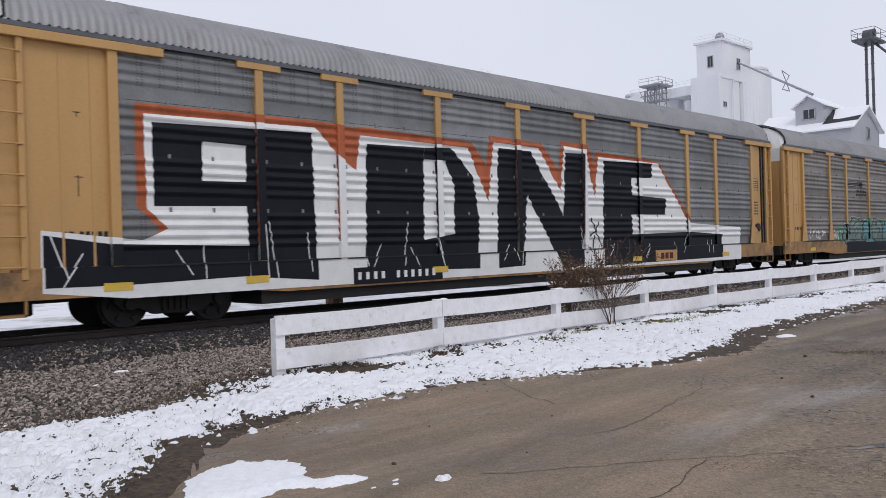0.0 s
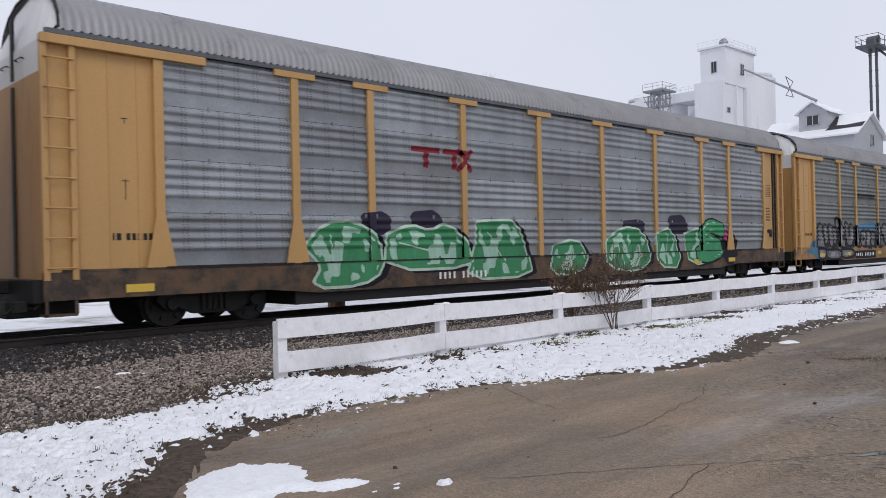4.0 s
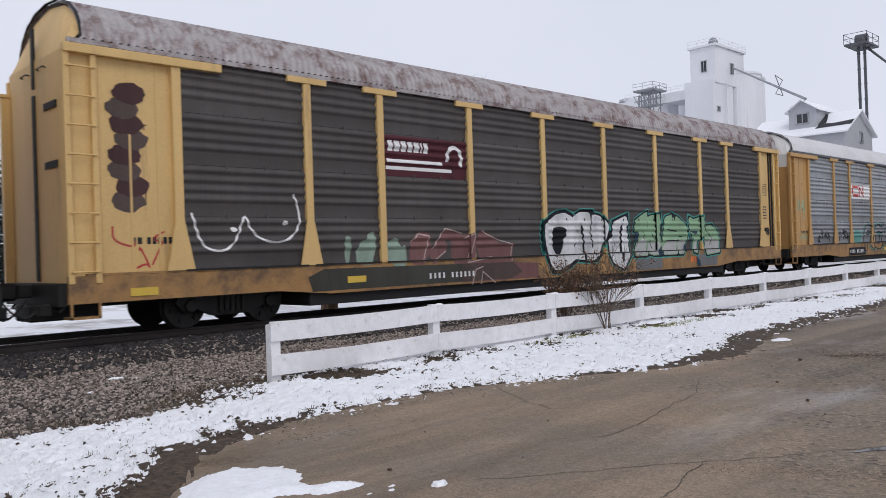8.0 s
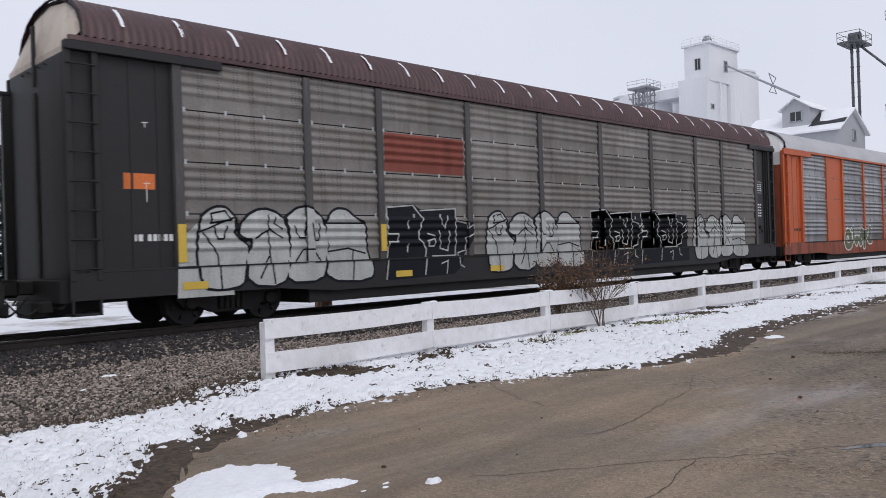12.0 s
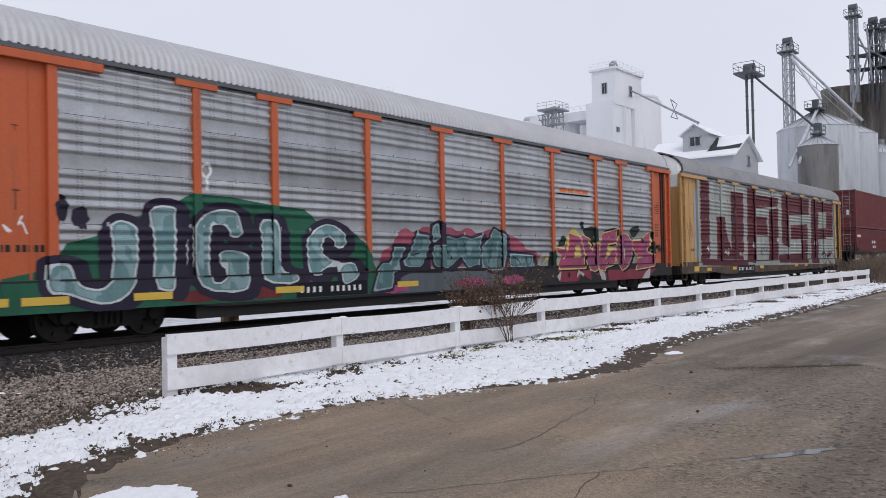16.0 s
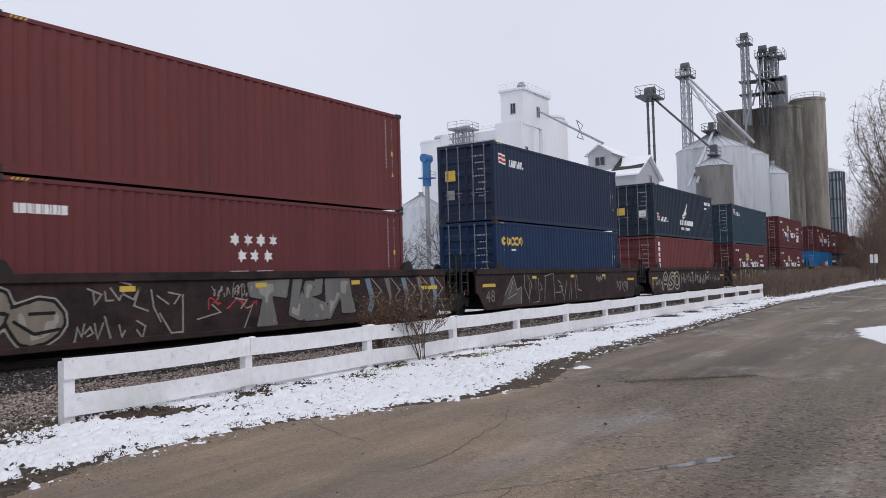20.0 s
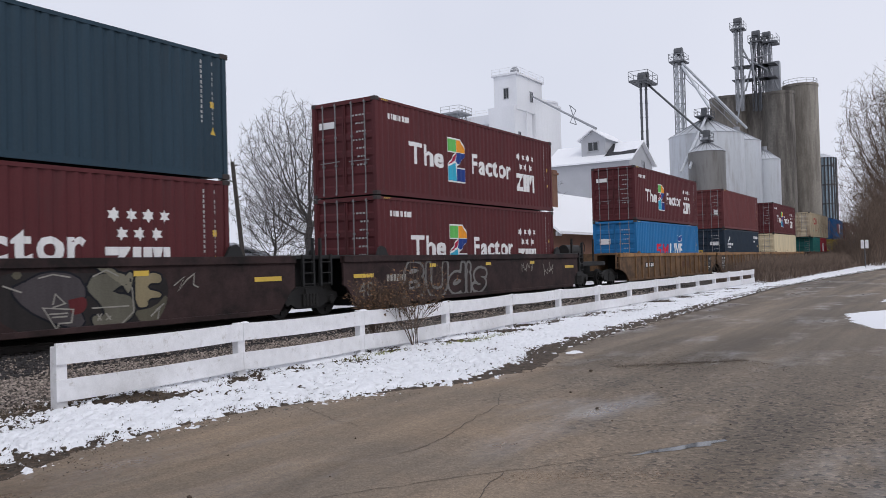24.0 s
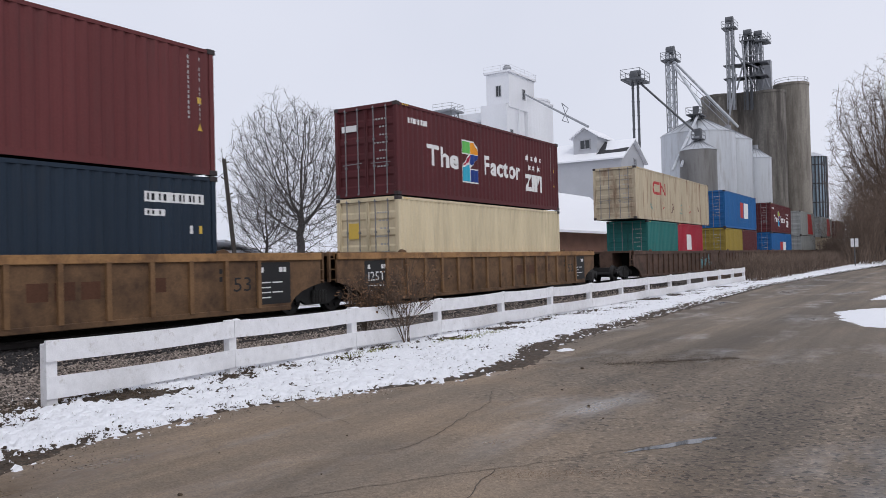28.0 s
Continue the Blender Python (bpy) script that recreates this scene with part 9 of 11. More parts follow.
car4 = autorack(S[4], "grey autorack car with yellow frame and silver graffiti letters", "yellow", "panel_slate", "roof_grey", flares=())
spray(car4, "graffiti_patch", [((0.95, 1.0), (1.3, 1.05), (1.6, 1.25), (1.95, 1.55), (2.3, 1.75), (2.6, 1.5), (2.7, 0.6), (2.0, 0.62), (1.5, 0.85), (1.0, 0.88))], BLUE, 0, "blue sprayed wedge")
daub(car4, "ddp jws jcn dtm/urp win wfa uz9", 2.15, BLUE, 0, 0.12, label="blue sprayed cloud")
mural(car4, 2.15, [("0aq 1hr 1li 2cd 2e9 16b 00b 0ci/1uq 30q 35j 3ac 2kd 21j/3hq 4kq 4pj 56d 4na 3oe/4qp 5no 5wi 5ob 56d/5ov 6nv 6nr 69p 5zl 5uq/6wr 83p 8nm 89j 7bj 7og 8tg 9dc 809 6kc 6pk/8vs 9ns 9si aei a8q b9r bmj bdc 9rb 8xi/c6p cqp djb c4b cdi/059 289 2d3 0f2/2j8 6x8 722 2o2/7a8 b58 b53 7f2", paint("dull_silver_spray", (0.17, 0.17, 0.175))), ("e5l fvn fxb e7b/g8m hkm hma g5a/hxl j7l j9a hvb/jrq kus lhn kwh lea k7a/lrn mxs odq okb nec/osp pvs raq rdh p5a/rrq t2s ukn ubb sm8 s0h", paint("dull_silver_spray", (0.17, 0.17, 0.175)))], BLACK,
      paint("charcoal_grey_spray", (0.06, 0.052, 0.056)), BLACK, lines="0in 1dm/25n 2xl/3tn 4jl/51m 5nl/7co 89l/9fo afn/2p7 3b5/5u7 6j4/8r6 9j3/gki hai/iah ise", rim=0.075, layer=0.5, tone=paint("bright_silver_spray", (0.29, 0.29, 0.30)))
daub(car4, "5yu 6fu 6fr 5xr/eoi f9i f8e eoe/ken knk kdh/mbm mzg mje/sqn tih sze", 2.15, BLACK, 5, label="black sprayed counter of a letter")
daub(car4, "03p 28q 47m 5sg 5hb 3n9 009", 12.93, paint("bright_blue_spray", (0.09, 0.22, 0.40)), 6, 0.03, label="bright blue sprayed end of the piece")
daub(car4, "01e 0zn 27o 1wl 0p9 009", 12.93, paint("white_red_spray", (0.45, 0.28, 0.27)), 6.6, label="pale red sprayed stroke", curve=False)
scrawl(car4, 12.93 + 0.8, 1.1, 1.1, 0.5, BLACK, 18, 7, 7, 0.03)
spray(car4, "company_mark", bars(6.95, 3.36, (0.2, 0.22, 0.18, 0.18, 0.24, 0.34, 0.22, 0.2), 0.2, 0.06), BLACK, 0, "black company name as bars")
scrawl(car4, 23.5, 1.25, 1.6, 0.7, BLACK, 17, 0, 5, 0.05)
sill_tags(car4, (2.3, 5.3, 9.3, 12.9))
number_bars(car4, 6.5, 2.4, WHITE, BLACK)

car5 = autorack(S[5], "sooty brown autorack car with pale yellow frame and a rust-streaked roof", "pale_yellow", "panel_brown", "roof_rust", end_top="pale_yellow")
spray(car5, "graffiti_patch", [((4.7, 0.56), (10.9, 0.56), (11.4, 0.72), (11.0, 0.98), (5.0, 1.02), (4.6, 0.86))], paint("grimy_grey_green_spray", (0.050, 0.049, 0.042)), 0, "dark grey-green painted field along the sill")
SIGN = paint("dark_maroon_sign_paint", (0.07, 0.018, 0.025))
spray(car5, "company_sign", rect(6.76, 3.05, 9.40, 3.98), SIGN, 0, "dark maroon painted sign")
spray(car5, "company_sign", bars(6.88, 3.62, (0.14, 0.16, 0.15, 0.14, 0.16, 0.05, 0.13), 0.24, 0.05), WHITE, 1, "white company name as bars")
spray(car5, "company_sign", rect(6.82, 3.36, 8.55, 3.44) + rect(6.82, 3.20, 8.9, 3.28), WHITE, 1, "white stripes of the sign")
ring = [(8.98 + 0.24 * math.cos(a), 3.55 + 0.27 * math.sin(a)) for a in [radians(-35 + 19 * k) for k in range(13)]]
spray(car5, "company_sign", line(ring, 0.10), WHITE, 1.4, "white wheel shape of the sign")
for i in range(8):
    spray(car5, "graffiti_piece", blob(0.95 + 0.08 * math.sin(i * 1.9), 2.35 + 0.27 * i, 0.30, 0.19, 50 + i, 20, 0.1), (paint("smoky_brown_spray", (0.085, 0.062, 0.055)), paint("dark_wine_spray", (0.060, 0.030, 0.030)))[i % 2], 0.5 * i, "smoky brown and maroon sprayed coil")
scrawl(car5, 0.62, 1.15, 0.9, 0.8, RED, 55, 0, 3, 0.035)
pts = [(2.11, 2.15), (2.2, 1.75), (2.36, 1.5), (2.7, 1.42), (3.0, 1.6), (3.2, 2.2), (3.3, 1.85), (3.6, 1.62), (4.02, 1.58), (4.35, 1.75), (4.5, 2.1), (4.33, 2.55)]
spray(car5, "graffiti_line", line(soften(pts, 2), 0.045), WHITE, 0, "white sprayed curves")
spray(car5, "graffiti_line", blob(2.95, 1.85, 0.07, 0.05, 1) + blob(4.1, 1.98, 0.06, 0.05, 2), WHITE, 0.5, "white dots")
daub(car5, "02k 0fk 0bb 00b/0vf 1ej 1ni 1sl 2bm 29a 0va/35h 42k 4bf 4rh 4x9 3g9", 5.6, paint("chalky_mint_spray", (0.25, 0.33, 0.27)), 0, 0.02, label="chalky green-white sprayed letters")
daub(car5, "59i 5yl 6ul 6yd 619 58a/74f 8am 9yl 93j 89j 8ee 739/8xj amk b6l ax9 919/bci bwm d0j dqg f8g ew9 bt9/9v8 b39 ht7 hr0 9t0", 5.6, paint("dusty_rose_spray", (0.17, 0.085, 0.082)), 0, 0.03, label="dusty rose sprayed letters", curve=False)
ink(car5, sum((line(q, 0.03) for q in outline("59i 5yl 6uk 6ca/74f 8an 9yl/79a 8ee/a4j b6l ae9 cyb/bwm d0j f4g ew9/ap0 b36 bt7/bl0 bs5 d20", 5.6)), []), paint("pale_rose_spray", (0.42, 0.33, 0.31)), 1.5, "thin pale rose line round the letters")
AQUA = paint("aqua_spray", (0.06, 0.30, 0.27))
CHALK = paint("bright_chalk_spray", (0.60, 0.61, 0.62))
mural(car5, 5.6, [("ipp kyv mws nhi mbe nbd mi7 jt2 j68 iki", CHALK)], BLACK, AQUA, None, rim=0.09, layer=1)
daub(car5, "jun l5o lql kvg lkd kca joe", 5.6, BLACK, 4.5, label="black sprayed counter of a letter")
mural(car5, 13.54, [("0as 1hv 33v 2nm 2ui 3j8 2p7 0b8 0tj 00n/33u 48t 59o 4xk 40b 3e7 2mk/5vq 8bu 86o 7xn 8f9 7b2 5r5 51b 4wh 5ok", CHALK)], BLACK, AQUA, None, rim=0.06, layer=0, curve=False, tone=paint("soft_chalk_spray", (0.48, 0.49, 0.51)))
daub(car5, "1bn 1op 1ol 207 1q5 1ji/6vn 7dp 73j 7c7 764 6td/55l 5um 5oi 4wh/3j7 40b 4rg 4fb", 13.54, BLACK, 4.5, label="black sprayed counter of a letter", curve=False)
daub(car5, "907 dg7 de0 950/j98 nr7 no0 ke0", 13.54, paint("slate_grey_spray", (0.15, 0.155, 0.16)), 0.5, label="grey sprayed foot of the letters", curve=False)
mural(car5, 13.54, [("90l 9br bbw b7l b28 8v8 9tl/bat dlv dkq cxj dig dg8 c38 b29/e7t fbu g2t fto gaf g48 dn8 die/fcv gpt i4o iai hyg h88 g88 gaf fto/ihu jes llu lom l0i k1f jv8 j19 j7h ijl/lko mup o4l ohf oa8 lk7 l0f", paint("pale_green_spray", (0.24, 0.38, 0.24)))], BLACK, AQUA, None, lines="ail aoh/bsk cjg/egm g8l/ebg geg/gmi h6i/lsl msh mhd/cxj dzr/beh bxc", rim=0.04, layer=1, low=(paint("chalky_white_spray", (0.42, 0.43, 0.42)), 1.42), curve=False)
daub(car5, "90k 9tl 9oh 8zg/clb d3d dk8 cv8/gte ief ho9/iol kbl jlj/ji7 k74 ke0 jo0", 13.54, paint("ink_blue_spray", (0.02, 0.045, 0.075)), 5.5, label="dark blue sprayed wedge", curve=False)
number_bars(car5, 8.0, 1.6, WHITE, None, 0.66, 0.17)
sill_tags(car5, (0.9, 5.6))
spray(car5, "company_mark", bars(20.2, 0.68, (0.2, 0.2, 0.2), 0.2), ORANGE, 0, "orange company mark as bars")
for z in (4.02, 3.0):
    bm = bmesh.new()
    box(bm, CAR_END + 0.02, CAR_END + 0.1, -1.1, -0.5, z - 0.06, z + 0.06)
    part("door_slot", bm, M["under"], car5, "dark slot in the end")

car6 = autorack(S[6], "silver ribbed autorack car with yellow frame and pale roof", "yellow", "panel_silver", "roof_white", seams=True, flares=(0, 1, 2, 3, 4, 5, 6, 7, 8, 9))
spray(car6, "company_sign", rect(6.76, 3.22, 9.42, 3.92), WHITE, 0, "white painted field")
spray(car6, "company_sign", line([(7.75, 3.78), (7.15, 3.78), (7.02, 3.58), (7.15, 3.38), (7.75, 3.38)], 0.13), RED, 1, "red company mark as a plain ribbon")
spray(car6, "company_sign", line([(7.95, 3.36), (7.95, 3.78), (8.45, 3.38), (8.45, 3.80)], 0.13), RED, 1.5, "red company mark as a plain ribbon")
scrawl(car6, 2.7, 1.15, 1.3, 0.6, BLACK, 62, 0, 5, 0.07)
scrawl(car6, 5.1, 1.2, 1.3, 0.6, BLACK, 63, 0, 4, 0.07)
spray(car6, "graffiti_halo", blob(7.5, 1.4, 0.55, 0.35, 64), TEAL, 0, "turquoise sprayed cloud")
hollow(car6, "RSK", 8.4, 0.72, 1.3, 3.9, BLACK, 65, glow=TEAL)
shape6 = inked(outline("01c 0ei 0wn 1qp 2po 34j 35d 2m8 1e6 0k6 029/32m 48o 4vm 50i 4t8 493 3c3 2s7 35d/50m 5un 5yi 5le 5p8 5c4 4s4/6ko 75n 78g 7s8 716 6xa/7dn 8hm 9el 8ze abc ad7 9g4 7m5 7je", 12.97))
span6 = (12.97 - 0.4, 12.97 + 4.3, 0.54, 2.25)
on_car(car6, "graffiti_halo", lambda X, Z: np.maximum(np.abs(shape6(X, Z)[0] - 0.06) - 0.07, -0.15 - ripple(X, Z, 66)), span6, TEAL, 0, "thin turquoise glow round the letters")
on_car(car6, "graffiti_piece", lambda X, Z: np.maximum(shape6(X, Z)[0], np.maximum(Z - 1.20, -0.55 - ripple(X, Z, 67))), span6, SILVER, 0.5, "pale sprayed foot of the letters")
on_car(car6, "graffiti_piece", lambda X, Z: shape6(X, Z)[1] - 0.034, span6, BLACK, 1.5, "thin black sprayed letter outline")
ink(car6, sum((line(q, 0.05) for q in outline("1vj 2fi 2eg 1we 1vj/1ij 17d 0zh/3xi 4gj 4bf 3ee/3eb 3nd 3r8 3d8 3eb/0la 2d9/0p9 288/5oh 68f 6ti/67a 6h7 6g3", 12.97)), []), BLACK, 2, "thin black lines inside the letters")
daub(car6, "64l 6ti 6vd 67b 5le 5oh", 12.97, paint("pale_rose_grey_spray", (0.36, 0.30, 0.30)), 2.6, label="pale pink sprayed figure")
daub(car6, "gdi h3l hvh iuk jkh j3d i9c h1d", 12.97, VIOLET, 0, label="two dark sprayed hearts")
scrawl(car6, 18.75, 1.4, 1.2, 0.25, paint("faint_mint_spray", (0.22, 0.40, 0.28)), 68, 1, 4, 0.025)
scrawl(car6, 16.6, 1.15, 2.0, 0.6, BLACK, 67, 3, 5, 0.05)
scrawl(car6, 22.0, 1.2, 0.9, 1.0, BLACK, 69, 0, 3, 0.05)
spray(car6, "company_mark", bars(18.3, 0.68, (0.2, 0.2, 0.2), 0.2), MAROON, 0, "maroon company mark as bars")
scrawl(car6, 0.75, 2.2, 0.8, 1.0, paint("faint_mint_spray", (0.22, 0.40, 0.28)), 70, 0, 3, 0.05)
scrawl(car6, 0.85, 1.25, 0.8, 0.4, paint("faint_mint_spray", (0.22, 0.40, 0.28)), 71, 0, 4, 0.04)
number_bars(car6, 6.4, 1.9, WHITE, BLACK)
sill_tags(car6, (11.0,))

car7 = autorack(S[7], "old brown-grey autorack car with maroon roof and black ends", "brown_black", "panel_rusty", "maroon_roof", cap=False, flares=(), post_mat="post_grime", seams=True, end_top="cream_end", end_split=4.8)
for i, x in enumerate((2.31 - 0.15, 10.1, 20.75)):
    mural(car7, x, [("0cq 11t 1wt 2dp 24k 32h 2yc 2q9 2p4 1c3 084 01h/2im 2wq 3yt 57r 5nk 5oa 553 2u4 31e 3gj 2pj/5iq 6ju 7qs 88m 8dg 85a 7u4 5b4 5sc 5qm/88o 8tt 9wt akp b8o b6e bq8 bi3 7y4 8fd", paint("chalky_white_spray", (0.47, 0.48, 0.47)))], BLACK, None, None,
          lines="02l 2aq/10n 17j 1jj 1sn/0el 18e 1c3/4cr 4ak 4l4/3gj 4em 56j/4sq 4po 56m/4cd 3o6/60n 6bj 6qj 6rn/76o 7bi 7oi 7so/63b 6mf 7bf 7tb/8bo b8o/8ce 9tf b5d/a7e a13/0wr 1qs 20p 0vo 0wr", rim=0.045, layer=0.3 * i, tone=paint("soft_chalk_white_spray", (0.40, 0.41, 0.40)))
spray(car7, "graffiti_patch", [((1.75, 0.55), (2.9, 0.55), (2.7, 1.9), (2.3, 2.0), (1.8, 1.6))], paint("chalky_white_spray", (0.47, 0.48, 0.47)), 0, "chalky white ground of the letters")
spray(car7, "graffiti_patch", [((14.7, 0.6), (20.4, 0.66), (20.4, 2.2), (14.8, 2.3))], BLACK, 0, "black painted ground")
for i, x in enumerate((2.31, 10.2, 12.95)):
    daub(car7, "cku esv fgt iqu ipp kgo kfk jld it6 ib4 ca3 clh", x, BLACK, 0, 0.03, label="black painted ground", curve=False)
    ink(car7, sum((line(q, 0.035) for q in outline("cku esv fnq f5j fwe fm4/ca3 coh dfh dfk clk cku/fgt iqu ilb ggb/ebp eam/e9g e8d/h9q hlm hzr/h4l h6e hwd i2l/fyk gmj/g1h gqi glf g5f g1h/ipp jto jsm kgo kfk jni jld iuc ix7 jb6/h58 hq9 hl4", x)), []), paint("chalky_white_spray", (0.47, 0.48, 0.47)), 1.5, "thin white outline of letters")
spray(car7, "faded_sign", rect(6.80, 3.10, 9.36, 3.98), paint("faded_red_sign", (0.20, 0.06, 0.045)), 0, "faded red painted field")
spray(car7, "placard", rect(0.85, 2.52, 1.42, 2.80), ORANGE, 0, "orange placard")
for k in range(24):
    x = 0.9 + 1.12 * k
    bm = bmesh.new()
    ys = (-1.5, -1.42, -1.3, -1.15)
    sheet(bm, [[(x + dx, y * 1.01, arch(y) + 0.045) for y in ys] for dx in (-0.035, 0.035)])
    part("snow_fleck", bm, M["snow"], car7, "streak of snow on a roof rib")
sill_tags(car7, (1.85, 7.0, 10.2))
spray(car7, "reflector", rect(1.77, 1.2, 1.93, 1.9) + rect(6.57, 1.3, 6.73, 1.9), M["tick"], 6, "upright orange reflective strip")

car8 = autorack(S[8], "silver autorack car with orange frame and orange sheets", "orange", "panel_mid", "roof_pale", special={1: "orange", 7: "orange"}, flares=(), cap=False, top_rail="orange")
piece(car8, "OWN", 6.6, 0.7, 1.05, 3.8, paint("olive_spray", (0.14, 0.16, 0.10)), WHITE, None, 90, 0.1, 0.5, 0.07, None, 0)
spray(car8, "graffiti_halo", blob(13.6, 1.5, 0.9, 0.42, 91, 28, 0.2), paint("pale_mint_spray", (0.20, 0.28, 0.28)), 0, "faint pale blue-green sprayed field")
ink(car8, line(soften(outline("1cn 30q 3mu 2uu 2kr 32o 4ak 52g 4rb 307 0p6 01a 07f 18h", 15.49)[0], 2), 0.10), paint("charcoal_spray_line", (0.022, 0.022, 0.024)), 0, "thick dark sprayed loop")
for q in outline("2dk 3fo 44n 3th 4fc/5un 5ep 51u 5lu 5uo 55c 69b 6vf 5rn 7po 7yc 8bn 8og 95o 9ee a7o/adf chq abn/6of 7fb 8od 9xb b9b cec dlb/chq cne dug edl fmh g38 f2a f8g/dao dwp e5n/eos ern/8jr 95s 9dr 8mq/18f 1jd 1vh 26d 2pi 31f/gc9 gne hfa", 15.49):
    ink(car8, line(soften(q, 1), 0.04), BLACK, 0.6, "thin dark sprayed writing")
for q in outline("lqs lom mgm/mrm mzt nem/nrs odn ort/p1n pfs ppn qgt qqm/mwj mub/o0h nyb oma/paa puj qba/r2j r0b", 15.49):
    ink(car8, line(q, 0.07), paint("faded_magenta_spray", (0.22, 0.045, 0.08)), 0, "faded magenta sprayed writing")
spray(car8, "graffiti_patch", blob(26.3, 1.35, 0.3, 0.35, 96), paint("dull_plum_spray", (0.10, 0.03, 0.03)), 0, "dark sprayed smear")
spray(car8, "company_mark", [tuple((x + 0.16 * (z - 3.6) / 0.2, z) for x, z in p) for p in bars(21.2, 3.68, (0.34, 0.34, 0.32, 0.32), 0.18, 0.06) + rect(21.1, 3.60, 22.6, 3.64)], BLACK, 0, "black slanted company mark as bars")
sill_tags(car8, (13.4,))

car9 = autorack(S[9], "bright silver autorack car with orange frame and coloured graffiti", "orange", "panel_bright", "roof_pale", sill="under", flares=())
spray(car9, "graffiti_halo", [((0.9, 0.56), (9.7, 0.56), (9.8, 1.2), (9.4, 1.8), (8.9, 2.15), (8.0, 2.2), (7.5, 2.55), (6.6, 2.6), (5.6, 2.72), (4.6, 2.75), (3.9, 2.4), (3.2, 2.2), (2.7, 1.9), (2.1, 1.75), (1.75, 1.3), (1.0, 1.15))], paint("dark_green_spray", (0.022, 0.10, 0.06)), 0, "dark green sprayed ground")
spray(car9, "graffiti_fleck", blob(4.7, 0.72, 0.7, 0.12, 61) + blob(6.3, 0.74, 0.6, 0.14, 62) + blob(7.4, 0.8, 0.3, 0.16, 63), paint("brick_spray", (0.14, 0.03, 0.03)), 0.5, "dull red sprayed clouds")
spray(car9, "graffiti_fleck", blob(2.0, 2.35, 0.12, 0.25, 64) + blob(2.35, 2.2, 0.16, 0.2, 65), VIOLET, 0.5, "dark sprayed tag")
TURQ = paint("dull_turquoise_spray", (0.13, 0.23, 0.24))
mural(car9, 1.66, [("3ar 3ut 4qs 50q 4za 484 332 1w4 146 046 00f 0eg 1jg 1nc 1w9 2u8 39a/5hw 5xy 71y 79w 747 6s5 5k7/82r 8uw a2y b5x blt bin ahn aer 9vs 9cq 9a9 a29 aje 9qe 9rj adk brj c0h bz6 b84 8r5 81c/clu dfv e8u e6c fqb fl6 cu7 cqd/g7n gzs icu jrr juk irj ifo hqn hqh jgf kxe kw8 jn5 j66 j3b hpc hm9 gk9 gaf", TURQ), ("32o 3fo 3ea 33b/5cq 5or 5qb 5ec/7no 7xo 7xa 7pa/cgp csp coa chb", TURQ)], VIOLET, None, VIOLET, rim=0.11, layer=1, inner=paint("ice_white_spray", (0.50, 0.55, 0.56)), tone=paint("ice_blue_spray", (0.22, 0.33, 0.35)))
scrawl(car9, 0.35, 1.9, 1.0, 0.4, WHITE, 105, 0, 4, 0.03)
spray(car9, "graffiti_line", line(soften([(4.9, 3.1), (4.78, 3.25), (4.95, 3.4), (5.08, 3.22), (4.93, 3.08), (4.95, 2.85)], 2), 0.06), WHITE, 0, "white sprayed loop")
daub(car9, "1ej 26k 2no 3kt 4qq 5yu 77r 8su 9ur b8u cdq dut ert gyr iwm j7j lai llb 0td", 9.57, paint("dull_pink_spray", (0.30, 0.075, 0.11)), 0.3, 0.03, label="dull pink sprayed cloud")
daub(car9, "0l9 7m8 7l1 052/7r9 f98 f70 7u1", 9.57, paint("blue_grey_spray", (0.10, 0.115, 0.135)), 0.6, 0.05, label="blue-grey sprayed foot of the letters", curve=False)
spray(car9, "graffiti_fleck", blob(13.6, 0.72, 0.7, 0.13, 70) + blob(15.7, 0.75, 0.6, 0.13, 71) + blob(10.3, 0.66, 0.6, 0.10, 72), PINK, 1.4, "magenta sprayed clouds")
mural(car9, 9.57, [("0pb 19e 21e 2el 3rl 3ah 2c9 233 012/289 3zi 4vr 67q 6fn 5rf 5vc 3yc/6lu 7dw 7qu 7ko 6om/6xm 83m 88q 9kp adq bhp cyr cmk cvd b4b a2g 8yc 8fb 6vc 6ji/cxm dtp emu g5r g9j fk9 e19 ckb/gqi k8h kva gua", paint("deep_turquoise_spray", (0.085, 0.165, 0.175)))], VIOLET, None, VIOLET, lines="7yl 8yf/ado ami/47h 56i/e4n drd/fco eyb/h7g i6e ihc/j7g jib", rim=0.06, layer=1,
      curve=False, tone=paint("pale_turquoise_spray", (0.15, 0.25, 0.26)), inner=paint("dim_ice_spray", (0.26, 0.34, 0.35)))
STRAW = paint("straw_yellow_spray", (0.58, 0.46, 0.16))
scrawl(car9, 17.2, 1.15, 0.6, 0.35, STRAW, 19, 1.2, 4, 0.035)
daub(car9, "1sm 2bq 30r 2wn/5wz 6bz 6fx 60w/6iv 8fx 9ft 8xo 77q/amu d5x dkt bpt/gfw ibz imw h3r/09h 16j 1ge 0pa 00a/ljp n0n mp9 lv8", 17.84, paint("black_green_spray", (0.012, 0.022, 0.016)), 0.5, 0.05, label="black sprayed clouds")
daub(car9, "1i9 608 512 1q2/4d8 7g8 7l2 5g7/7g8 am7 ar2 8z5/ay7 ek7 fb1 ba1/ek7 mc7 jy1 fb1", 17.84, paint("dark_raspberry_spray", (0.20, 0.035, 0.055)), 0.9, 0.02, label="dark red sprayed foot of the letters", curve=False)
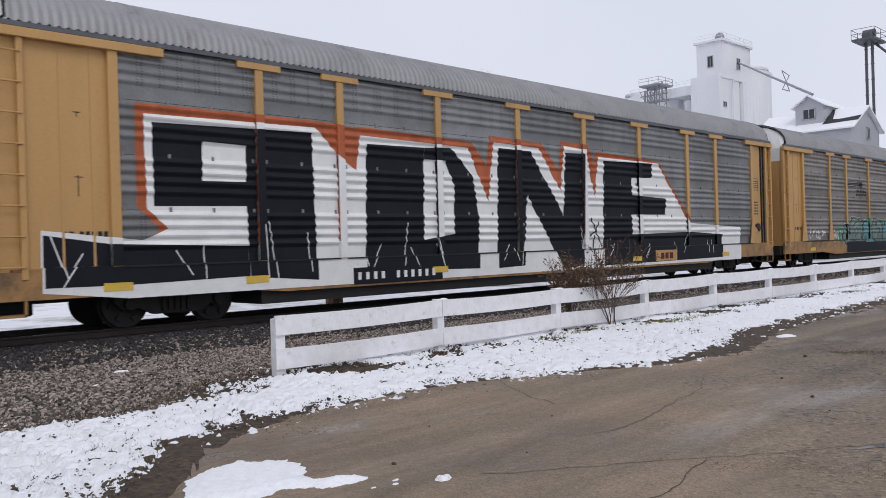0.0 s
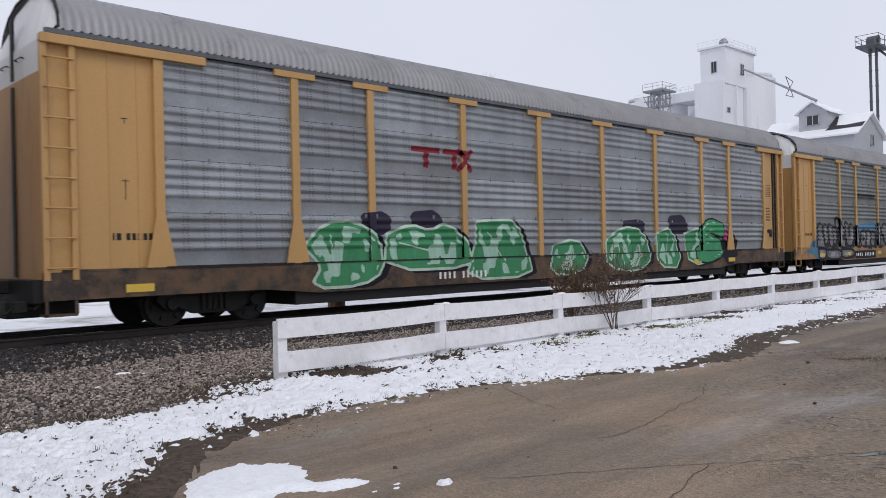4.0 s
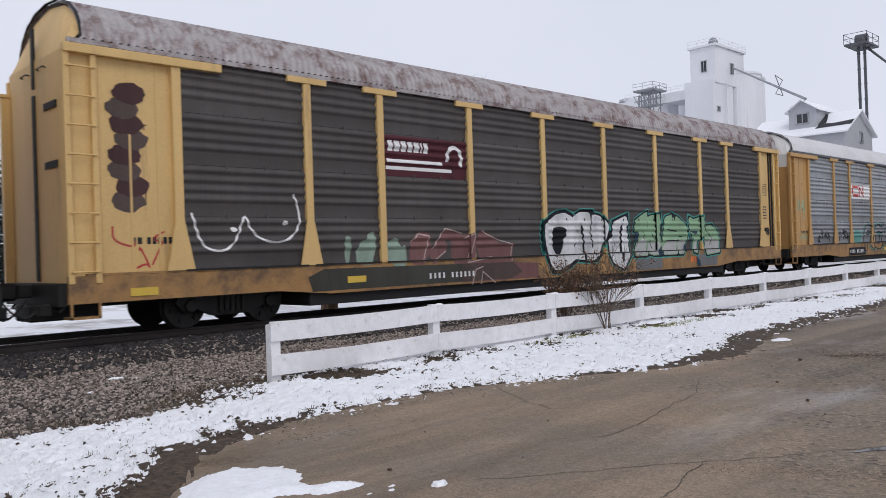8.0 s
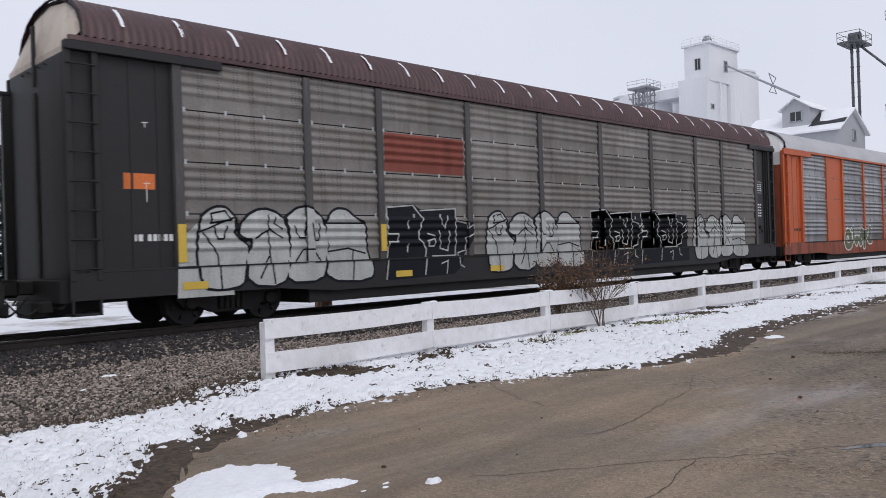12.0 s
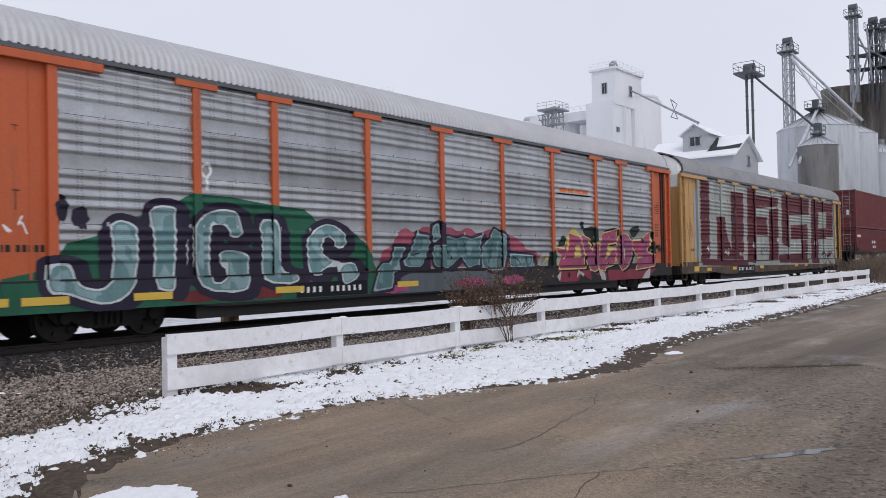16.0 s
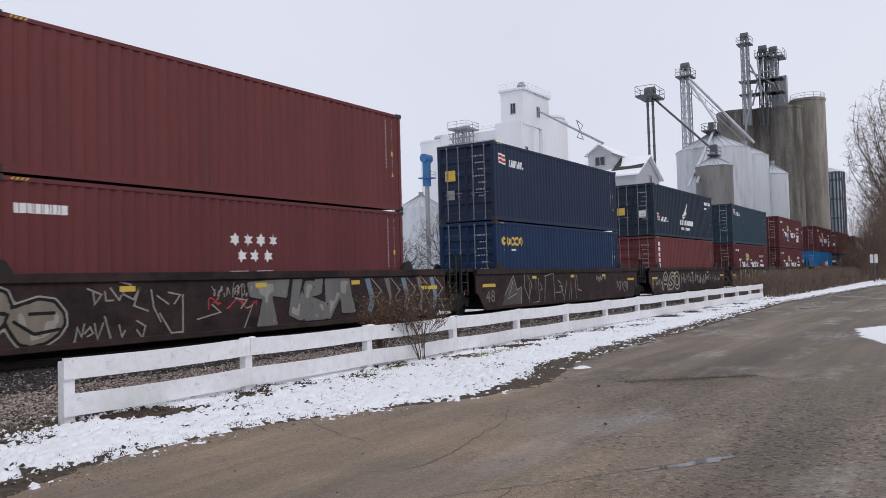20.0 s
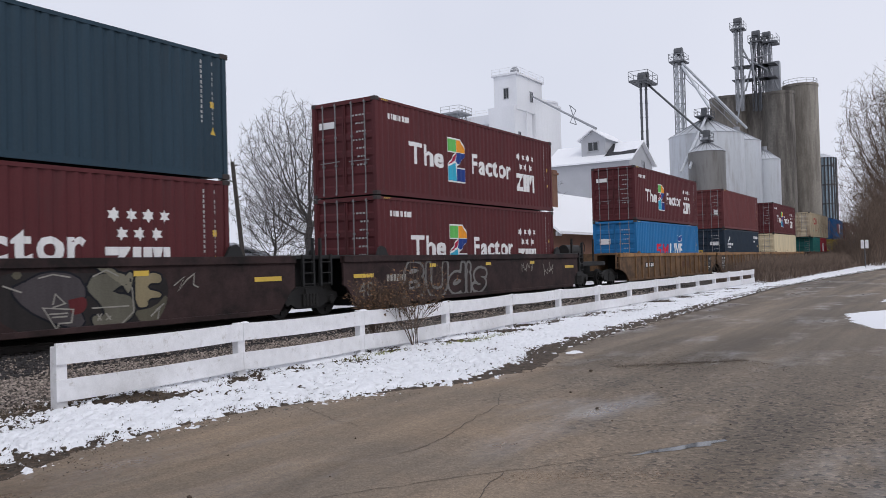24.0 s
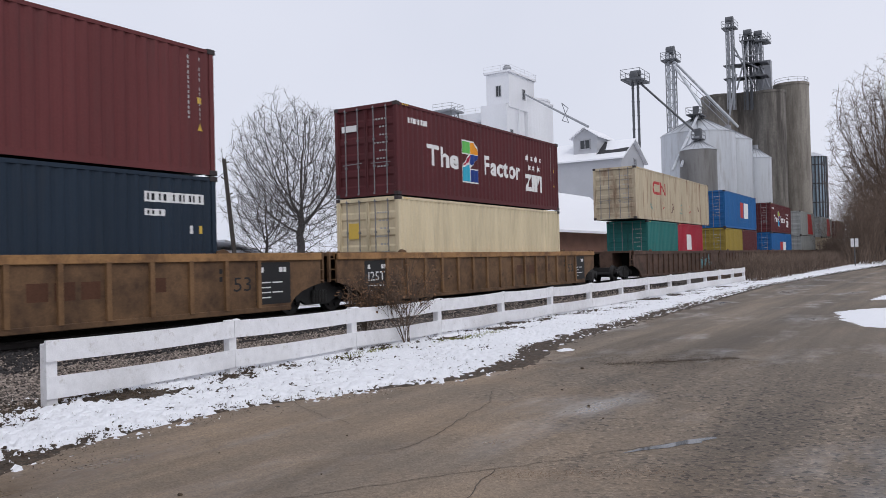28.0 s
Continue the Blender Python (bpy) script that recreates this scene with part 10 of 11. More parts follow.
mural(car9, 17.84, [("0wl 2tk 3lt 5sr 6jh 6j9 1k9 27g/a6t ddw d4o bcn b6k d3j cwb am9 ag7 958 9ql/gtp j6q lew l2m k1j mdg m39 jz8 hd7 i8f h0k", paint("raspberry_spray", (0.33, 0.065, 0.125))), ("43w 7iq 83i 8fn 9jn 908 8d7 7g8 6dl 5yr 4gs/dhq egu g0t h0n gkd ey8 e67 ddb d3j", paint("plum_spray", (0.26, 0.07, 0.14)))], STRAW, None, BLACK, rim=0.035, layer=1,
      curve=False, tone=paint("violet_pink_spray", (0.21, 0.07, 0.15)))
daub(car9, "155 1z8 1m2/4m3 518 656 604 5b6/908 9m2 al1 aa6/im1 jz6 kw8 kn1/ama bnd cwd bba/28e 2zh 2ue", 17.84, paint("dim_white_spray", (0.42, 0.41, 0.4)), 5, label="pale sprayed wedge of a letter", curve=False)
daub(car9, "4tm 5mm 5tf 4gf/3ds 3mr 3kl 2zh/71q 7qn 83h/bcm ckl aze ane/efl f6j ezg eec/i8f jkf i8b/l8v lnp l2l/3yx 4kv 4ds", 17.84, STRAW, 5.3, label="straw yellow sprayed window", curve=False)
daub(car9, "6lg 76g 74d 6nd/337 3g7 3j4 344/b5c bnd bna b6a/iyr jmr jio izo", 17.84, BLACK, 5.6, label="black sprayed dot")
spray(car9, "company_mark", [((18.4, 3.50), (20.6, 3.50), (20.8, 3.54), (18.5, 3.54))], BLACK, 0, "black underline of the mark")
spray(car9, "company_mark", [tuple((x + 0.3 * (z - 3.6), z) for x, z in p) for p in bars(18.6, 3.58, (0.45, 0.45, 0.42, 0.42), 0.13, 0.06)], ORANGE, 0, "orange slanted company mark as bars")
number_bars(car9, 7.3, 2.0, WHITE, BLACK, 0.66, 0.17)
sill_tags(car9, (0.3, 1.3, 3.3, 6.6, 10.5), 0.8)

car10 = autorack(S[10], "autorack car with yellow frame and maroon block graffiti on pale grey", "yellow", "panel_silver", "roof_grey", sill="sill_brown", flares=())
spray(car10, "graffiti_ground", [((1.75, 4.84), (25.7, 4.84), (25.7, 0.75), (1.75, 0.9))], PALE, 0, "pale grey painted ground")
spray(car10, "graffiti_letter", shift([((2.51, 4.82), (3.57, 4.82), (3.51, 1.26), (2.46, 1.26)), ((2.46, 1.26), (8.6, 1.14), (8.6, 0.82), (2.46, 0.96)), ((4.44, 3.22), (5.58, 3.24), (5.54, 1.22), (4.41, 1.24)), ((5.58, 2.68), (6.33, 1.6), (6.32, 1.2), (5.56, 1.22)), ((6.39, 4.5), (8.17, 4.52), (8.08, 1.16), (6.33, 1.2))], -0.28), MAROON, 1, "maroon block letter")
spray(car10, "graffiti_letter", shift([((8.75, 4.82), (9.9, 4.82), (9.8, 0.97), (8.62, 1.05)), ((9.91, 4.55), (13.88, 4.56), (13.86, 4.09), (9.9, 3.82)), ((10.01, 3.42), (11.82, 3.43), (11.92, 2.42), (10.03, 2.44)), ((12.19, 3.84), (13.85, 4.0), (13.74, 1.14), (12.09, 1.12))], -0.28), MAROON, 1, "maroon block letter")
spray(car10, "graffiti_letter", shift([((14.53, 4.8), (15.86, 4.79), (15.74, 1.78), (14.41, 2.04)), ((15.88, 4.79), (20.09, 4.82), (20.03, 3.83), (15.85, 3.69)), ((16.16, 3.09), (19.69, 3.25), (19.63, 2.34), (16.12, 2.27)), ((18.23, 2.25), (19.63, 2.3), (19.58, 1.52), (18.18, 1.46)), ((13.8, 1.38), (19.58, 1.48), (19.55, 0.87), (13.78, 0.95))], -0.28), MAROON, 1, "maroon block letter")
spray(car10, "graffiti_letter", shift([((20.55, 4.78), (22.23, 4.82), (22.0, 0.82), (20.32, 0.85)), ((22.25, 4.77), (25.84, 4.75), (25.82, 4.16), (22.23, 4.1)), ((24.08, 4.1), (25.8, 4.12), (25.7, 2.55), (23.99, 2.51)), ((22.16, 3.03), (23.97, 3.1), (23.95, 2.4), (22.12, 2.36))], -0.28), MAROON, 1, "maroon block letter")
for x, z in ((3.0, 1.7), (9.3, 1.9), (13.4, 2.2), (16.6, 1.9), (20.9, 2.1)):
    star = []
    for k in range(4):
        a = math.pi * k / 4
        star += line([(x - 0.2 * math.cos(a), z - 0.16 * math.sin(a)), (x + 0.2 * math.cos(a), z + 0.16 * math.sin(a))], 0.03)
    spray(car10, "graffiti_star", star, WHITE, 2, "thin white sprayed star")
scrawl(car10, 5.0, 1.35, 0.7, 0.5, WHITE, 111, 3, 4, 0.03)
scrawl(car10, 7.1, 1.25, 0.8, 0.5, WHITE, 112, 3, 4, 0.03)
scrawl(car10, 10.3, 1.2, 1.2, 1.1, BLACK, 113, 2, 3, 0.05)
scrawl(car10, 22.4, 1.0, 2.6, 0.8, MAROON, 114, 2, 5, 0.12)
scrawl(car10, 0.7, 1.7, 0.9, 1.4, paint("brown_spray", (0.2, 0.09, 0.04)), 115, 0, 3, 0.04)
spray(car10, "graffiti_halo", rect(1.55, 1.3, 1.75, 4.3), paint("pale_blue_spray", (0.3, 0.36, 0.42)), 0, "pale blue stripe")
number_bars(car10, 6.9, 2.2, WHITE, BLACK)
sill_tags(car10, (2.7, 6.0, 10.1, 16.4, 18.4), 0.55)
spray(car10, "warning_plate", rect(1.2, 0.7, 1.75, 0.92), M["tick"], 4, "yellow warning plate")

# ---- well cars and containers ----
for nm, col in (("box_maroon", (0.088, 0.020, 0.023)), ("box_red", (0.124, 0.033, 0.034)), ("box_rust", (0.134, 0.036, 0.036)), ("box_navy", (0.0165, 0.027, 0.058)), ("box_blue", (0.010, 0.029, 0.078)), ("box_teal", (0.022, 0.045, 0.066)),
                ("box_sky", (0.018, 0.15, 0.36)), ("box_slate", (0.016, 0.028, 0.046)), ("box_cream", (0.62, 0.53, 0.36)), ("box_tan", (0.46, 0.39, 0.28)), ("box_green", (0.025, 0.15, 0.14)), ("box_scarlet", (0.32, 0.022, 0.04)),
                ("box_mustard", (0.30, 0.22, 0.045)), ("box_azure", (0.015, 0.105, 0.29)), ("box_grey", (0.30, 0.31, 0.30))):
    M[nm] = surf(nm.replace("box_", "container_paint_"), col, 0.62, 0, 0.18, 0.8, 25, 0.04, tuple(min(1, c * 0.75 + 0.01) for c in col) if nm != "box_tan" else (0.2, 0.11, 0.07), 0.60, True, 0.22)
M["well_dark"] = surf("dark_maroon_well_paint", (0.044, 0.026, 0.0255), 0.75, 0, 0.35, 0.8, 25, 0.06, (0.016, 0.012, 0.012), 0.52, False, 0.2)
M["well_tan"] = surf("dusty_yellow_brown_well_paint", (0.148, 0.086, 0.046), 0.7, 0, 0.3, 0.9, 25, 0.05, (0.070, 0.041, 0.025), 0.52, False, 0.25)
M["well_brown"] = surf("dull_red_brown_well_paint", (0.100, 0.060, 0.044), 0.75, 0, 0.3, 0.9, 25, 0.05, (0.045, 0.028, 0.022), 0.55, False, 0.25)
FLOOR, LIFT = 0.45, 2.916
W1 = 295.4
NAMES = {"box_maroon": "dark maroon", "box_red": "rust red", "box_rust": "faded brick red", "box_navy": "dark navy", "box_blue": "deep blue", "box_slate": "slate blue", "box_teal": "dark teal", "box_sky": "bright blue", "box_cream": "cream",
         "box_tan": "rust-stained cream", "box_green": "green-blue", "box_scarlet": "bright red", "box_mustard": "mustard yellow", "box_azure": "blue", "box_grey": "pale grey"}


def sign(c, polys, mat, layer=0, length=BOX_L, label="painted lettering"):
    return decal(c, "lettering", polys, mat, side_y(layer), box_cuts(length), label=label)


def star_row(x, z, r, n, gap):
    return [tuple((x + gap * i + (r if k % 2 == 0 else r * 0.55) * math.sin(math.pi * k / 6), z + (r if k % 2 == 0 else r * 0.55) * math.cos(math.pi * k / 6)) for k in range(12)) for i in range(n)]


def slogan(c):
    """The two words with a many-coloured figure between them, stars and a white block mark."""
    sign(c, word("The", 1.72, 1.10, 0.66, 1.98, 0.03), WHITE, 0, label="white word")
    sign(c, word("Factor", 5.60, 1.08, 0.68, 2.92, 0.03), WHITE, 0, label="white word")
    x0, x1, z0, z1 = 3.95, 5.12, 0.66, 2.16
    zed = [(x0, z1), (x1 - 0.25, z1), (x1, z1 - 0.3), (x1, z1 - 0.55), (x0 + 0.62, z0 + 0.52), (x1, z0 + 0.52), (x1, z0), (x0, z0), (x0, z0 + 0.55), (x0 + 0.5, z1 - 0.5), (x0, z1 - 0.5)]
    sign(c, [tuple(zed)], WHITE, 0, label="white edge of the coloured figure")
    e = 0.05
    cols = {"a": paint("leaf_green_print", (0.12, 0.42, 0.10)), "b": paint("orange_print", (0.75, 0.30, 0.03)), "c": paint("navy_print", (0.02, 0.05, 0.22)), "d": paint("crimson_print", (0.35, 0.02, 0.06)), "e": paint("cyan_print", (0.04, 0.35, 0.5))}
    sign(c, [((x0 + e, z1 - e), (x0 + 0.55, z1 - e), (x0 + 0.55, z1 - 0.46), (x0 + e, z1 - 0.46))], cols["a"], 1, label="green field")
    sign(c, [((x0 + 0.57, z1 - e), (x1 - 0.28, z1 - e), (x1 - e, z1 - 0.32), (x1 - e, z1 - 0.46), (x0 + 0.57, z1 - 0.46))], cols["b"], 1, label="orange field")
    sign(c, [((x0 + 0.62, z1 - 0.48), (x1 - 0.04, z1 - 0.48), (x1 - 0.04, z1 - 0.58), (x0 + 0.74, z0 + 0.64), (x0 + 0.5, z0 + 0.7))], cols["c"], 1, label="navy field")
    sign(c, [((x0 + 0.56, z1 - 0.5), (x0 + 0.6, z1 - 0.5), (x0 + 0.46, z0 + 0.72), (x0 + e, z0 + 0.56), (x0 + e, z0 + 0.54))], cols["d"], 1, label="crimson field")
    sign(c, [((x0 + e, z0 + 0.5), (x0 + 0.5, z0 + 0.66), (x0 + 0.56, z0 + e), (x0 + e, z0 + e))], cols["e"], 1, label="cyan field")
    sign(c, [((x0 + 0.6, z0 + 0.48), (x1 - e, z0 + 0.48), (x1 - e, z0 + e), (x0 + 0.6, z0 + e))], cols["c"], 1, label="navy field")
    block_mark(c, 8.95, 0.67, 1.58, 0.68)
    sign(c, star_row(9.17, 2.0, 0.15, 4, 0.41) + star_row(9.35, 1.62, 0.15, 3, 0.42), WHITE, 0, label="white stars")
    sign(c, bars(0.62, 2.30, (0.15, 0.04, 0.2, 0.03, 0.13, 0.14, 0.2), 0.17, 0.04), WHITE, 0, label="small white web mark as bars")


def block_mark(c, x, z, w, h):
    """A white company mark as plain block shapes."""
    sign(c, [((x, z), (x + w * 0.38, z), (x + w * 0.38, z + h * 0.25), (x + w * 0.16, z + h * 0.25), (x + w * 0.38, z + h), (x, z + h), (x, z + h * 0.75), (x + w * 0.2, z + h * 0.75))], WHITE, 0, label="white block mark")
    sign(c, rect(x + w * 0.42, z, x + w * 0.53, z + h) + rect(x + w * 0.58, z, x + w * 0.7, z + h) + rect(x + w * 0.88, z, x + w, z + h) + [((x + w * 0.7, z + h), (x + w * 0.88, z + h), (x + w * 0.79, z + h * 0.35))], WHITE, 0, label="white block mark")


def flag_mark(c, x, z):
    sign(c, [((x, z), (x + 0.5, z - 0.05), (x + 0.42, z + 0.33), (x - 0.08, z + 0.38))], WHITE, 0, label="white flag")
    sign(c, [((x, z + 0.06), (x + 0.49, z + 0.01), (x + 0.47, z + 0.1), (x - 0.02, z + 0.15)), ((x - 0.04, z + 0.22), (x + 0.45, z + 0.17), (x + 0.43, z + 0.26), (x - 0.06, z + 0.31))], RED, 1, label="red stripes of the flag")
    sign(c, [tuple((px + 0.3 * (pz - z), pz) for px, pz in q) for q in bars(x + 0.72, z - 0.08, (0.12, 0.13, 0.16, 0.1, 0.14, 0.12), 0.27, 0.05) + bars(x + 1.62, z - 0.08, (0.07, 0.05, 0.07, 0.06), 0.08, 0.03)], WHITE, 0, label="white company name as bars")


def wing_mark(c, x, z, k=1.0):
    sign(c, [((x, z), (x + 0.7 * k, z + 0.15 * k), (x + 0.95 * k, z + 0.75 * k), (x + 0.45 * k, z + 0.3 * k)), ((x + 0.1 * k, z - 0.02), (x + 0.7 * k, z + 0.1 * k), (x + 0.2 * k, z - 0.1 * k))], WHITE, 0, label="white wing shape")
    sign(c, bars(x - 0.3 * k, z - 0.38 * k, tuple(0.2 * k for _ in range(9)), 0.24 * k, 0.05 * k) + bars(x - 0.1 * k, z - 0.62 * k, tuple(0.12 * k for _ in range(8)), 0.13 * k, 0.06 * k), WHITE, 0, label="white company name as bars")


def door_plate(c, y0, y1, z0, z1, mat, label):
    bm = bmesh.new()
    bm.faces.new([bm.verts.new(p) for p in ((0.028, y0, z0), (0.028, y1, z0), (0.028, y1, z1), (0.028, y0, z1))])
    part("door_plate", bm, mat, c, label)


def smooth_well(layer):
    return lambda x, z, cx, cz: -1.4535 - 0.003 * layer


def well_paint(w, polys, mat, layer=0, label="sprayed paint on the well side"):
    return decal(w, "graffiti", polys, mat, smooth_well(layer), label=label)


def well_scrawl(w, x, z, wd, h, mat, seed, strokes=7, width=0.05, layer=0):
    polys = []
    for pts in loops(x, z, wd, h, seed, strokes):
        polys += line(pts, width)
    well_paint(w, polys, mat, layer)


def well_ink(w, polys, mat, layer, label):
    well_paint(w, polys, mat, layer, label)


WELL_LINES = [round(0.2 + 0.06 * k, 3) for k in range(24)]


def on_well(w, name, field, span, material, layer, label):
    return stencil(w, name, field, (span[0], span[1], 0.22, min(span[3], 1.38)), material, smooth_well(layer), (), WELL_LINES, label)


stacks = [  # left end of the containers, upper colour, lower colour
    (W1 - 0.05, "box_rust", "box_red"), (W1 + 17.9, "box_navy", "box_blue"), (W1 + 35.8, "box_slate", "box_rust"), (W1 + 53.7, "box_teal", "box_maroon"), (W1 + 71.6, "box_maroon", "box_maroon"),
    (389.7, "box_maroon", "box_sky"), (409.15, "box_red", "box_slate"), (428.65, "box_maroon", "box_cream")]
wells, boxes = [], []
for k, (s, top, low) in enumerate(stacks):
    tan = k >= 5
    span = 19.5 if tan else 17.9
    last = k in (4, 7)
    deep = 16.4 if tan else 13.2
    w = well_car(s + BOX_L / 2 - span / 2, span, "dusty yellow-brown ribbed well car" if tan else "dark maroon smooth-sided well car covered in graffiti", "well_tan" if tan else "well_dark", tan, (span - deep) / 2, deep, None if tan else "under", True, last)
    wells.append((w, s - (s + BOX_L / 2 - span / 2)))
    lower = container(s, FLOOR, NAMES[low] + " corrugated container in the well, doors at one end", low)
    upper = container(s, FLOOR + LIFT, NAMES[top] + " corrugated container stacked on another", top)
    if low not in ("box_cream", "box_slate"):
        side_marks(lower, BOX_L, BOX_H)
    side_marks(upper, BOX_L, BOX_H)
    boxes.append((upper, lower))

for k, up_, lo_ in ((4, True, True), (5, True, False), (7, True, False), (3, False, True)):
    if up_:
        slogan(boxes[k][0])
        door_plate(boxes[k][0], 0.35, 0.95, 2.1, 2.3, WHITE, "white mark on the door")
    if lo_:
        slogan(boxes[k][1])
u, l = boxes[0]
door_plate(u, 0.2, 0.62, 1.95, 2.35, RED, "red plate on the door")
door_plate(u, -0.75, -0.55, 1.0, 1.35, WHITE, "white plate on the door")
door_plate(l, 0.1, 0.95, 1.75, 2.15, WHITE, "white company mark as a plate")
sign(l, bars(0.36, 2.22, (0.11, 0.11, 0.11, 0.03, 0.09, 0.04, 0.1, 0.03, 0.08, 0.08, 0.1), 0.18, 0.015), WHITE, 0, label="white web mark as bars")
sign(l, star_row(5.55, 1.88, 0.16, 4, 0.41) + star_row(5.75, 1.50, 0.16, 3, 0.42), WHITE, 0, label="white stars")
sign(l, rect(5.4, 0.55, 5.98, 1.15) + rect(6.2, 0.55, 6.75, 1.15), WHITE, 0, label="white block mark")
u, l = boxes[1]
flag_mark(u, 0.45, 2.12)
door_plate(u, 0.45, 0.9, 1.55, 1.95, M["tick"], "yellow plate on the door")
door_plate(u, 0.5, 0.85, 0.85, 1.2, M["box_grey"], "grey plate on the door")
for k in range(5):
    arc = [(0.64 + 0.34 * k + 0.115 * math.cos(a_), 2.17 + 0.13 * math.sin(a_)) for a_ in [radians(30 + 60 * k + 300 * j / 10) for j in range(11)]]
    sign(l, line(arc, 0.085), M["tick"], 0, label="orange-yellow company name as plain rings")
sign(l, bars(0.62, 1.82, (0.08,), 0.06) + bars(1.2, 1.82, (0.4,), 0.06), WHITE, 0, label="small marks")
u, l = boxes[2]
wing_mark(u, 5.3, 1.25, 1.25)
flag_mark(u, 0.6, 0.9)
sign(u, bars(10.3, 2.28, tuple(0.12 for _ in range(10)), 0.2, 0.03) + bars(10.3, 1.98, (0.3, 0.2), 0.14), WHITE, 0, label="white marks as bars")
door_plate(u, 0.45, 0.9, 1.2, 1.6, M["tick"], "yellow plate on the door")
door_plate(u, -0.75, -0.35, 1.0, 1.4, WHITE, "white plate on the door")
sign(l, [rect(0.55, 2.35 - 0.3 * i, 0.85, 2.57 - 0.3 * i)[0] for i in range(6)], WHITE, 0, label="upright white company name as bars")
u, l = boxes[3]
flag_mark(u, 0.55, 2.15)
door_plate(u, 0.45, 0.9, 1.2, 1.5, M["tick"], "yellow plate on the door")
u, l = boxes[5]
sign(l, [tuple((x + 0.18 * (z - 1.0) / 0.7, z) for x, z in p) for p in [((3.35, 0.98), (4.15, 0.98), (4.15, 1.38), (3.57, 1.38), (3.57, 1.5), (4.15, 1.5), (4.15, 1.66), (3.35, 1.66), (3.35, 1.24), (3.93, 1.24), (3.93, 1.13), (3.35, 1.13))] + [((4.4, 0.98), (4.62, 0.98), (4.62, 1.3), (4.95, 1.05), (5.3, 1.3), (5.3, 0.98), (5.5, 0.98), (5.5, 1.66), (5.28, 1.66), (4.95, 1.36), (4.62, 1.66), (4.4, 1.66))]], paint("bright_red_print", (0.58, 0.025, 0.06)), 0, label="red slanted block mark")
sign(l, [tuple((x + 0.18 * (z - 1.0) / 0.7, z) for x, z in p) for p in [((5.85, 0.98), (6.5, 0.98), (6.5, 1.14), (6.05, 1.14), (6.05, 1.70), (5.85, 1.70))] + rect(6.62, 0.98, 6.8, 1.70) + [((6.95, 0.98), (7.13, 0.98), (7.13, 1.4), (7.45, 0.98), (7.65, 0.98), (7.65, 1.70), (7.47, 1.70), (7.47, 1.28), (7.15, 1.70), (6.95, 1.70))]
         + [((7.8, 0.98), (8.4, 0.98), (8.4, 1.12), (8.0, 1.12), (8.0, 1.27), (8.35, 1.27), (8.35, 1.4), (8.0, 1.4), (8.0, 1.56), (8.4, 1.56), (8.4, 1.70), (7.8, 1.70))]], WHITE, 0, label="white slanted block mark")
tickp = [((7.5, 2.25), (7.75, 2.1), (8.1, 2.15), (8.5, 2.28), (8.35, 1.85), (8.05, 1.78), (7.85, 1.85), (7.65, 1.8), (7.62, 2.0))]
sign(l, tickp, WHITE, 0, label="white edge of the wave shape")
sign(l, [tuple((8.0 + (x - 8.0) * 0.86, 2.02 + (z - 2.02) * 0.82) for x, z in tickp[0])], paint("royal_blue_print", (0.02, 0.07, 0.28)), 1, label="blue wave shape")
door_plate(l, 0.25, 0.85, 1.65, 1.95, WHITE, "white company mark as a plate")
door_plate(l, 0.3, 0.9, 0.92, 1.1, M["tick"], "yellow plate on the door")
u, l = boxes[6]
wing_mark(l, 1.15, 1.95, 0.75)
sign(l, rect(10.25, 2.24, 11.86, 2.46) + rect(10.25, 1.95, 10.78, 2.09) + rect(11.42, 1.58, 11.54, 1.76), WHITE, 0, label="white plate of the number")
sign(l, bars(10.30, 2.28, (0.05, 0.07, 0.06, 0.06), 0.14, 0.09) + bars(11.0, 2.28, (0.05, 0.06, 0.04, 0.06, 0.05, 0.05), 0.14, 0.085) + bars(10.30, 1.98, (0.05, 0.05, 0.06), 0.08, 0.10), BLACK, 1, label="number as dark bars")
sign(l, rect(11.68, 1.58, 11.79, 1.76), M["tick"], 0, label="yellow warning sticker")
door_plate(l, 0.4, 0.85, 0.95, 1.35, M["tick"], "yellow plate on the door")
door_plate(l, -0.8, -0.15, 1.7, 1.95, WHITE, "white plate on the door")
door_plate(u, -0.8, -0.5, 1.0, 1.35, WHITE, "white plate on the door")
u, l = boxes[7]
door_plate(l, 0.35, 0.75, 1.6, 2.1, M["tick"], "yellow plate on the door")

# graffiti and marks on the wells
BONE = paint("bone_white_spray", (0.30, 0.285, 0.255))
w, o = wells[0]
DULL = paint("dull_bone_spray", (0.20, 0.17, 0.135))
mural(w, o + -1.79, [("00e 0gj 1zl 34d 335 252 111 076/34i 52j 5jc 4i5 3b4 33b/51c 7eg 8c9 7m3 601 5a7", DULL)], paint("black_spray_on_well", (0.012, 0.011, 0.011)), BONE, None, lines="08e 124 2m2/1rk 27e 1a8 265 34c/34c 42d 5ab/42b 3s5/4kh 42d/6bb 7nb/5j9 6k5 7w6", rim=0.05, layer=0, tone=BONE, weight=0.06, draw=well_ink, z0=0.2, put=on_well)
well_scrawl(w, o - 2.5, 0.75, 0.7, 0.5, BONE, 121, 5, 0.03)
well_scrawl(w, o + 4.6, 0.95, 1.3, 0.4, BONE, 144, 12, 0.02)
well_scrawl(w, o + 4.4, 0.7, 1.6, 0.4, RED, 123, 5, 0.03)
GREYW = paint("thin_grey_spray", (0.16, 0.155, 0.15))
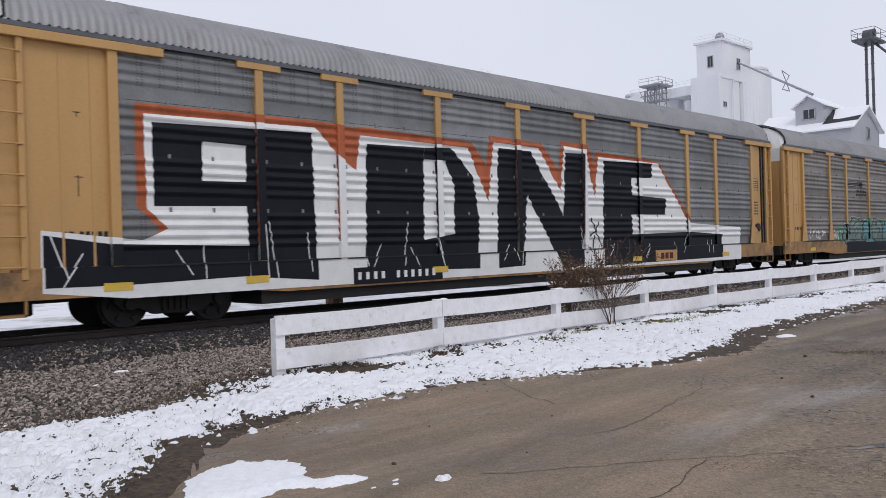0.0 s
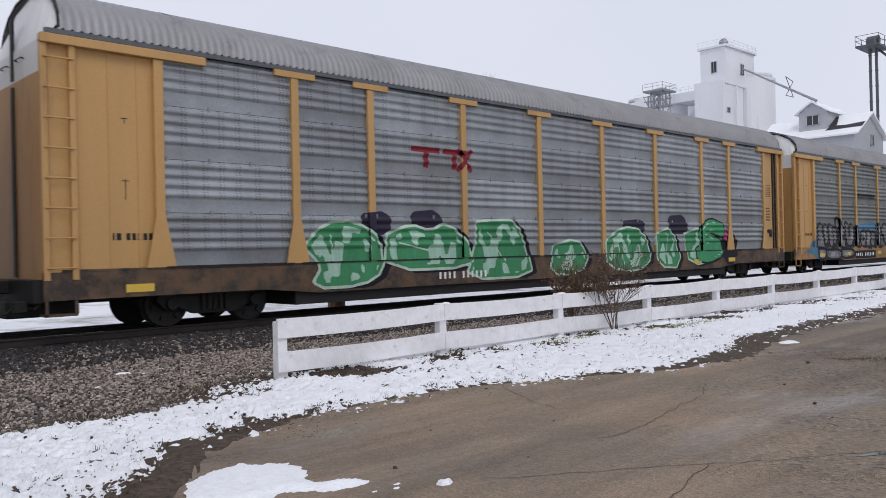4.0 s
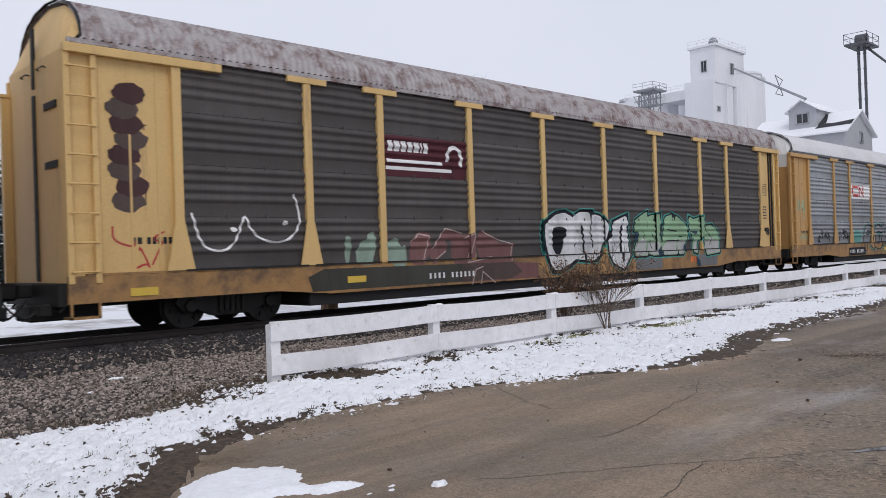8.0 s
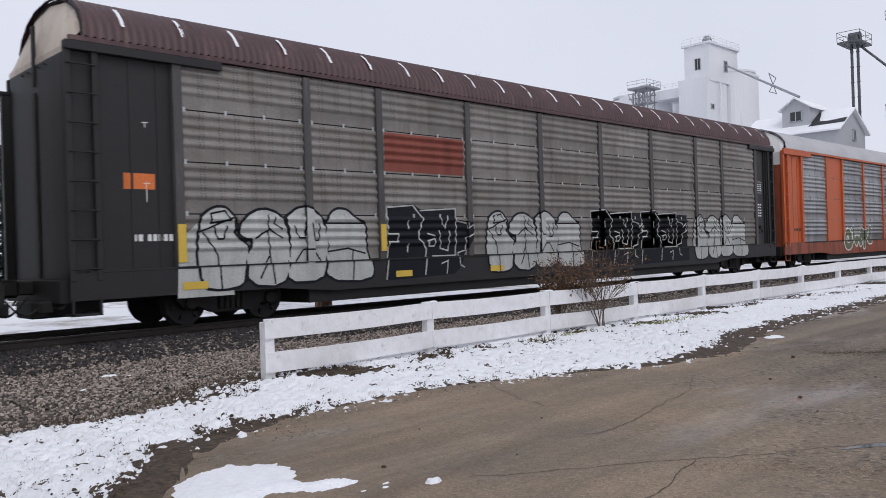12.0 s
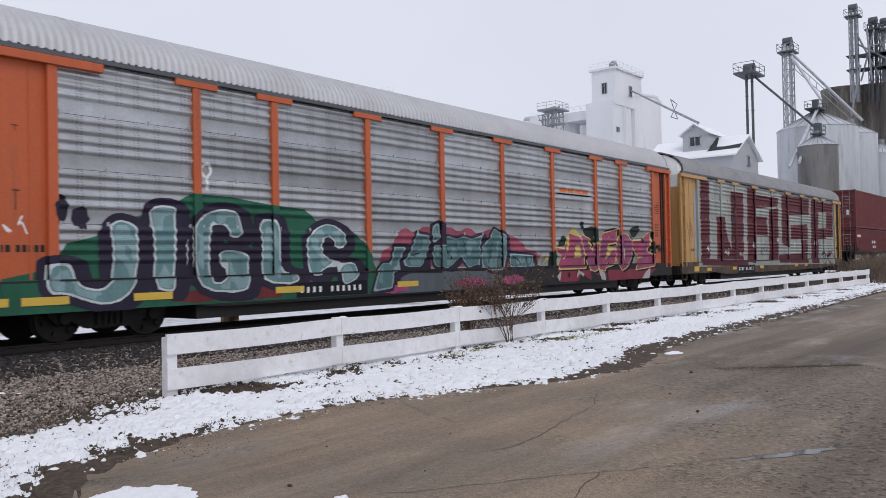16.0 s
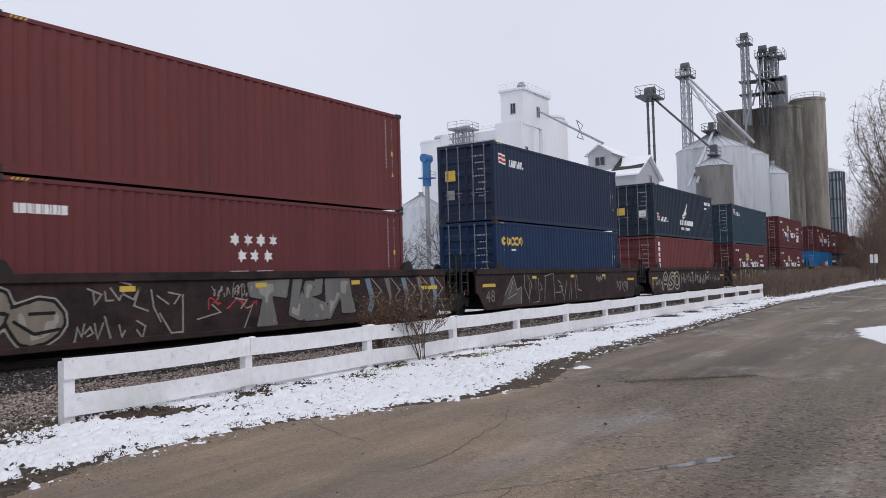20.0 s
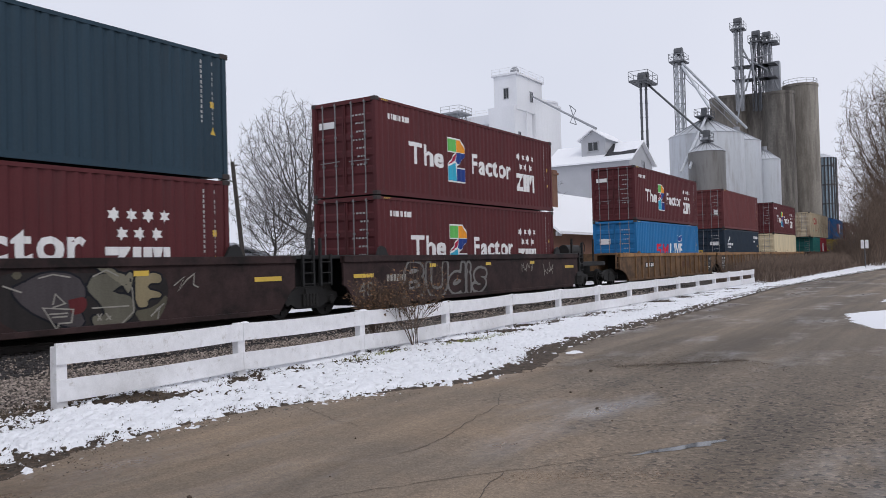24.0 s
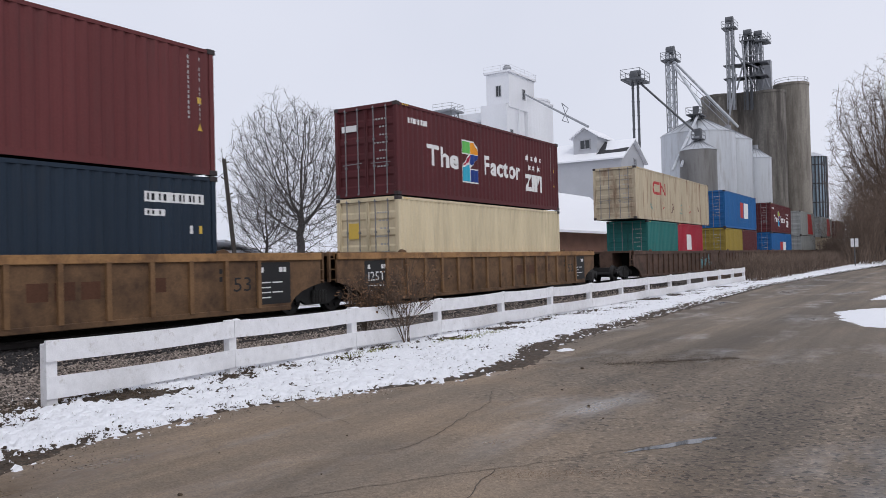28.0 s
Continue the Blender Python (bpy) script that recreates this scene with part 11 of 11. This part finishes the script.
mural(w, o + 1.33, [("byj fxk flc e8d eq1 cr1 dbc c6d/g7k h7k gqb hhj iej i67 gz2 fp5/hcj jbk j4d i7c jq9 jo2 gy2/jgk m8k mic mz4 la4 l6b jz2 jj2", GREYW)], paint("black_spray_on_well", (0.012, 0.011, 0.011)), None, None, rim=0.03, layer=0, tone=BONE, curve=False, draw=well_ink, z0=0.2, put=on_well)
well_ink(w, sum((line(q, 0.035) for q in outline("0si 1mg 17d 14h/1th 1ve 2be/25i 2oe 31i/2pk 3fj 2vg 3le 3zi/3zi 3lc 4ia/4qh 4wb 5d6/54f 5wc/5wg 6qf 6bc/6xf 6w2 622 5a9/001 076 0f3 0l7/0l4 0x6 134 0r3/167 1c2 1p7/1s9 242/2n6 2t2 304/3r7 4b5 441 3r4/ayd bxc bf9/bx9 cfa bn1/93b 9r8 7y6", o + 1.33, 0.2)), []), BONE, 4.5, "thin pale sprayed writing")
PALE_BLUE = paint("pale_blue_well_spray", (0.17, 0.24, 0.30))
for k, x in enumerate((10.0, 10.9, 11.7, 12.5, 13.2)):
    well_paint(w, shift([((0.0, 1.35), (0.22, 1.36), (0.45 - 0.1 * (k % 2), 0.75), (0.25, 0.3), (0.12, 0.5), (0.22, 0.8))], o + x), (PALE_BLUE, GREYW)[k % 2], 0, "pale sprayed wedge of a letter")
    well_ink(w, line([(o + x + 0.3, 1.35), (o + x + 0.75, 1.0), (o + x + 0.5, 0.8), (o + x + 0.8, 0.35)], 0.03), BONE, 1, "thin pale sprayed line")
w, o = wells[1]
daub(w, "0l6 2kj 39a 4db 440 001", o + -0.13, paint("thin_wash_spray", (0.085, 0.075, 0.068)), 0, put=on_well, z0=0.2, label="thin pale wash of paint", curve=False)
well_ink(w, sum((line(q, 0.035) for q in outline("0l7 2kj 39a/39a 4dc 440/52k 4xc 5y4 6pd 5rj/7pi 7na/8bh 8d2 661/9ri c4k cb1 9o0 a0h/ch7 dy7 efb dob/d9f dzd ep4/fpf eu1/g30 gue gx1/i1j i91/iji iu8 jw7/67e 622/175 398/2gg 1l7/8oe 96a 8o9", o + -0.13, 0.2)), []), BONE, 1.5, "thin pale sprayed letter outline")
well_paint(w, word("48", o - 1.25, 0.44, 0.42, 0.62, low=0.2), paint("grey_spray", (0.20, 0.19, 0.17)), 0, "faded grey figures")
well_scrawl(w, o + 8.6, 0.9, 1.3, 0.4, BONE, 128, 4, 0.05)
well_scrawl(w, o + 11.2, 0.4, 1.6, 0.7, BONE, 129, 5, 0.04)
w, o = wells[2]
well_scrawl(w, o - 1.6, 0.4, 1.7, 0.8, BONE, 130, 8, 0.03)
hollow(w, "ASO", o + 0.3, 0.34, 1.0, 3.2, BONE, 131, 0.1, 0.4, 0.22, 0.05, None, 0, on_well)
well_scrawl(w, o + 3.8, 0.55, 2.6, 0.75, BONE, 132, 11, 0.035)
well_scrawl(w, o + 6.6, 0.5, 3.6, 0.8, paint("dim_white_spray", (0.42, 0.41, 0.4)), 145, 13, 0.04)
well_scrawl(w, o + 10.6, 0.6, 2.0, 0.6, BONE, 146, 6, 0.035)
w, o = wells[3]
daub(w, "0oj frk fo2 dn0 1e0 011 1ac", o + 0.48, paint("tan_spray", (0.27, 0.20, 0.125)), 0, 0.03, put=on_well, z0=0.2, label="tan sprayed ground")
mural(w, o + 0.48, [("23j 33j 499 3xj 53k 541 3v0 317 2u0 160 22a/6ai 7nk 8mh 8ta 962 8c0 5h1 5o8/99j afj axa b7j c4j bt7 aw1 9e0 9u8/cti e0j f11 df1 cy4 ch1 bk1 cj9", paint("soot_spray", (0.016, 0.018, 0.017)))], paint("soot_spray", (0.016, 0.018, 0.017)), paint("brick_orange_spray", (0.30, 0.085, 0.035)), None, rim=0.03, layer=1, draw=well_ink, z0=0.2, put=on_well)
daub(w, "74e 7mf 7ub 7s6 6y6/dha dud e29 dg8", o + 0.48, paint("sand_spray", (0.42, 0.28, 0.13)), 5, put=on_well, z0=0.2, label="sandy counter of a letter")
daub(w, "02i 0vj 4bi 9oi 9x9 8w0 560 010", o + 6.71, paint("charcoal_spray", (0.022, 0.019, 0.019)), 0, put=on_well, z0=0.2, label="black sprayed ground")
OLIVE = paint("olive_grey_spray", (0.125, 0.118, 0.092))
mural(w, o + 6.71, [("19g 2bj 42i 4oc 458 4l1 342 188 0ge", paint("charcoal_grey_spray", (0.060, 0.052, 0.054))), ("4wh 6hj 7jf 6gd 60c 7ia 7m4 6g0 530 4q5 5q4 5g8 4id", OLIVE), ("52k 64k 6qh 7kj 79a 6pe 5xh", paint("pale_olive_spray", (0.20, 0.185, 0.14))), ("7lh 9bi 9fe 8ee 8fc 9db 9d9 8d9 8g6 7k6", paint("straw_dust_spray", (0.24, 0.20, 0.12)))],
      BLACK, None, None, rim=0.03, layer=1, draw=well_ink, z0=0.2, put=on_well)
daub(w, "7g5 8x6 9tb 9o6 8x0 7y1/0hj 19j 0wg", o + 6.71, paint("dull_olive_spray", (0.10, 0.092, 0.066)), 0.5, put=on_well, z0=0.2, label="dull olive sprayed patch")
daub(w, "3ja 4nb 4j6 3o5", o + 6.71, paint("dark_red_spray", (0.10, 0.018, 0.02)), 4.8, put=on_well, z0=0.2, label="dark red sprayed patch")
well_ink(w, sum((line(q, 0.028) for q in outline("2p9 2uc 3d9 2p8/268 3t7 3p3 303 2w1 268/2h6 3h6/2n5 3g5/4x7 757/575 5f3/5g5 573/5q5 5z3/5z4 5q3/7dd 7g5 6e0 5b0/06f 12d/1zh 2qi 3oh/4yh 5sj 6hh/400 4d1 4l0/a8d azg aib b6f bqh bnd c0c/8x5 976 912/8k3 9h7", o + 6.71, 0.2)), []), BONE, 5.6, "thin pale sprayed line")
well_scrawl(w, o - 1.4, 0.55, 0.9, 0.6, BONE, 135, 2, 0.09)
w, o = wells[4]
well_paint(w, word("48", o - 1.25, 0.44, 0.42, 0.62, low=0.2), paint("grey_spray", (0.20, 0.19, 0.17)), 0, "faded grey figures")
well_paint(w, bars(o + 0.05, 0.82, (0.12,) * 6, 0.2, 0.05), BONE, 0, "car number as bars")
hollow(w, "BUdis", o + 0.9, 0.24, 1.14, 5.05, GREYW, 136, 0.12, 0.2, 0.27, 0.045, None, 0, on_well)
well_scrawl(w, o + 8.6, 0.9, 1.0, 0.45, BONE, 138, 4, 0.03)
well_scrawl(w, o + 10.3, 0.7, 1.3, 0.6, BONE, 139, 4, 0.03)
for k in range(5):
    w, o = wells[k]
    well_paint(w, rect(o - 1.5, 0.96, o - 0.6, 1.07) + rect(o + 12.7, 0.98, o + 13.6, 1.09), M["tick"], 6, "wide yellow reflective strip")
    for x in (2.3, 5.9, 9.4):
        well_paint(w, rect(o + x, 1.20, o + x + 0.36, 1.31), M["tick"], 6, "yellow reflective strip")
for k in (5, 6, 7):
    w, o = wells[k]
    if k == 5:
        well_paint(w, rect(o + 0.55, 0.80, o + 2.3, 1.08), M["under"], 0, "black backing of the car number")
        well_paint(w, bars(o + 0.7, 0.85, (0.13,) * 4, 0.19, 0.04) + bars(o + 1.5, 0.85, (0.10,) * 5, 0.19, 0.03), WHITE, 1, "car number as bars")
    for x0 in ((13.15,) if k == 5 else (-2.1, 13.15)):
        well_paint(w, rect(o + x0, 0.35, o + x0 + 1.2, 1.36), M["under"], 0, "black painted end panel")
        well_paint(w, [p for i in range(2 if x0 < 0 else 4) for p in bars(o + x0 + 0.2, 0.5 + 0.12 * i, (0.3, 0.35)[: 1 + i % 2], 0.03)] + bars(o + x0 + 0.15, 1.12, (0.12,), 0.12) + bars(o + x0 + 0.8, 1.12, (0.12, 0.1), 0.12, 0.03), WHITE, 1, "small white marks as bars")
    well_paint(w, word("53", o + 12.45, 0.70, 0.34, 0.55, low=0.2), M["under"], 0, "black capacity figures")
    if k > 5:
        well_paint(w, word("125T", o - 1.92, 0.78, 0.27, 0.78, low=0.2), WHITE, 1, "white capacity figures")
    well_paint(w, shift(bars(7.5, 0.72, (0.42, 0.42, 0.42), 0.34, 0.12), o), paint("dull_brown_mark", (0.085, 0.038, 0.022)), 0, "faded company mark as bars")
    well_paint(w, rect(o + 10.2, 0.78, o + 10.55, 1.08), paint("dull_brown_mark", (0.085, 0.038, 0.022)), 0, "small brown plate mark")
    well_paint(w, bars(o + 12.02, 1.12, (0.09, 0.09), 0.11, 0.04) + bars(o + 12.02, 0.94, (0.09, 0.09), 0.11, 0.04), M["under"], 0, "small black figures as bars")
bm = bmesh.new()
box(bm, 17.6, 20.9, -1.2, 1.2, 1.02, 1.22, bevel=0.01)
box(bm, 17.6, 21.2, -0.3, 0.3, 0.66, 1.02)
part("end_platform", bm, M["under"], wells[4][0])
brake_stand(wells[4][0], 18.3, 1.72)
brake_stand(wells[0][0], 1.2)

tail = [  # left end, length, upper colour, lower boxes
    (451.3, 16.15, "box_tan", (("box_green", 6.06), ("box_scarlet", 6.06))),
    (472.6, 12.19, "box_azure", (("box_mustard", 6.06), ("box_maroon", 6.06))),
    (492.2, 12.19, "box_maroon", (("box_azure", 12.19),)),
    (511.8, 12.19, "box_grey", (("box_grey", 12.19),)),
    (531.4, 12.19, "box_grey", (("box_tan", 12.19),)),
    (551.0, 12.19, "box_maroon", (("box_grey", 12.19),))]
for k, (s, ln, top, low) in enumerate(tail):
    mid = s + ln / 2
    w = well_car(mid - 9.8, 19.6, "dull red-brown well car far down the train", "well_brown", True, 9.8 - 8.2, 16.4, "well_brown", True, False)
    if k == 0:
        well_scrawl(w, 14.2, 0.4, 3.0, 0.9, CYAN, 141, 7, 0.12)
    x = mid - sum(q for _, q in low) / 2 - 0.04 * (len(low) - 1)
    for cm, q in low:
        c = container(x, FLOOR, NAMES[cm] + " corrugated container in the well", cm, q)
        if cm == "box_azure":
            sign(c, rect(5.0, 0.9, 6.6, 2.0), RED, 0, label="red mark")
            sign(c, rect(6.7, 0.9, 8.4, 2.0), WHITE, 0, label="white mark")
        if cm == "box_scarlet":
            sign(c, rect(2.0, 1.2, 3.2, 2.2), WHITE, 0, label="white mark")
        x += q + 0.08
    c = container(s, FLOOR + LIFT, NAMES[top] + " corrugated container stacked far down the train", top, ln)
    if k == 0:
        sign(c, line([(4.4, 2.2), (3.4, 2.2), (3.2, 1.9), (3.4, 1.6), (4.4, 1.6)], 0.16), RED, 0, ln, "faded red mark as a ribbon")
        sign(c, line([(4.7, 1.6), (4.7, 2.2), (5.6, 1.6), (5.6, 2.2)], 0.16), RED, 0.5, ln, "faded red mark as a ribbon")
        rnd = random.Random(3)
        for i in range(6):
            sign(c, line([(3 + 2 * i + rnd.uniform(-0.4, 0.4), rnd.uniform(0.5, 1.2)) for _ in range(5)], 0.06), (TEAL, RED, M["box_maroon"])[i % 3], 0, ln, "small sprayed tag")
    elif top == "box_azure":
        sign(c, rect(5.6, 0.9, 6.9, 2.2), RED, 0, label="red mark")
        sign(c, rect(7.0, 0.9, 8.8, 2.2), WHITE, 0, label="white mark")
    elif k == 2:
        slogan(c)
    elif top == "box_grey":
        sign(c, [((6.0, 0.2), (10.5, 0.2), (9.0, 2.7), (6.0, 2.7))], RED, 0, label="red painted field")
    boxes.append((c, None))


def motions():
    """Key the train: every car and container runs to the left along the rails."""
    # the train's own small surges, in metres, second by second
    surge = (0.18, 0.09, -0.12, 0.39, 0.15, 0.0, -0.21, -0.07, 0.33, 0.12, 0.38, 0.26, 0.36, 0.40, 0.42, 0.45, -0.10, 0.48, -0.28, 0.32, 0.0, 0.03, 0.0, 0.0, 0.05, -0.48, 0.03, 0.10, 0.0)
    for ob, s, z in MOVERS:
        walk(ob, [(t, pose(s - gone(t) - surge[t], TRACK_Y, RAIL_Z + z)) for t in range(29)])
    # wheels roll while they pass the road, and rest while they are far off
    starts = {ob.name: s for ob, s, z in MOVERS}
    for wheel, dx, car, x in TRUCKS:
        at = starts[car.name] + x + dx
        a, b = max(0.0, (at - 42) / 14.15 - 0.2), min(28.0, (at + 1) / 14.15)
        times = [0.0] if a > 0 else []
        times += [a + k / FPS for k in range(max(2, int((b - a) * FPS)))]
        times = [t for t in times if t < 28.0 - 0.5 / FPS] + [28.0]
        walk(wheel, [(t, pose(dx, 0, 0.418, 0, -math.degrees((min(max(t, a), b) - a) * 14.15 / 0.455), 0)) for t in times])


motions()
